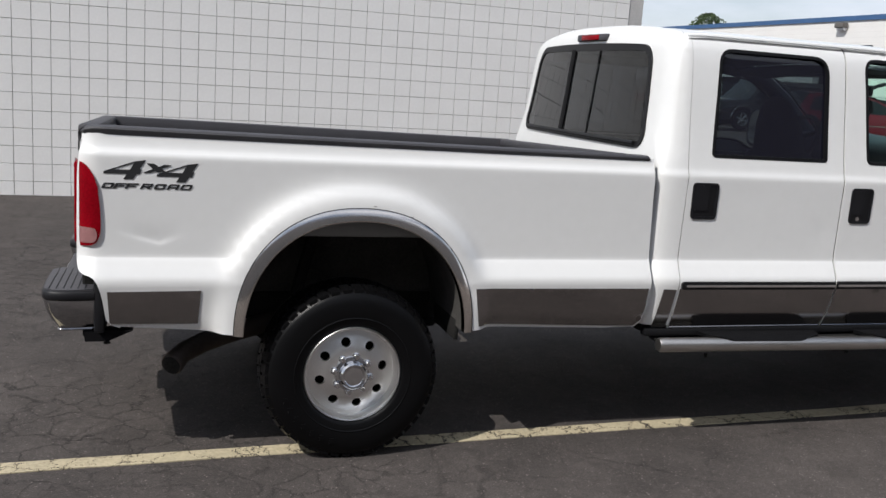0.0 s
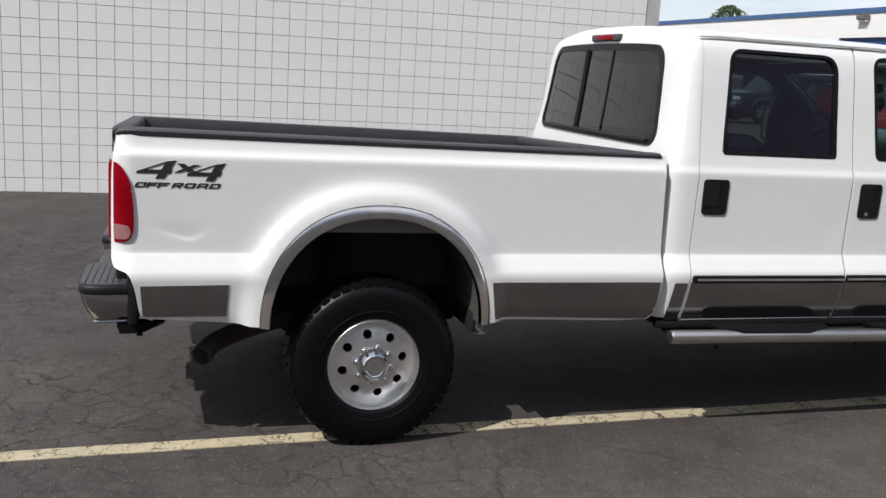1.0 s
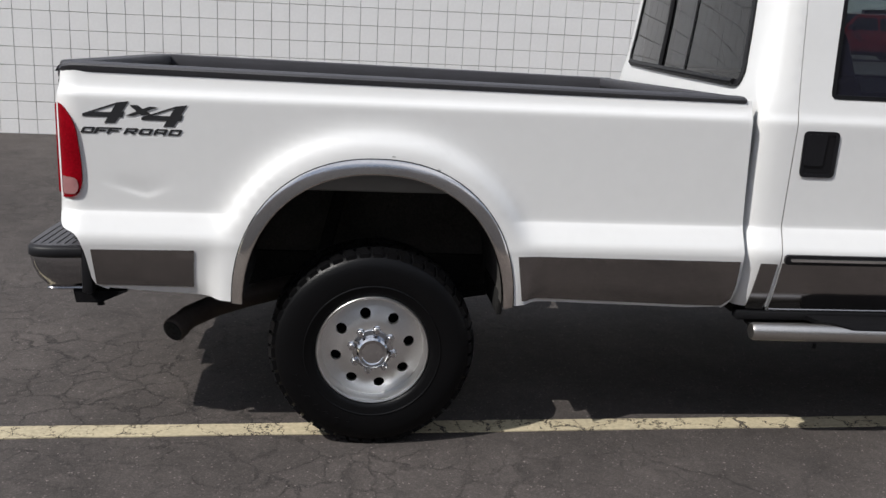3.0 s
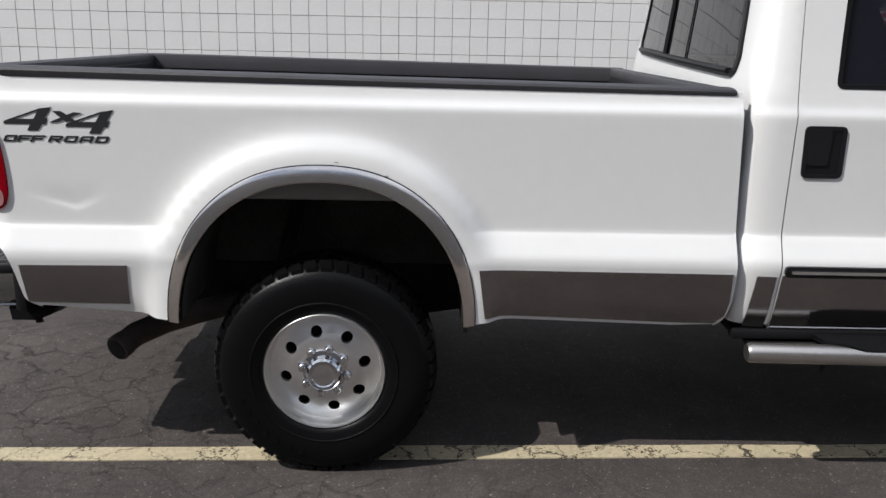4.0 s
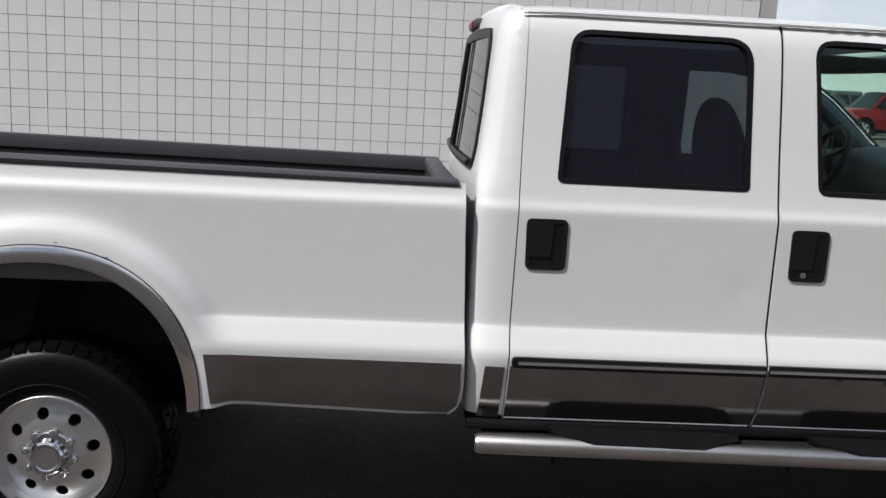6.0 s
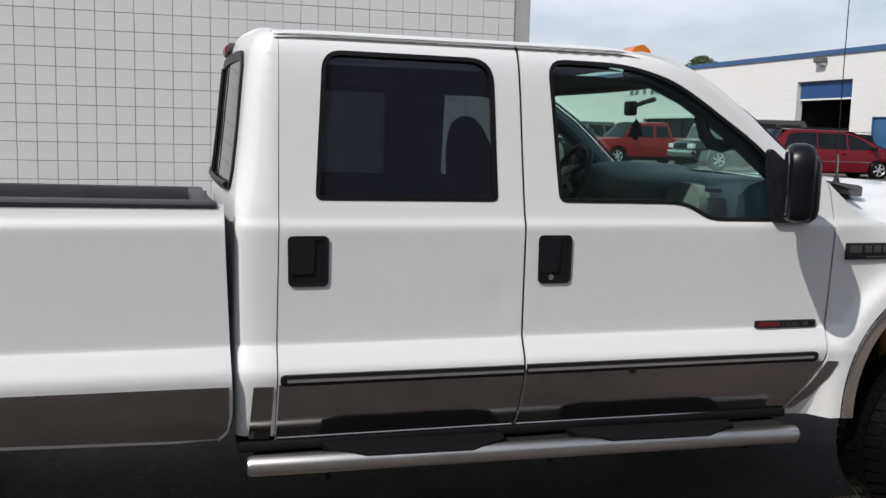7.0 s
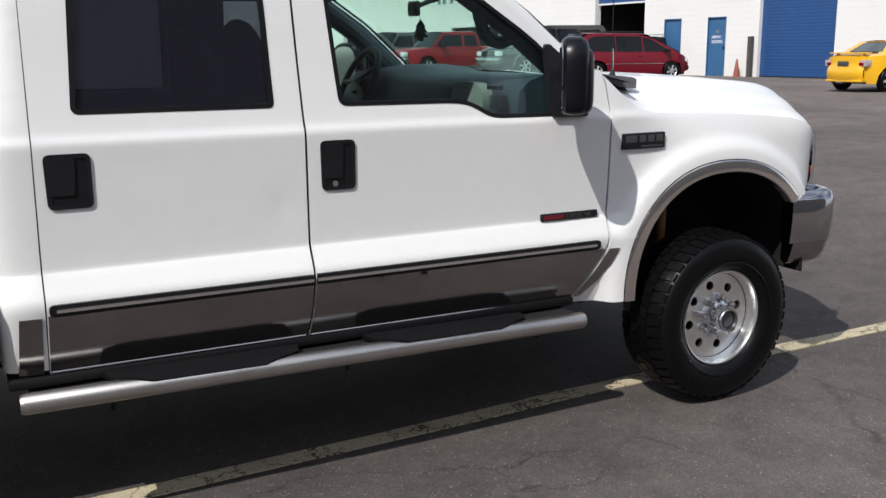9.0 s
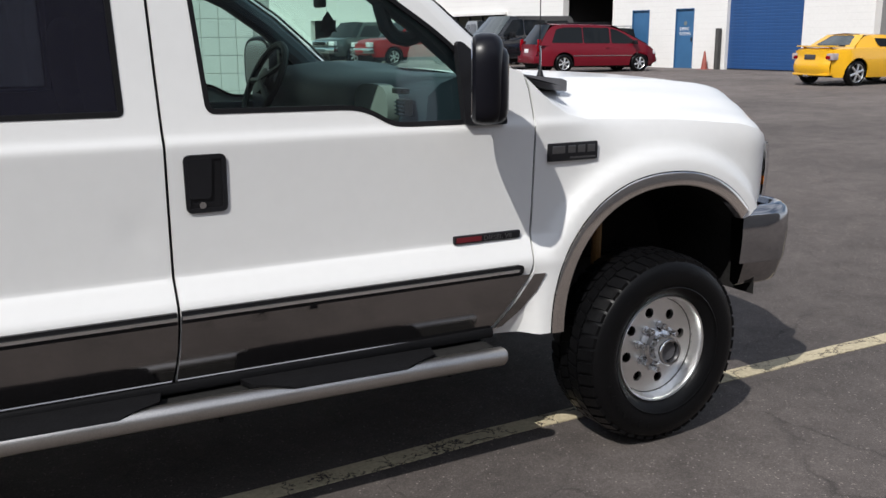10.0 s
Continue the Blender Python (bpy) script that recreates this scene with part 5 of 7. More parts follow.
# front end
bm = bmesh.new()
box(bm, (5.06, 0.42, 0.93), (5.26, WIDE - 0.42, 1.20), 0.03)
grille = part("grille", bm, M_CHROME, truck)
for k in range(4):
    bm = bmesh.new()
    box(bm, (5.25, 0.47, 0.965 + 0.055 * k), (5.275, WIDE - 0.47, 0.995 + 0.055 * k), 0.006)
    part("grille_slot", bm, M_SATIN, grille)
for s in (0, 1):
    bm = bmesh.new()
    hl_rows = []
    for k in range(9):
        q = k / 8
        x, y = 5.154 + 0.090 * q**0.45, 0.070 + 0.375 * q**1.6
        hl_rows.append([bm.verts.new((x + 0.012 * math.sin(math.pi * (zz - 0.97) / 0.27), y if not s else WIDE - y, zz)) for zz in (0.968, 1.02, 1.09, 1.16, 1.215 - 0.02 * (1 - q), 1.235 - 0.03 * (1 - q))])
    for a, b in zip(hl_rows, hl_rows[1:]):
        for k in range(5):
            bm.faces.new((a[k], a[k + 1], b[k + 1], b[k]))
    hl = part("headlamp", bm, M_HEADLAMP, truck, "clear headlamp with amber marker", smooth=50)
    bm = bmesh.new()
    ys = sorted((0.088 if not s else WIDE - 0.088, 0.125 if not s else WIDE - 0.125))
    box(bm, (5.180, ys[0] + (-0.004 if not s else -0.011), 1.02), (5.198, ys[1] + (0.011 if not s else 0.004), 1.06), 0.003)
    part("amber_marker", bm, M_AMBER, hl)
    bm = bmesh.new()
    ys = sorted((0.10 if not s else WIDE - 0.10, 0.44 if not s else WIDE - 0.44))
    box(bm, (5.05, ys[0], 0.96), (5.140, ys[1], 1.23))
    part("lamp_housing", bm, M_GREYTRIM, hl)


def bumper_front():
    """Chrome upper and brushed lower bumper, swept round the corners."""
    prof = [(0.925, -0.02), (0.948, 0.0), (0.95, 0.02), (0.935, 0.045), (0.90, 0.060), (0.80, 0.060), (0.70, 0.050), (0.70, -0.02)]
    low = [(0.698, 0.046), (0.64, 0.030), (0.60, 0.015), (0.585, -0.01), (0.60, -0.04), (0.698, -0.04)]
    half = rounded([(4.958, 0.032), (5.13, 0.010), (5.235, 0.035), (5.30, 0.35), (5.33, WIDE / 2)], [0.0, 0.06, 0.09, 0.2, 0.0], 8)
    path = half + [(x, WIDE - y) for x, y in reversed(half[:-1])]
    for name, pr, mat in (("front_bumper", prof, M_DIMCHROME), ("bumper_valance", low, M_STEEL)):
        bm = bmesh.new()
        secs = []
        for k, (x, y) in enumerate(path):
            a, b = Vector(path[max(k - 1, 0)]), Vector(path[min(k + 1, len(path) - 1)])
            t = (b - a).normalized()
            nrm = Vector((t.y, -t.x))
            shift = 0.03 if name == "bumper_valance" and k in (0, len(path) - 1) else 0.0
            secs.append([bm.verts.new((x + nrm.x * o + shift, y + nrm.y * o, z)) for z, o in pr])
        for a, b in zip(secs, secs[1:]):
            for k in range(len(pr)):
                j = (k + 1) % len(pr)
                bm.faces.new((a[k], a[j], b[j], b[k]))
        bm.faces.new(secs[0])
        bm.faces.new(secs[-1])
        part(name, bm, mat, truck, smooth=40)


bumper_front()

# rear step bumper: raised padded ends and a lower middle step
corner = rounded([(-1.095, 0.058), (-1.22, 0.045), (-1.292, 0.075), (-1.300, 0.30), (-1.298, 0.56), (-1.215, 0.60)], [0.0, 0.06, 0.06, 0.1, 0.05, 0.0], 7)
middle = [(-1.285, 0.605), (-1.288, WIDE / 2), (-1.285, WIDE - 0.605)]


def swept(path, prof, flat=False):
    bm = bmesh.new()
    secs = []
    for k, (x, y) in enumerate(path):
        a, b = Vector(path[max(k - 1, 0)]), Vector(path[min(k + 1, len(path) - 1)])
        t = (b - a).normalized()
        nrm = Vector((-t.y, t.x))
        secs.append([bm.verts.new((x + nrm.x * o, y + nrm.y * o, z)) for z, o in prof])
    for a, b in zip(secs, secs[1:]):
        for k in range(len(prof)):
            j = (k + 1) % len(prof)
            bm.faces.new((a[k], a[j], b[j], b[k]))
    bm.faces.new(secs[0])
    bm.faces.new(secs[-1])
    return bm


def tilt(bm):
    """Follows the truck's slight lean towards its far side."""
    for v in bm.verts:
        v.co.z -= 0.034 * v.co.y - 0.002
    return bm


face = [(0.772, -0.01), (0.765, 0.0), (0.74, 0.004), (0.70, -0.004), (0.66, -0.022), (0.632, -0.048), (0.618, -0.055), (0.612, -0.05), (0.606, -0.058), (0.612, -0.075), (0.772, -0.06)]
rb = part("rear_bumper", tilt(swept(middle, [(z - 0.055 if z > 0.65 else z, o) for z, o in face])), M_DIMCHROME, truck, "chrome rear step bumper", smooth=50)
part("middle_step", tilt(box(bmesh.new(), (-1.280, 0.61, 0.700), (-1.13, WIDE - 0.61, 0.722), 0.006)), M_GREYTRIM, rb, "grey middle step")
for sy in (0, 1):
    path = corner if not sy else [(x, WIDE - y) for x, y in reversed(corner)]
    part("bumper_end", tilt(swept(path, face)), M_DIMCHROME, rb, smooth=50)
    part("pad_lip", tilt(swept(path, [(0.788, -0.012), (0.786, 0.002), (0.778, 0.009), (0.752, 0.010), (0.745, 0.004), (0.745, -0.02)])), M_SATIN, rb, smooth=50)
    bm = bmesh.new()
    prism(bm, path + ([(-1.10, 0.60)] if not sy else [(-1.10, WIDE - 0.60)]), lambda a, b, d: Vector((a, b, 0.792 - d)), 0.022)
    bmesh.ops.bevel(bm, geom=[e for e in bm.edges if abs(e.verts[0].co.z - e.verts[1].co.z) < 1e-5 and len(e.link_faces) == 2], offset=0.006, segments=2, affect="EDGES")
    part("step_pad", tilt(bm), M_GREYTRIM, rb, "ribbed grey step pad")
    for k in range(6):
        y0, y1 = (0.085, 0.555) if not sy else (WIDE - 0.555, WIDE - 0.085)
        part("step_rib", tilt(box(bmesh.new(), (-1.275 + 0.028 * k, y0, 0.789), (-1.270 + 0.028 * k, y1, 0.7945), 0.002)), M_SATIN, rb)
bm = bmesh.new()
box(bm, (-1.098, 0.048, 0.605), (-1.055, 0.16, 0.85), 0.012)
part("bumper_end_cap", bm, M_SATIN, rb)
part("rear_crossmember", tilt(box(bmesh.new(), (-1.150, 0.17, 0.56), (-1.06, WIDE - 0.17, 0.84), 0.01)), M_DARK, truck, smooth=0)
part("tow_hitch", box(bmesh.new(), (-1.22, 0.86, 0.47), (-0.9, 1.17, 0.57), 0.01), M_DARK, rb)
bm = bmesh.new()
prism(bm, [(-1.143, 0.606), (-0.943, 0.602), (-1.045, 0.556), (-1.135, 0.556)], lambda a, b, d: Vector((a, 0.10 + d, b)), 0.07)
part("bumper_bracket", bm, M_PAD, rb, smooth=0)
bm = bmesh.new()
tube(bm, [(-1.05, 0.13, 0.57), (-1.05, 0.13, 0.552), (-1.05, 0.13, 0.540)], [0.009, 0.010, 0.016], 8)
part("bracket_bolt", bm, M_DARK, rb)

# exhaust
bm = bmesh.new()
pts = [(-0.785, 0.150, 0.428), (-0.735, 0.235, 0.458), (-0.64, 0.30, 0.487), (-0.52, 0.36, 0.51), (-0.35, 0.45, 0.53), (0.05, 0.62, 0.56)]
tube(bm, [Vector(pts[0]) + (Vector(pts[1]) - Vector(pts[0])) * 0.35] + [Vector(p) for p in pts[1:]], 0.046, 18)
lip0, lip1 = Vector(pts[0]), Vector(pts[0]) + (Vector(pts[1]) - Vector(pts[0])) * 0.4
tube(bm, [lip0, lip0.lerp(lip1, 0.12), lip1], [0.047, 0.0505, 0.0495], 18)
ex = part("exhaust_pipe", bm, M_RUST, truck, "rusty brown exhaust tip")
# dark disc on the closed pipe end stands in for its shaded hollow
bm = bmesh.new()
d = (Vector(pts[0]) - Vector(pts[1])).normalized()
tube(bm, [Vector(pts[0]) + d * 0.001, Vector(pts[0]) + d * 0.004], 0.043, 18)
part("pipe_mouth", bm, M_DARK, ex)

# running boards: bright oval tube with black step pads
for s in (0, 1):
    Y = lambda y, s=s: y if not s else WIDE - y
    bm = bmesh.new()
    tube(bm, [(1.497, Y(-0.052), 0.528), (1.51, Y(-0.052), 0.528), (2.6, Y(-0.052), 0.514), (3.70, Y(-0.052), 0.500), (3.713, Y(-0.052), 0.500)], [0.030, 0.036, 0.036, 0.036, 0.028], 18)
    rbd = part("running_board", bm, M_BOARD, truck, "bright tubular running board")
    bm = bmesh.new()
    box(bm, (1.53, min(Y(-0.03), Y(0.10)), 0.518), (3.68, max(Y(-0.03), Y(0.10)), 0.534), 0.005)
    part("board_shelf", bm, M_DARK, rbd)
    for x0, x1, up in ((1.76, 2.46, 0.018), (2.72, 3.44, 0.008)):
        bm = bmesh.new()
        drape = [(0.03, 0.549, 0.0), (-0.045, 0.549, 0.02), (-0.066, 0.545, 0.08), (-0.078, 0.536, 0.13), (-0.0835, 0.527, 0.15), (-0.081, 0.524, 0.15), (-0.074, 0.528, 0.12), (-0.03, 0.53, 0.02), (0.03, 0.53, 0.0)]
        ends = [[bm.verts.new((x0 + i_ if not e else x1 - i_, Y(y), z + up + (0.004 if not e else -0.004))) for y, z, i_ in drape] for e in (0, 1)]
        for k in range(len(drape)):
            j = (k + 1) % len(drape)
            bm.faces.new((ends[0][k], ends[0][j], ends[1][j], ends[1][k]))
        bm.faces.new(ends[0])
        bm.faces.new(ends[1])
        part("step_pad", bm, M_PAD, rbd, smooth=50)
    for x in (1.75, 2.6, 3.45):
        bm = bmesh.new()
        tube(bm, [(x, Y(-0.04), 0.50), (x, Y(0.12), 0.53), (x, Y(0.3), 0.6)], 0.016, 8)
        tube(bm, [(x + 0.03, Y(-0.04), 0.475), (x + 0.03, Y(-0.04), 0.455)], 0.008, 8)
        part("board_bracket", bm, M_DARK, rbd)

# underside, wheel wells, rockers
bm = bmesh.new()
box(bm, (-0.95, 0.55, 0.50), (5.0, 0.68, 0.66))
box(bm, (-0.95, WIDE - 0.68, 0.50), (5.0, WIDE - 0.55, 0.66))
for x in (-0.9, 0.9, 2.2, 3.4, 4.95):
    box(bm, (x, 0.6, 0.52), (x + 0.12, WIDE - 0.6, 0.64))
box(bm, (1.47, 0.10, 0.56), (3.75, WIDE - 0.10, 0.64))
box(bm, (0.62, 0.12, 0.70), (1.42, WIDE - 0.12, 0.86))
box(bm, (-1.0, 0.14, 0.80), (-0.60, WIDE - 0.14, 0.86))
box(bm, (1.1, 0.7, 0.42), (1.9, 1.3, 0.56), 0.03)
box(bm, (2.4, 0.75, 0.38), (3.4, 1.25, 0.56), 0.04)
part("chassis_frame", bm, M_DARK, truck, smooth=0)
for name, arc, y1 in (("rear_wheel_well", REAR_ARC, 0.56), ("front_wheel_well", FRONT_ARC, 0.60)):
    for s in (0, 1):
        bm = bmesh.new()
        ring = arch_line(arc, -0.031, 0, math.pi, 30)
        ring = [(ring[0][0], 0.60)] + ring + [(ring[-1][0], 0.60)]
        loops = [[bm.verts.new((x, y if not s else WIDE - y, z)) for x, z in ring] for y in (-0.006, 0.05, y1)]
        for f, g in zip(loops, loops[1:]):
            for i in range(len(ring) - 1):
                bm.faces.new((f[i], f[i + 1], g[i + 1], g[i]))
        bm.faces.new(loops[-1])
        part(name, bm, M_WELL if arc is REAR_ARC else M_DARK, truck)
for x in (0.0, 4.42):
    bm = bmesh.new()
    tube(bm, [(x, 0.12, 0.40), (x, WIDE - 0.12, 0.40)], 0.055, 12)
    lathe(bm, [(0, -0.17), (0.12, -0.14), (0.17, 0.0), (0.12, 0.14), (0, 0.17)], 16, Matrix.Translation((x, 1.0, 0.40)) @ pose(0, 0, 0, 0, 0, 90))
    part("axle", bm, M_DARK, truck)
for s in (0, 1):
    Y = lambda y, s=s: y if not s else WIDE - y
    bm = bmesh.new()
    tube(bm, [(4.325, Y(0.20), 0.50), (4.338, Y(0.205), 1.02)], 0.022, 10)
    part("shock_absorber", bm, M_YSPRING, truck, "yellow shock absorber")
    bm = bmesh.new()
    tube(bm, [(-0.25, Y(0.45), 0.50), (-0.12, Y(0.45), 1.02)], 0.03, 10)
    part("shock_absorber", bm, M_DARK, truck)
    bm = bmesh.new()
    for k in range(4):
        tube(bm, [(-0.75 + 0.08 * k, Y(0.5), 0.54 - 0.02 * k), (0.0, Y(0.5), 0.47 - 0.016 * k), (0.75 - 0.08 * k, Y(0.5), 0.56 - 0.02 * k)], 0.02, 6, 0.4)
    part("leaf_spring", bm, M_DARK, truck)
    bm = bmesh.new()
    box(bm, (1.47, min(Y(0.035), Y(0.09)), 0.545), (3.72, max(Y(0.035), Y(0.09)), 0.582), 0.008)
    part("rocker_panel", bm, M_SEAL, truck)

part("inner_fender", box(bmesh.new(), (-0.40, 0.10, 1.015), (0.40, 0.50, 1.10), 0.02), M_DASHLIGHT, truck, "dusty grey inner wheel house")
part("splash_shield", box(bmesh.new(), (0.495, 0.10, 0.53), (0.515, 0.45, 0.63), 0.004), M_DARK, truck)
part("spring_clip", box(bmesh.new(), (-0.005, 0.305, 0.748), (0.025, 0.315, 0.782), 0.003), M_DASHLIGHT, truck)

# mirrors
for s in (0, 1):
    Y = lambda y, s=s: y if not s else WIDE - y
    bm = bmesh.new()
    out = []
    for k in range(32):
        c, q = math.cos(2 * math.pi * k / 32), math.sin(2 * math.pi * k / 32)
        e = 2 / (3.0 if q > 0 else 4.5)
        out.append((0.112 * math.copysign(abs(c) ** e, c), 0.150 * math.copysign(abs(q) ** e, q)))
    mm = Matrix.Translation((3.555, Y(-0.165), 1.537)) @ pose(0, 0, 0, 0, 0, 60 if not s else -60)
    secs = []
    for y, sc in ((-0.056, 0.50), (-0.050, 0.74), (-0.038, 0.91), (-0.018, 1.0), (0.018, 1.0), (0.036, 0.95), (0.046, 0.84)):
        secs.append([bm.verts.new(mm @ Vector((x * sc, y if not s else -y, z * (0.45 + sc * 0.55)))) for x, z in out])
    for a, b in zip(secs, secs[1:]):
        for k in range(len(out)):
            j = (k + 1) % len(out)
            bm.faces.new((a[k], a[j], b[j], b[k]))
    bm.faces.new(secs[0])
    bm.faces.new(secs[-1])
    mi = part("door_mirror", bm, M_GLOSSBLACK, truck, "tall black door mirror")
    bm = bmesh.new()
    secs = [[bm.verts.new(mm @ Vector((x * sc * 0.85, y if not s else -y, z * (0.42 + sc * 0.46) - 0.018)) + Vector((0.014, Y(0.0) - Y(0.006), 0))) for x, z in out] for y, sc in ((-0.060, 0.45), (-0.052, 0.75), (-0.036, 0.92), (-0.012, 1.0), (0.03, 1.0), (0.04, 0.9))]
    for a, b in zip(secs, secs[1:]):
        for k in range(len(out)):
            j = (k + 1) % len(out)
            bm.faces.new((a[k], a[j], b[j], b[k]))
    bm.faces.new(secs[0])
    bm.faces.new(secs[-1])
    part("mirror_cover", bm, M_GLOSSBLACK, mi)
    bm = bmesh.new()
    g = [(x * 0.76, z * 0.84) for x, z in out]
    prism(bm, g, lambda a, b, d, mm=mm, s=s: mm @ Vector((a, (0.0505 - d) * (1 if not s else -1), b)), 0.003)
    part("mirror_glass", bm, M_CHROME, mi)
    bm = bmesh.new()
    prism(bm, rounded([(3.575, 1.366), (3.752, 1.364), (3.750, 1.42), (3.702, 1.53), (3.658, 1.600), (3.582, 1.662), (3.562, 1.655), (3.572, 1.50)], 0.018), lambda a, b, d, Y=Y: Vector((a, Y(cab_y(a, b) - 0.022 + d), b)), 0.03)
    part("mirror_sail", bm, M_SATIN, mi)
    for z in (1.43, 1.56):
        bm = bmesh.new()
        tube(bm, [(3.65, Y(0.03), z), (3.61, Y(-0.09), z)], 0.022, 8)
        part("mirror_arm", bm, M_SATIN, mi)

# cabin
bm = bmesh.new()
box(bm, (1.56, 0.12, 0.64), (3.9, WIDE - 0.12, 0.70))
part("cab_floor", bm, M_DASH, truck, smooth=0)
for yside, s in ((0.06, 1), (WIDE - 0.06, -1)):
    bm = bmesh.new()
    y0, y1 = sorted((yside, yside + s * 0.05))
    box(bm, (1.62, y0, 0.66), (2.48, y1, 1.435), 0.01)
    box(bm, (2.55, y0, 0.66), (3.72, y1, 1.355), 0.01)
    part("door_trim", bm, M_DASH, truck)
    yy = 0.115 if s > 0 else WIDE - 0.115
    for xa, xb in ((2.425, 2.60 if s > 0 else 2.72), (1.58, 1.74)):
        bm = bmesh.new()
        grid_mesh(bm, lambda u, v: Vector((xa + (xb - xa) * u, yy + s * (v * 0.06), 1.42 + 0.58 * v)), 2, 6)
        part("pillar_trim", bm, M_HEAD, truck)
bm = bmesh.new()
n = 30
secs = []
prof = [(3.44, 1.10), (3.39, 1.36), (3.40, 1.465), (3.45, 1.51), (3.60, 1.53), (3.80, 1.53), (3.93, 1.515), (3.93, 1.10)]
for k in range(n + 1):
    v = k / n
    hump = 0.035 * math.exp(-(((v - 0.74) / 0.13) ** 2))
    secs.append([bm.verts.new((x + (0.09 * max(1 - v / 0.26, 0.0) ** 1.6 - 0.03 * math.sin(math.pi * v)) * (x < 3.5), 0.13 + (WIDE - 0.26) * v, z + hump * (1.40 < z < 1.54))) for x, z in prof])
for a, b in zip(secs, secs[1:]):
    for k in range(len(prof)):
        j = (k + 1) % len(prof)
        bm.faces.new((a[k], a[j], b[j], b[k]))
bm.faces.new(secs[0])
bm.faces.new(secs[-1])
dash = part("dashboard", bm, M_DASH, truck, smooth=50)
bm = bmesh.new()
prism(bm, rounded([(0.255, 1.335), (0.475, 1.335), (0.475, 1.505), (0.255, 1.505)], 0.085), lambda a, b, d: Vector((3.352 + d + 0.16 * (0.475 - a), a, b)), 0.05)
part("glovebox_trim", bm, M_DASHLIGHT, dash, "light grey glovebox panel")
bm = bmesh.new()
box(bm, (3.404, 0.150, 1.395), (3.44, 0.222, 1.455), 0.006)
vent = part("side_vent", bm, M_BLACK, dash)
for k in range(4):
    part("vent_slat", box(bmesh.new(), (3.398, 0.152, 1.400 + k * 0.014), (3.41, 0.220, 1.405 + k * 0.014)), M_DASH, vent, smooth=0)
bm = bmesh.new()
box(bm, (3.395, 0.155, 1.475), (3.43, 0.235, 1.495), 0.004)
part("dash_switch", bm, M_BLACK, dash)
bm = bmesh.new()
R, rr = 0.195, 0.017
m = Matrix.Translation((3.33, 1.50, 1.47)) @ pose(0, 0, 0, 0, -64, 0)
ring = [[bm.verts.new(m @ Vector(((R + rr * math.cos(b * math.pi / 4)) * math.cos(a * math.pi / 16), (R + rr * math.cos(b * math.pi / 4)) * math.sin(a * math.pi / 16), rr * math.sin(b * math.pi / 4)))) for b in range(8)] for a in range(32)]
for a in range(32):
    for b in range(8):
        bm.faces.new((ring[a][b], ring[(a + 1) % 32][b], ring[(a + 1) % 32][(b + 1) % 8], ring[a][(b + 1) % 8]))
sw = part("steering_wheel", bm, M_SATIN, truck)
bm = bmesh.new()
for ang in (0, 150, 210):
    a = radians(ang)
    tube(bm, [m @ Vector((0, 0, 0.02)), m @ Vector((R * math.sin(a) * 0.98, R * math.cos(a) * 0.98, 0))], 0.016, 6)
lathe(bm, [(0, -0.03), (0.06, -0.02), (0.065, 0.02), (0, 0.03)], 16, m @ pose(0, 0, 0, 90, 0, 0))
tube(bm, [m @ Vector((0, 0, 0)), (3.46, 1.50, 1.36)], 0.035, 8)
part("wheel_hub", bm, M_SATIN, sw)


def seat(x, y, w):
    bm = bmesh.new()
    box(bm, (x - 0.05, y - w / 2, 0.72), (x + 0.50, y + w / 2, 0.96), 0.05)
    box(bm, (-0.07, -w / 2, 0.0), (0.07, w / 2, 0.56), 0.055, Matrix.Translation((x - 0.03, y, 0.92)) @ pose(0, 0, 0, 0, -12, 0))
    st = part("seat", bm, M_SEAT, truck, smooth=50)
    bm = bmesh.new()
    m = Matrix.Translation((x - 0.03, y, 0.92)) @ pose(0, 0, 0, 0, -11, 0)
    loops = [[bm.verts.new(m @ Vector((hx * math.cos(k * math.pi / 8), hy * math.sin(k * math.pi / 8), z))) for k in range(16)] for z, hx, hy in ((0.40, 0.10, 0.22), (0.54, 0.105, 0.20), (0.64, 0.10, 0.17), (0.73, 0.088, 0.145), (0.80, 0.068, 0.115), (0.84, 0.045, 0.08), (0.858, 0.015, 0.03))]
    for f, g in zip(loops, loops[1:]):
        for k in range(16):
            bm.faces.new((f[k], f[(k + 1) % 16], g[(k + 1) % 16], g[k]))
    bm.faces.new(loops[0])
    bm.faces.new(loops[-1])
    part("headrest", bm, M_SEAT, st, smooth=60)


seat(2.61, 0.52, 0.52)
seat(2.63, 1.51, 0.52)
bm = bmesh.new()
box(bm, (1.72, 0.2, 0.72), (2.2, WIDE - 0.2, 0.95), 0.05)
box(bm, (1.60, 0.2, 0.9), (1.74, WIDE - 0.2, 1.46), 0.05)
part("rear_bench", bm, M_SEAT, truck, smooth=50)
bm = bmesh.new()
tube(bm, [(3.56, 1.0, 1.885), (3.50, 1.0, 1.868), (3.45, 0.99, 1.85)], 0.012, 8)
box(bm, (3.415, 0.955, 1.80), (3.445, 1.055, 1.872), 0.012)
mir = part("interior_mirror", bm, M_SATIN, truck)
bm = bmesh.new()
tree = [(0.0, 0.0), (0.012, 0.0), (0.012, 0.02), (0.038, 0.02), (0.020, 0.045), (0.034, 0.045), (0.016, 0.072), (0.026, 0.072), (0.0, 0.115)]
tree = tree + [(-a, b) for a, b in reversed(tree[1:-1])]
prism(bm, tree, lambda a, b, d: Vector((3.46 + a * 0.9, 1.0 - a * 0.4, 1.682 + b * 0.9)), 0.0)
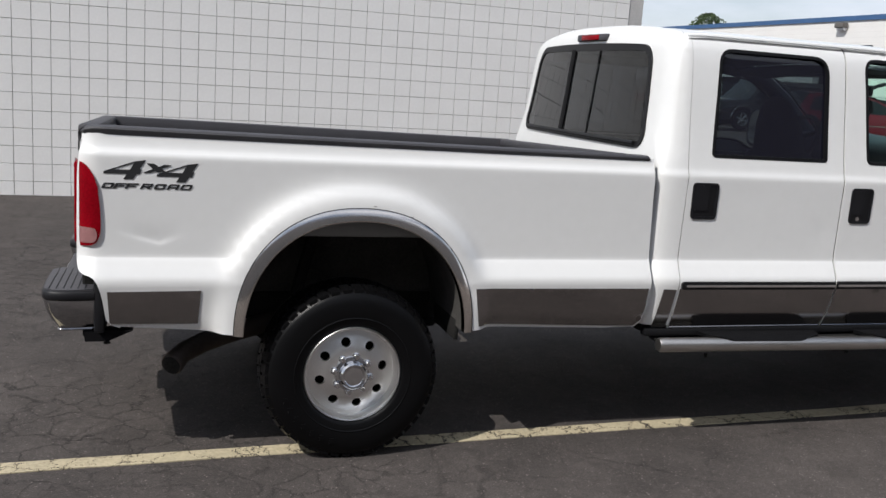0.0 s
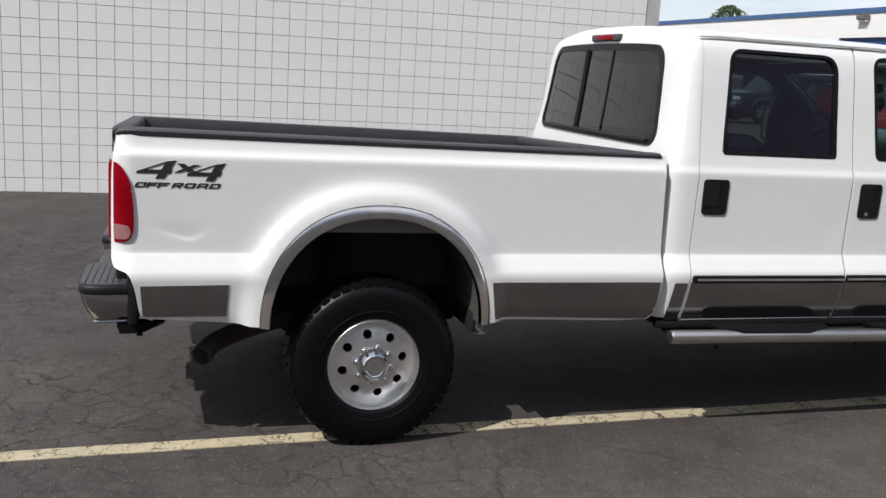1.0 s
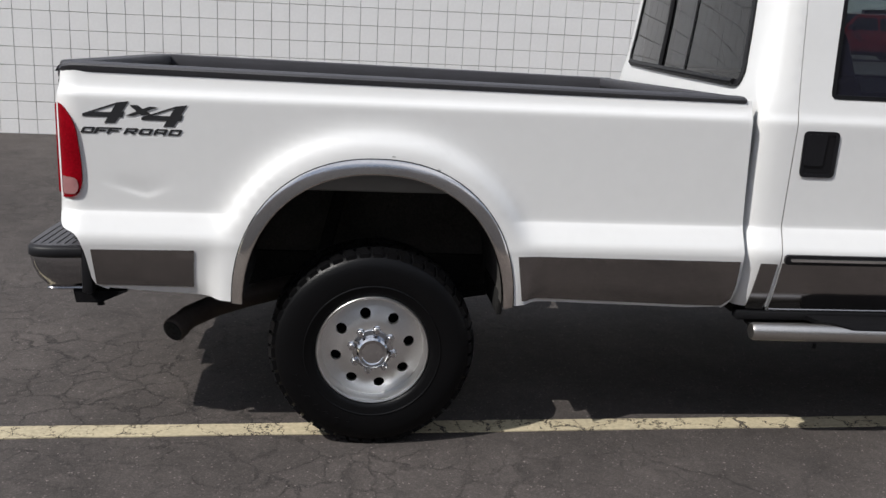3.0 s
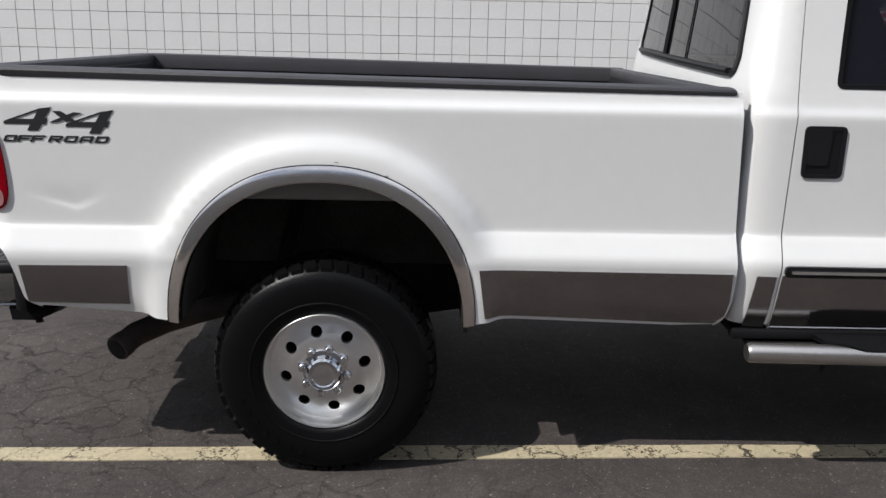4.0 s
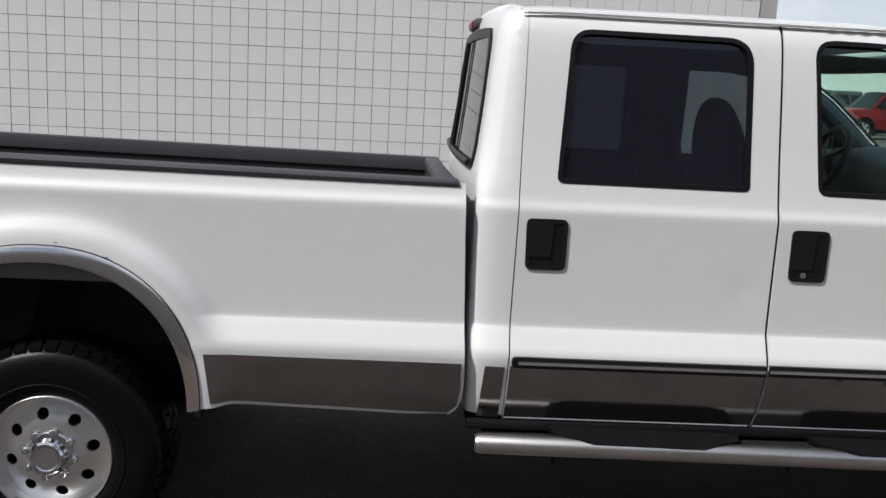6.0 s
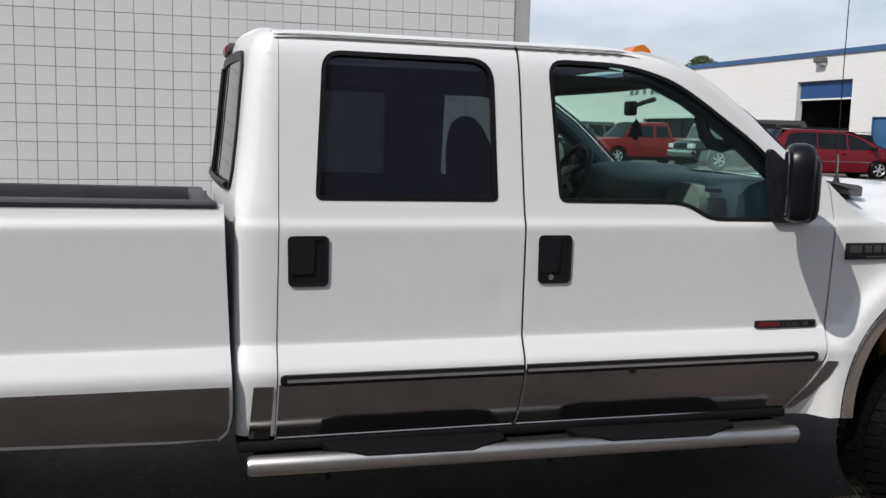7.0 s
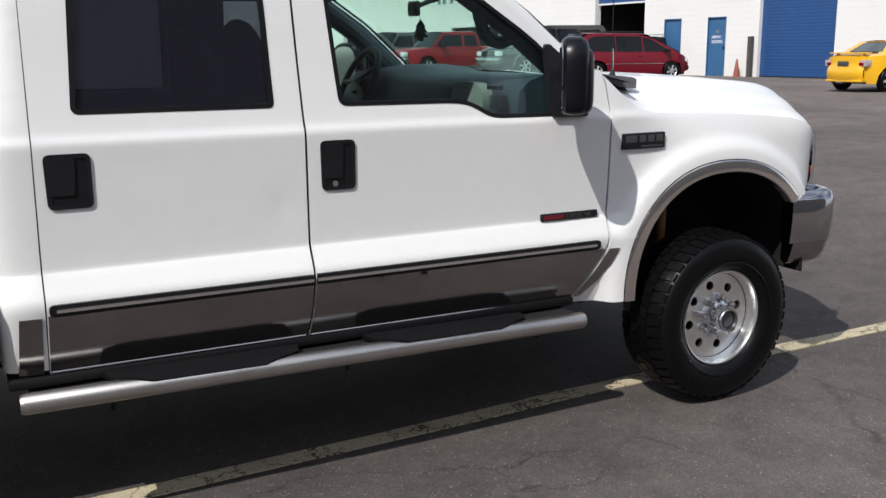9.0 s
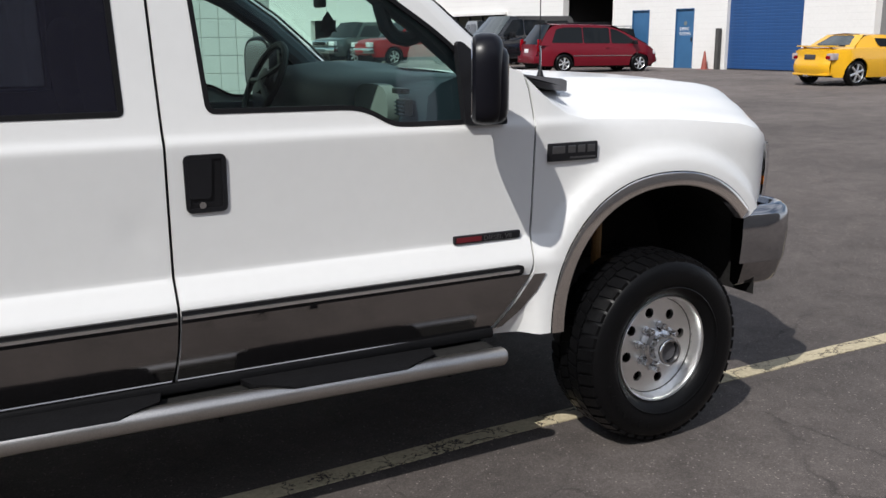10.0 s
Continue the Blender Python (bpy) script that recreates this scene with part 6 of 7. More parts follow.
bmesh.ops.delete(bm, geom=[f for f in bm.faces if f.calc_area() < 1e-9], context="FACES")
r = bmesh.ops.extrude_face_region(bm, geom=list(bm.faces)[:1])
bmesh.ops.translate(bm, verts=[g for g in r["geom"] if isinstance(g, bmesh.types.BMVert)], vec=(0.003, -0.002, 0))
tube(bm, [(3.46, 1.0, 1.78), (3.455, 1.0, 1.81)], 0.001, 4)
part("air_freshener", bm, M_SATIN, mir, "black tree-shaped hanging air freshener")
bm = bmesh.new()
tube(bm, [(3.325, 0.19, 1.83), (3.338, 0.195, 1.77), (3.36, 0.20, 1.71), (3.395, 0.20, 1.676), (3.44, 0.20, 1.665), (3.49, 0.195, 1.682), (3.53, 0.185, 1.72)], 0.027, 10)
part("grab_handle", bm, M_DASH, truck, "grey grab handle on the pillar")


# ---------------------------------------------------------------- wheels
def build_wheel(parent, cx, cy, cz, side, front):
    """cy: the plane of the rim's outer flange; side: -1 kerb side, 1 far side."""
    R, RIM = 0.398, 0.226 if front else 0.222
    fat = 0.020 if front else 0.0
    flip = Matrix.Translation((cx, cy, cz)) @ Matrix.Diagonal((1, -side, 1, 1))
    bm = bmesh.new()
    prof = [(RIM - 0.006, 0.015), (RIM + 0.004, 0.0), (RIM + 0.02, -0.008 - fat * 0.5), (0.29, -0.016 - fat), (0.325, -0.016 - fat), (0.36, -0.006 - fat), (0.378, 0.012 - fat), (0.386, 0.03), (0.388, 0.06), (0.388, 0.19), (0.386, 0.22), (0.36, 0.255), (0.30, 0.265), (RIM, 0.245)]
    wide = lambda y: y if y < 0.06 else 0.06 + (y - 0.06) * (1.04 if front else 1.22)
    tall = lambda r: r + (0.0 if front else 0.010) * max(r - 0.30, 0.0) / 0.098
    lathe(bm, [(tall(r), wide(y)) for r, y in prof], 72, flip)
    tyre = part(parent, bm, M_TYRE, truck, "black all-terrain tyre on a polished rim", smooth=50)
    # tread blocks in staggered rows, with shoulder lugs
    bm = bmesh.new()
    n = 46
    for k in range(n):
        for row, (y0, y1, r0, r1, skew) in enumerate(((0.004 - fat, 0.052, R - 0.014, R, 0.25), (0.060, 0.108, R, R, -0.3), (0.114, 0.162, R, R, 0.3), (0.170, 0.236, R, R - 0.014, -0.25))):
            a0 = 2 * math.pi * (k + 0.5 * (row % 2)) / n
            w = 2 * math.pi / n * (0.74 if row in (0, 3) else 0.8)
            vs = []
            for dr in (-0.018, 0.0):
                for yy, rad, sk in ((y0, r0, -skew), (y1, r1, skew)):
                    for a in (a0, a0 + w):
                        aa = a + sk * w * 0.5
                        q = tall(rad) + dr
                        vs.append(bm.verts.new(flip @ Vector((q * math.cos(aa), wide(yy), q * math.sin(aa)))))
            for q in ((4, 5, 7, 6), (0, 4, 6, 2), (1, 3, 7, 5), (0, 1, 5, 4), (2, 6, 7, 3)):
                bm.faces.new([vs[i] for i in q])
    tagged(part("tread", bm, M_TYRE, tyre, smooth=0), kind="stuff")
    bm = bmesh.new()
    lathe(bm, [(0.262, -0.0140 - fat), (0.266, -0.0165 - fat), (0.270, -0.0145 - fat)], 64, flip)
    for k in range(7):
        a = radians(200 + k * 9)
        p = flip @ Vector((0.318 * math.cos(a), -0.0175 - fat, 0.318 * math.sin(a)))
        box(bm, (p.x - 0.009, p.y - 0.001, p.z - 0.013), (p.x + 0.009, p.y + 0.002, p.z + 0.013))
    part("sidewall_relief", bm, M_TYRE, tyre, smooth=0)
    # rim: lip, barrel, dished disc with eight round holes
    bm = bmesh.new()
    lathe(bm, [(RIM - 0.002, 0.02), (RIM + 0.001, 0.004), (RIM - 0.004, -0.002), (RIM - 0.011, 0.001), (RIM - 0.015, 0.010), (RIM - 0.018, 0.03), (RIM - 0.022, 0.055)], 64, flip)
    rim = part("rim", bm, M_ALLOY, tyre, "polished alloy wheel rim", smooth=40)
    depth = (lambda r: 0.050 - 0.028 * smooth01((0.20 - r) / 0.10)) if not front else (lambda r: 0.058 - 0.004 * smooth01((0.20 - r) / 0.12))
    hr, hc = 0.0215, 0.146
    a_off = radians(12)
    outline = [(0.2015 * math.cos(2 * math.pi * k / 64), 0.2015 * math.sin(2 * math.pi * k / 64)) for k in range(64)]
    holes = [[(hc * math.cos(a) + hr * math.cos(2 * math.pi * k / 16), hc * math.sin(a) + hr * math.sin(2 * math.pi * k / 16)) for k in range(16)] for a in (a_off + i * math.pi / 4 for i in range(8))]
    pts = [p for r in (0.06, 0.085, 0.105, 0.118, 0.172, 0.185, 0.194) for p in [(r * math.cos(2 * math.pi * k / 40), r * math.sin(2 * math.pi * k / 40)) for k in range(40)]]
    loops = [outline] + holes
    P, E = [], []
    for lp in loops:
        s = len(P)
        P += lp
        E += [(s + i, s + (i + 1) % len(lp)) for i in range(len(lp))]
    P += pts
    vs, _, fs, *_ = delaunay_2d_cdt([Vector(p) for p in P], E, [], 0, 1e-6)
    bm = bmesh.new()
    bv = [bm.verts.new(flip @ Vector((v[0], depth(math.hypot(v[0], v[1])), v[1]))) for v in vs]
    for f in fs:
        c = (sum(vs[i][0] for i in f) / 3, sum(vs[i][1] for i in f) / 3)
        if not any(math.hypot(c[0] - hc * math.cos(a_off + i * math.pi / 4), c[1] - hc * math.sin(a_off + i * math.pi / 4)) < hr * 0.985 for i in range(8)):
            bm.faces.new([bv[i] for i in f])
    for v in [v for v in bv if not v.link_faces]:
        bm.verts.remove(v)
    rimE = [e for e in bm.edges if e.is_boundary]
    r = bmesh.ops.extrude_edge_only(bm, edges=rimE)
    bmesh.ops.translate(bm, verts=[g for g in r["geom"] if isinstance(g, bmesh.types.BMVert)], vec=(0, -side * 0.018, 0))
    disc = part("wheel_disc", bm, M_ALLOY, tyre, smooth=35)
    bm = bmesh.new()
    lathe(bm, [(0.205, 0.09), (0.19, 0.10), (0.0, 0.10)], 40, flip)
    lathe(bm, [(0.205, 0.05), (0.205, 0.24)], 40, flip)
    part("brake_backing", bm, M_DARK, tyre)
    # hub, cap and lug nuts
    bm = bmesh.new()
    d0 = depth(0.05)
    if front:
        lathe(bm, [(0.078, d0), (0.074, d0 - 0.03), (0.060, d0 - 0.038), (0.058, d0 - 0.095), (0.054, d0 - 0.101), (0.046, d0 - 0.101), (0.043, d0 - 0.078), (0.0, d0 - 0.076)], 32, flip)
    else:
        lathe(bm, [(0.082, d0), (0.080, d0 - 0.012), (0.064, d0 - 0.018), (0.062, d0 - 0.048), (0.055, d0 - 0.056), (0.046, d0 - 0.054), (0.042, d0 - 0.050), (0.0, d0 - 0.050)], 32, flip)
    hub = part("hub_cap", bm, M_CHROME, tyre, "chrome centre cap", smooth=35)
    if front:
        bm = bmesh.new()
        lathe(bm, [(0.041, d0 - 0.079), (0.036, d0 - 0.086), (0.0, d0 - 0.082)], 24, flip)
        part("hub_dial", bm, M_GREYTRIM, tyre)
    hb = 0.090 if front else 0.083
    for i in range(8):
        a = a_off + math.pi / 8 + i * math.pi / 4
        bm = bmesh.new()
        c = flip @ Matrix.Translation((hb * math.cos(a), d0, hb * math.sin(a)))
        ln = 0.045 if front else 0.028
        lathe(bm, [(0.017, 0.0), (0.017, -0.006), (0.0135, -0.008), (0.0135, -ln), (0.010, -ln - 0.006), (0.0, -ln - 0.007)], 8, c)
        part("lug_nut", bm, M_CHROME, tyre, smooth=40)


for name, cx, cy, front in (("rear_wheel", 0.0, 0.020, False), ("front_wheel", 4.446, -0.113, True)):
    for side in (-1, 1):
        build_wheel(name, cx, cy if side < 0 else WIDE - cy, 0.401 if not front else 0.421, side, front)


# ---------------------------------------------------------------- parked cars in the yard
def parked_car(name, at, turn, label, paint, L, W, top, glass_out, roof_w, wheels, wr, zb=0.26, windows=(), rim="spoke", lamps=None, scale=1.0, extras=(), fore=None, aft=None, tail=0.20, bend=(0.22, 0.16), rim_share=0.63):
    """A car that points along its own +x. top: rows of (x, z) from tail to nose; glass_out: side outline of the cabin above it."""
    car = thing(name, (at[0], at[1], ground_z(*at) if len(at) < 3 else at[2]), label, "car" if "pickup" not in name else "pickup truck", turn=turn)
    car.scale = (scale,) * 3
    ztop = curve_through(top)

    def half(x, z):
        e = tail * smooth01((0.55 - x) / 0.55) ** 2 + 0.24 * smooth01((x - (L - 0.75)) / 0.75) ** 2
        return W / 2 * (1 - e) - 0.05 * ((z - 0.62) / 0.4) ** 2

    outline = [(0.04, zb + 0.10), (0.12, zb)]
    for cx in wheels:
        outline += [(cx - (wr + 0.07) * math.cos(math.pi * k / 14), max(zb, wr * 0.98 + (wr + 0.07) * math.sin(math.pi * k / 14)) if 0 < k < 14 else zb) for k in range(15)]
    outline += [(L - 0.15, zb), (L - 0.03, zb + 0.12)]
    outline += [(x, ztop(x)) for x in reversed(steps(0.0, L, L / 26))]
    body = None
    for s in (-1, 1):
        bm = sheet(bmesh.new(), outline, [], lambda x, z, s=s: Vector((x, s * half(x, z), z)), steps(0.05, L - 0.05, 0.14), steps(zb, 1.3, 0.09), 0.03, (0, -s, 0), 0.06)
        part("body_side", bm, paint, car, local=True)
    bm = bmesh.new()
    grid_mesh(bm, lambda u, v: Vector((L * u, half(L * u, ztop(L * u)) * (2 * v - 1), ztop(L * u) + 0.045 * (1 - (2 * v - 1) ** 4))), 40, 14)
    part("upper_deck", bm, paint, car, local=True, smooth=50)
    for x, s, nm in ((0.0, -1, "rear_end"), (L, 1, "front_end")):
        bm = bmesh.new()
        zt = ztop(x)
        grid_mesh(bm, lambda u, v: Vector((x + s * (0.10 * (1 - (2 * v - 1) ** 4) + 0.05 * math.sin(math.pi * min(1, u * 1.6))), half(x, 0.6) * (2 * v - 1), zb + 0.08 + (zt - zb - 0.08 + 0.045 * (1 - (2 * v - 1) ** 4)) * u)), 10, 14)
        part(nm, bm, paint, car, local=True, smooth=60)
    bm = bmesh.new()
    box(bm, (0.15, -W / 2 + 0.22, 0.20), (L - 0.15, W / 2 - 0.22, 0.62))
    part("underbody", bm, M_DARK, car, local=True, smooth=0)
    # cabin
    (fx, fz), (rfx, rfz), (rrx, rrz), (bx, bz) = glass_out

    def cab(x, z, out=0.0):
        t = min(max((z - min(fz, bz)) / (rfz - min(fz, bz)), 0), 1)
        return (W / 2 - 0.05) * (1 - t) + roof_w / 2 * t - 0.04 * t * (1 - t) + out

    side = rounded([(bx, bz - 0.04), (fx, fz - 0.04), (rfx, rfz), (rrx, rrz)], [0.02, 0.02, *bend], 6)
    for s in (-1, 1):
        bm = sheet(bmesh.new(), side, [], lambda x, z, s=s: Vector((x, s * cab(x, z), z)), steps(bx, fx, 0.2), steps(bz, rfz, 0.12), 0.02, (0, -s, 0), 0.07)
        part("cabin_side", bm, paint, car, local=True, smooth=45)
        for w in windows:
            bm = sheet(bmesh.new(), rounded(w, 0.06), [], lambda x, z, s=s: Vector((x, s * cab(x, z, 0.008), z)), [], [], 0.01, (0, -s, 0), 0.06)
            part("side_window", bm, M_CARGLASS, car, local=True)
    def across(a, b, mat, nm, lift=0.0, shrink=0.0):
        bm = bmesh.new()
        grid_mesh(bm, lambda u, v: Vector((a[0] + (b[0] - a[0]) * u + (0.10 if a[0] > b[0] else -0.06) * (1 - (2 * v - 1) ** 2) * (1 if nm != "roof" else 0), (cab(0, a[1] + (b[1] - a[1]) * u) - shrink) * (2 * v - 1), a[1] + (b[1] - a[1]) * u + lift + (0.05 * (1 - (2 * v - 1) ** 2) if nm == "roof" else 0.0))), 8, 12)
        part(nm, bm, mat, car, local=True, smooth=50)
    across((rfx - 0.02, rfz - 0.01), (rrx + 0.02, rrz - 0.01), paint, "roof")
    across((fx, fz), (rfx, rfz), fore or M_CARGLASS, "windscreen", 0.004)
    across((bx, bz), (rrx, rrz), paint if aft else M_CARGLASS, "rear_window", 0.004)
    if aft:
        cut = lambda k: (bx + (rrx - bx) * k, bz + (rrz - bz) * k)
        across(cut(0.10), cut(0.95), M_SATIN, "screen_surround", 0.010, 0.12)
        across(cut(0.20), cut(0.86), aft, "rear_screen", 0.018, 0.17)
    for cx in wheels:
        for s in (-1, 1):
            m = Matrix.Translation((cx, s * (W / 2 - 0.03), wr)) @ Matrix.Diagonal((1, -s, 1, 1))
            bm = bmesh.new()
            lathe(bm, [(wr * (rim_share - 0.01), 0.0), (wr * (rim_share + 0.07), -0.012), (wr * 0.9, -0.01), (wr, 0.03), (wr, 0.17), (wr * 0.9, 0.2), (wr * 0.6, 0.19)], 36, m)
            w = part("wheel", bm, M_TYRE, car, local=True, smooth=50)
            bm = bmesh.new()
            lathe(bm, [(wr * rim_share, 0.0), (wr * (rim_share - 0.05), 0.015), (wr * (rim_share - 0.07), 0.05)], 32, m)
            for k in range(6):
                a = k * math.pi / 3 + 0.3
                tube(bm, [m @ Vector((0.04 * math.cos(a), 0.015, 0.04 * math.sin(a))), m @ Vector((wr * (rim_share - 0.03) * math.cos(a), 0.02, wr * (rim_share - 0.03) * math.sin(a)))], 0.03, 6)
            lathe(bm, [(0, 0.0), (0.06, 0.004), (0.07, 0.03)], 16, m)
            ob = part("rim", bm, M_ALLOY, w, local=True)
            bm = bmesh.new()
            lathe(bm, [(wr * (rim_share - 0.07), 0.05), (0.0, 0.055)], 24, m)
            part("brake_disc", bm, M_DARK, w, local=True)
    for nm, lo, hi, mat, both_sides in extras:
        for s in ((-1, 1) if both_sides else (1,)):
            bm = bmesh.new()
            ys = sorted((lo[1] * s, hi[1] * s))
            box(bm, (lo[0], ys[0], lo[2]), (hi[0], ys[1], hi[2]), min(0.02, 0.3 * min(abs(h - l) for h, l in zip(hi, lo))))
            part(nm, bm, mat, car, local=True)
    return car


parked_car("minivan", (19.47, 23.2, 0.57), -12.0, "dark red minivan parked nose to the wall", M_VANRED, 4.76, 1.95,
           [(0, 0.98), (0.3, 1.02), (3.6, 1.04), (4.05, 1.02), (4.4, 0.95), (4.64, 0.83), (4.76, 0.70)], [(4.35, 1.00), (3.02, 1.68), (0.52, 1.72), (0.04, 1.02)], 1.42, (0.98, 4.0), 0.345, scale=0.9, bend=(0.75, 0.42),
           windows=([(0.50, 1.08), (1.72, 1.06), (1.72, 1.62), (1.0, 1.615), (0.72, 1.55)], [(1.755, 1.06), (2.80, 1.05), (2.80, 1.60), (1.755, 1.62)], [(2.86, 1.05), (3.98, 1.02), (3.45, 1.36), (3.12, 1.52), (2.86, 1.575)]),
           extras=(("tail_lamp", (-0.02, 0.78, 0.78), (0.10, 0.90, 1.20), M_REDLENS, True), ("rear_plate", (-0.13, -0.17, 0.72), (-0.10, 0.17, 0.86), M_SIGNWHITE, False), ("rear_bumper", (-0.14, -0.8, 0.36), (0.12, 0.8, 0.60), M_VANRED, False), ("side_moulding", (1.3, 0.955, 0.60), (3.7, 0.985, 0.63), M_STEEL, True), ("headlamp", (4.50, 0.55, 0.66), (4.73, 0.78, 0.80), M_CLEAR, True), ("roof_rail", (0.8, 0.60, 1.74), (2.9, 0.64, 1.79), M_SATIN, True), ("door_mirror", (3.65, 0.98, 1.02), (3.80, 1.15, 1.16), M_SATIN, True), ("door_handle", (2.6, 0.955, 0.88), (2.75, 0.99, 0.92), M_VANRED, True)))
suv = parked_car("sport_utility", (23.78, 27.03), 180.0, "black sport utility vehicle parked nose outwards", M_SUVBLACK, 4.9, 1.95,
           [(0, 1.08), (0.3, 1.12), (3.4, 1.13), (4.1, 1.10), (4.75, 1.02), (4.9, 0.90)], [(3.75, 1.12), (3.05, 1.86), (0.35, 1.88), (0.08, 1.12)], 1.5, (0.95, 3.95), 0.39, zb=0.36, fore=M_PALEGLASS,
           windows=([(0.45, 1.18), (1.5, 1.18), (1.5, 1.70), (0.55, 1.72)], [(1.57, 1.18), (2.5, 1.18), (2.5, 1.74), (1.57, 1.73)], [(2.57, 1.18), (3.5, 1.18), (3.0, 1.72), (2.57, 1.74)]),
           extras=(("front_bumper", (4.85, -0.85, 0.5), (5.06, 0.85, 0.72), M_CHROME, False), ("headlamp", (4.84, 0.5, 0.78), (5.0, 0.82, 0.95), M_CLEAR, True), ("grille", (4.9, -0.42, 0.76), (5.02, 0.42, 0.96), M_SATIN, False), ("door_mirror", (3.1, 0.98, 1.10), (3.25, 1.18, 1.30), M_SATIN, True), ))
for side in (-1, 1):
    bm = bmesh.new()
    tube(bm, [(3.95 - 0.50 * math.cos(math.pi * k / 16), side * 0.955, 0.40 + 0.50 * math.sin(math.pi * k / 16)) for k in range(17)], 0.020, 6)
    part("arch_trim", bm, M_BRIGHT, suv, "bright wheel arch trim", local=True)
parked_car("wagon", (24.72, 24.66), 88.0, "dark brown wagon with a roof rack by the wall", M_WAGON, 3.9, 1.40,
           [(0, 1.0), (0.3, 1.03), (2.8, 1.03), (3.4, 0.98), (3.9, 0.80)], [(3.0, 1.02), (2.3, 1.58), (0.25, 1.60), (0.06, 1.02)], 1.15, (0.75, 3.1), 0.33, scale=0.87,
           windows=([(0.35, 1.07), (1.2, 1.07), (1.2, 1.48), (0.45, 1.48)], [(1.27, 1.07), (2.6, 1.07), (2.2, 1.46), (1.27, 1.48)]),
           extras=(("tail_lamp", (-0.06, 0.45, 0.70), (0.06, 0.60, 1.0), M_REDLENS, True), ("rack_rail", (0.3, 0.50, 1.70), (2.0, 0.53, 1.73), M_CHROME, True), ("rack_bar", (0.4, -0.50, 1.70), (0.43, 0.50, 1.73), M_CHROME, False), ("rack_foot", (0.35, 0.50, 1.56), (0.38, 0.53, 1.70), M_CHROME, True), ("rear_bumper", (-0.14, -0.62, 0.36), (0.08, 0.62, 0.55), M_SATIN, False)))
parked_car("red_pickup", (22.9, 33.0), 183.0, "bright red extended cab pickup in the yard", M_PICKRED, 5.2, 1.85,
           [(0, 1.10), (0.2, 1.12), (3.5, 1.12), (4.3, 1.08), (5.0, 1.0), (5.2, 0.86)], [(4.05, 1.10), (3.40, 1.74), (1.75, 1.76), (1.55, 1.12)], 1.4, (1.0, 4.2), 0.37, zb=0.36,
           windows=([(1.72, 1.16), (2.4, 1.16), (2.4, 1.62), (1.84, 1.63)], [(2.5, 1.16), (3.85, 1.16), (3.35, 1.63), (2.5, 1.64)]),
           extras=(("front_bumper", (5.1, -0.85, 0.5), (5.34, 0.85, 0.72), M_CHROME, False), ("headlamp", (5.1, 0.5, 0.76), (5.3, 0.82, 0.95), M_CLEAR, True), ("door_mirror", (3.5, 0.93, 1.12), (3.65, 1.12, 1.32), M_SATIN, True)))
for (x, y), turn, lab in (((24.5, 35.4), -105.0, "silver pickup with a chrome grille facing the yard"), ((22.0, 37.4), 200.0, "grey green pickup parked beyond the red one")):
    parked_car("silver_pickup", (x, y), turn, lab, M_SILVER, 5.2, 1.95,
               [(0, 1.10), (0.2, 1.12), (3.5, 1.14), (4.3, 1.12), (5.0, 1.05), (5.2, 0.92)], [(4.05, 1.12), (3.40, 1.80), (1.75, 1.82), (1.55, 1.12)], 1.45, (1.0, 4.2), 0.39, zb=0.38,
               windows=([(1.72, 1.18), (2.4, 1.18), (2.4, 1.66), (1.84, 1.67)], [(2.5, 1.18), (3.85, 1.18), (3.35, 1.67), (2.5, 1.68)]),
               extras=(("front_bumper", (5.1, -0.9, 0.5), (5.34, 0.9, 0.74), M_CHROME, False), ("headlamp", (5.1, 0.52, 0.82), (5.30, 0.86, 1.0), M_CLEAR, True), ("grille", (5.2, -0.46, 0.80), (5.36, 0.46, 1.02), M_CHROME, False), ("grille_mesh", (5.3, -0.40, 0.84), (5.375, 0.40, 0.98), M_SATIN, False)))
parked_car("coupe", (20.28, 12.50, 0.58), -3.5, "small yellow sports coupe with a rear spoiler", M_YELLOW, 3.9, 1.68,
           [(0, 0.84), (0.20, 0.89), (0.8, 0.92), (2.5, 0.89), (3.2, 0.81), (3.7, 0.67), (3.9, 0.57)], [(2.80, 0.88), (2.00, 1.23), (1.05, 1.24), (0.52, 0.91)], 1.16, (0.66, 3.03), 0.31, zb=0.20, scale=0.93, aft=M_PALEGLASS, tail=0.30, bend=(0.30, 0.30), rim_share=0.76,
           windows=([(1.42, 0.95), (2.5, 0.95), (2.0, 1.15), (1.36, 1.16)],),
           extras=(("tail_lamp", (-0.055, 0.40, 0.625), (0.22, 0.665, 0.795), M_TAILCLEAR, True), ("lamp_lens", (-0.065, 0.43, 0.645), (0.0, 0.60, 0.735), M_REDLENS, True), ("rear_plate", (-0.135, -0.17, 0.64), (-0.10, 0.17, 0.76), M_GREYTRIM, False), ("rear_valance", (-0.10, -0.56, 0.24), (0.1, 0.56, 0.30), M_YELLOW, False), ("spoiler", (0.02, -0.60, 0.945), (0.19, 0.60, 0.980), M_YELLOW, False), ("spoiler_leg", (0.08, 0.40, 0.86), (0.18, 0.44, 0.97), M_YELLOW, True), ("exhaust_tip", (-0.13, 0.12, 0.20), (0.1, 0.18, 0.26), M_CHROME, False), ("exhaust_tip", (-0.13, 0.02, 0.20), (0.1, 0.08, 0.26), M_CHROME, False), ("door_mirror", (2.2, 0.82, 0.90), (2.33, 0.96, 1.02), M_YELLOW, True)))

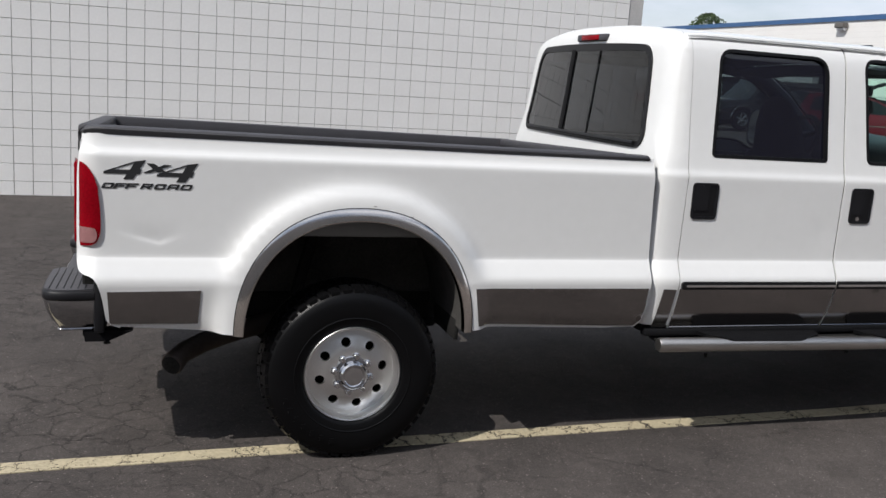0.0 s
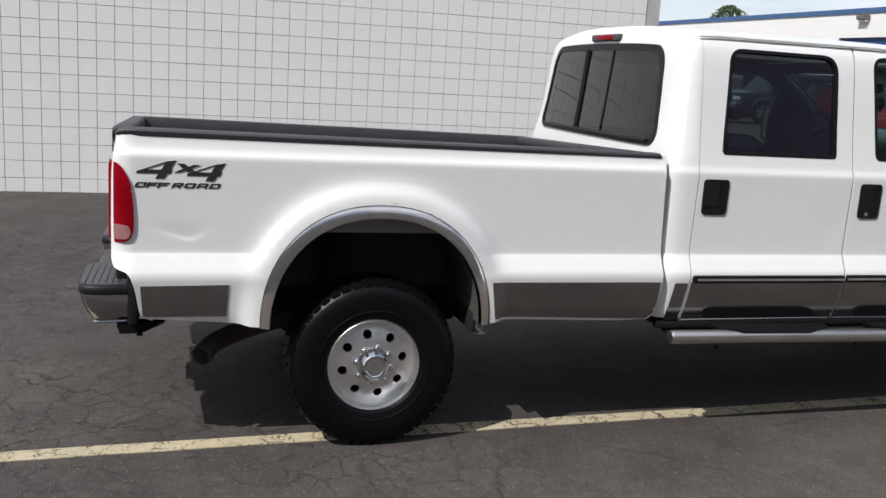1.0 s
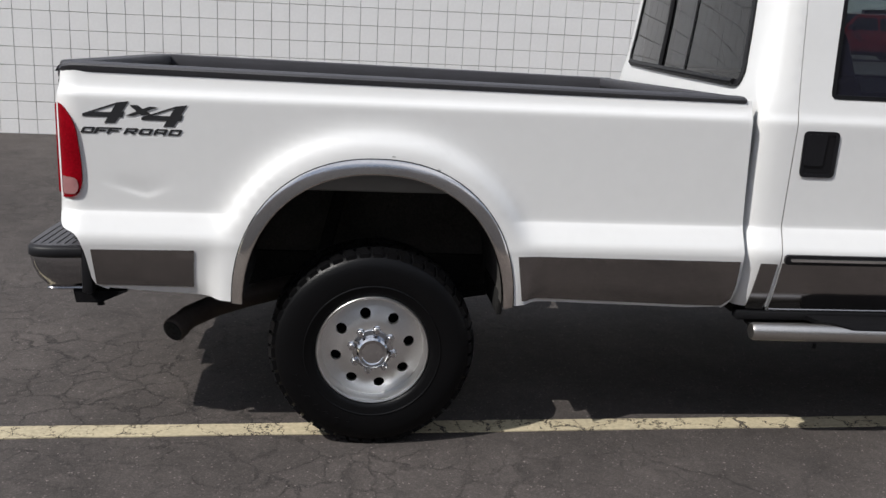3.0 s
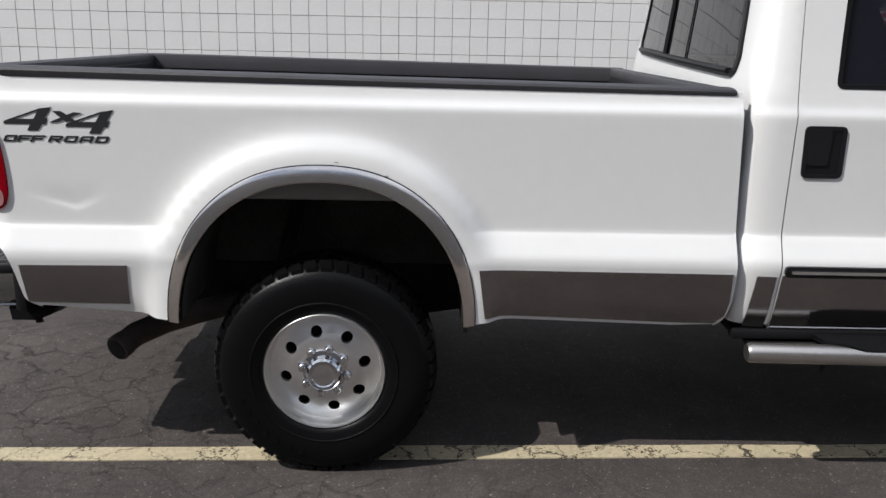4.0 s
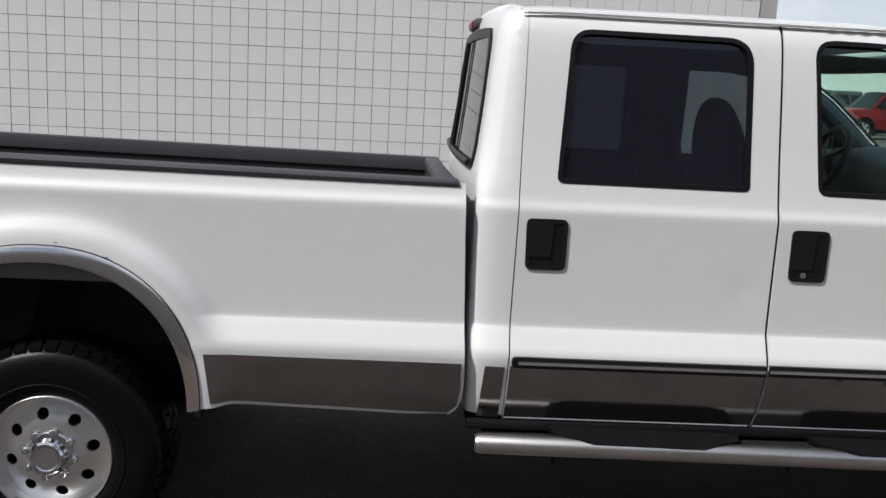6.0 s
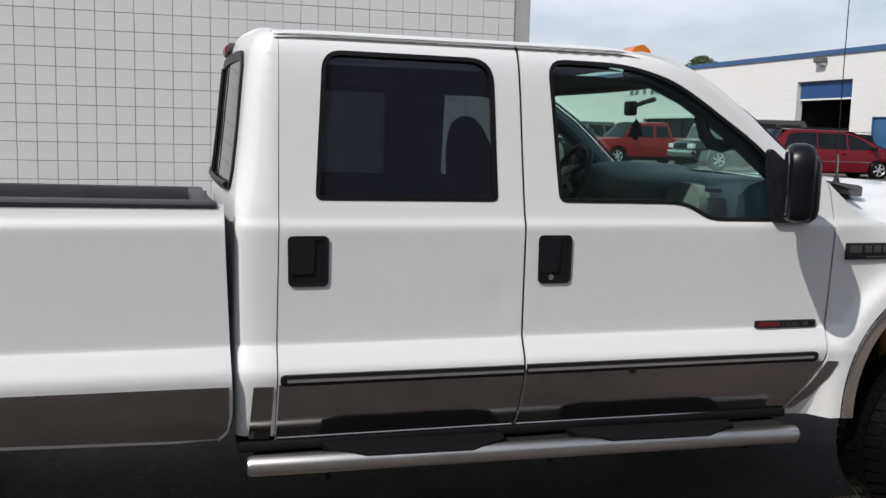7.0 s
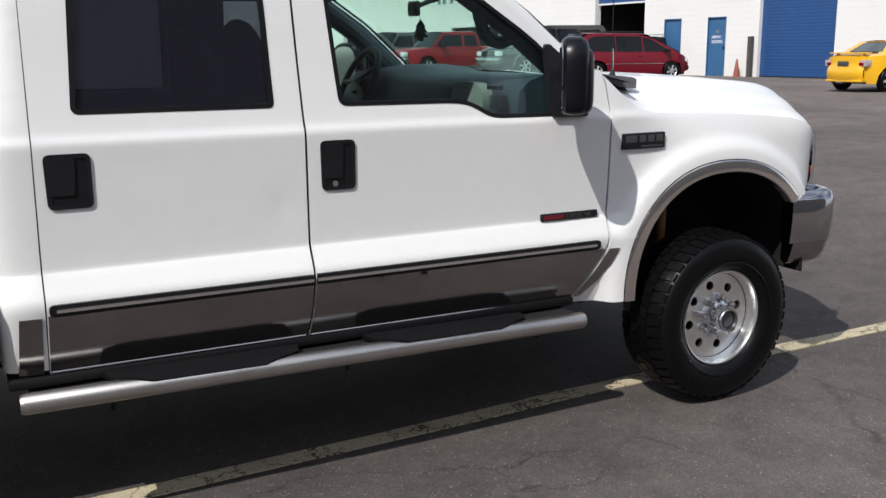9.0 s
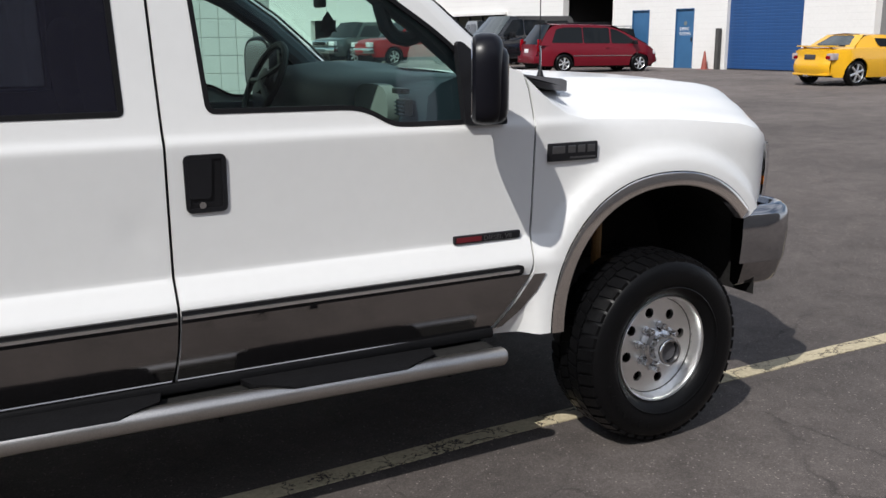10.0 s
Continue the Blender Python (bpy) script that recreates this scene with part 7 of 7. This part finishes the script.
# ---------------------------------------------------------------- tree beyond the far roof
tree = thing("tree", (42.95, 66.0, 0.0), "green leafy tree beyond the white workshop", "tree")
bm = bmesh.new()
tube(bm, [(42.95, 66, 0), (43.15, 66.1, 3), (42.95, 66.2, 6.2)], [0.3, 0.24, 0.16], 10)
for k in range(7):
    a = k * 0.9
    tube(bm, [(43.05, 66.1, 4.2 + 0.25 * k), (42.95 + 1.0 * math.cos(a), 66 + 1.0 * math.sin(a), 5.6 + 0.3 * k), (42.95 + 1.3 * math.cos(a), 66 + 1.3 * math.sin(a), 6.1 + 0.25 * k)], [0.11, 0.07, 0.03], 6)
part("trunk", bm, M_BARK, tree)
rnd = random.Random(7)
verts, faces = [], []
for k in range(3200):
    a, r = rnd.uniform(0, 2 * math.pi), math.sqrt(rnd.random())
    h = rnd.random()
    lob = 1 + 0.25 * math.sin(3 * a + 5 * h) + 0.15 * math.sin(7 * a)
    rad = 1.95 * lob * math.sin(math.pi * (0.15 + 0.8 * h)) * (0.45 + 0.55 * r)
    c = Vector((42.95 + rad * math.cos(a), 66 + rad * math.sin(a), 5.0 + 3.55 * h))
    t = Euler((rnd.uniform(0, 6), rnd.uniform(0, 6), rnd.uniform(0, 6))).to_matrix()
    s = rnd.uniform(0.08, 0.16)
    i = len(verts)
    verts += [tuple(c + t @ Vector(q) * s) for q in ((-1, 0, 0), (0, 0.5, 0.1), (1, 0, 0), (0, -0.5, 0.1))]
    faces.append((i, i + 1, i + 2, i + 3))
me = bpy.data.meshes.new("crown")
me.from_pydata(verts, [], faces)
me.materials.append(M_LEAF)
part("crown", me, None, tree, "dense uneven green crown")

# ---------------------------------------------------------------- blocks of the grey wall
def block_mesh(w):
    bm = bmesh.new()
    j, d = 0.0035, 0.010
    o = [(-w / 2 + j, -Q / 2 + j), (w / 2 - j, -Q / 2 + j), (w / 2 - j, Q / 2 - j), (-w / 2 + j, Q / 2 - j)]
    f = [bm.verts.new((x * 0.975, 0.0, z * 0.975)) for x, z in o]
    k = [bm.verts.new((x, 0.003, z)) for x, z in o]
    b = [bm.verts.new((x, d + 0.004, z)) for x, z in o]
    bm.faces.new(f)
    for a, c in ((f, k), (k, b)):
        for i in range(4):
            n = (i + 1) % 4
            bm.faces.new((a[i], a[n], c[n], c[i]))
    return bm


block = finish(block_mesh(Q), "block", M_BLOCK, 0)
verts, faces = [], []
count = 0
base = [tuple(v.co) for v in block.vertices]
polys = [tuple(p.vertices) for p in block.polygons]
ix1 = int((WALL_X - 0.02 - A0) / Q)
iz0, iz1 = -10, int((WALL_TOP - Z0) / Q)
rnd = random.Random(3)
for i in range(-56, ix1):
    for j in range(iz0, iz1):
        c = Vector((A0 + (i + 0.5) * Q, 0.0, Z0 + (j + 0.5) * Q))
        if c.z - Q / 2 > WALL_TOP:
            continue
        near = -3.3 < c.x < 1.9 and 1.28 < c.z < 3.6 and count < 300
        if near:
            ob = part("block", block, None, wall, local=True)
            ob.location = c + Vector((0, rnd.uniform(-0.0012, 0.0012), 0))
            count += 1
        else:
            s = len(verts)
            dy = rnd.uniform(-0.0012, 0.0012)
            verts += [(c.x + x, c.y + y + dy, c.z + z) for x, y, z in base]
            faces += [tuple(s + q for q in p) for p in polys]
me = bpy.data.meshes.new("blocks")
me.from_pydata(verts, [], faces)
me.materials.append(M_BLOCK)
tagged(part("blocks", me, None, wall, local=True), kind="stuff")
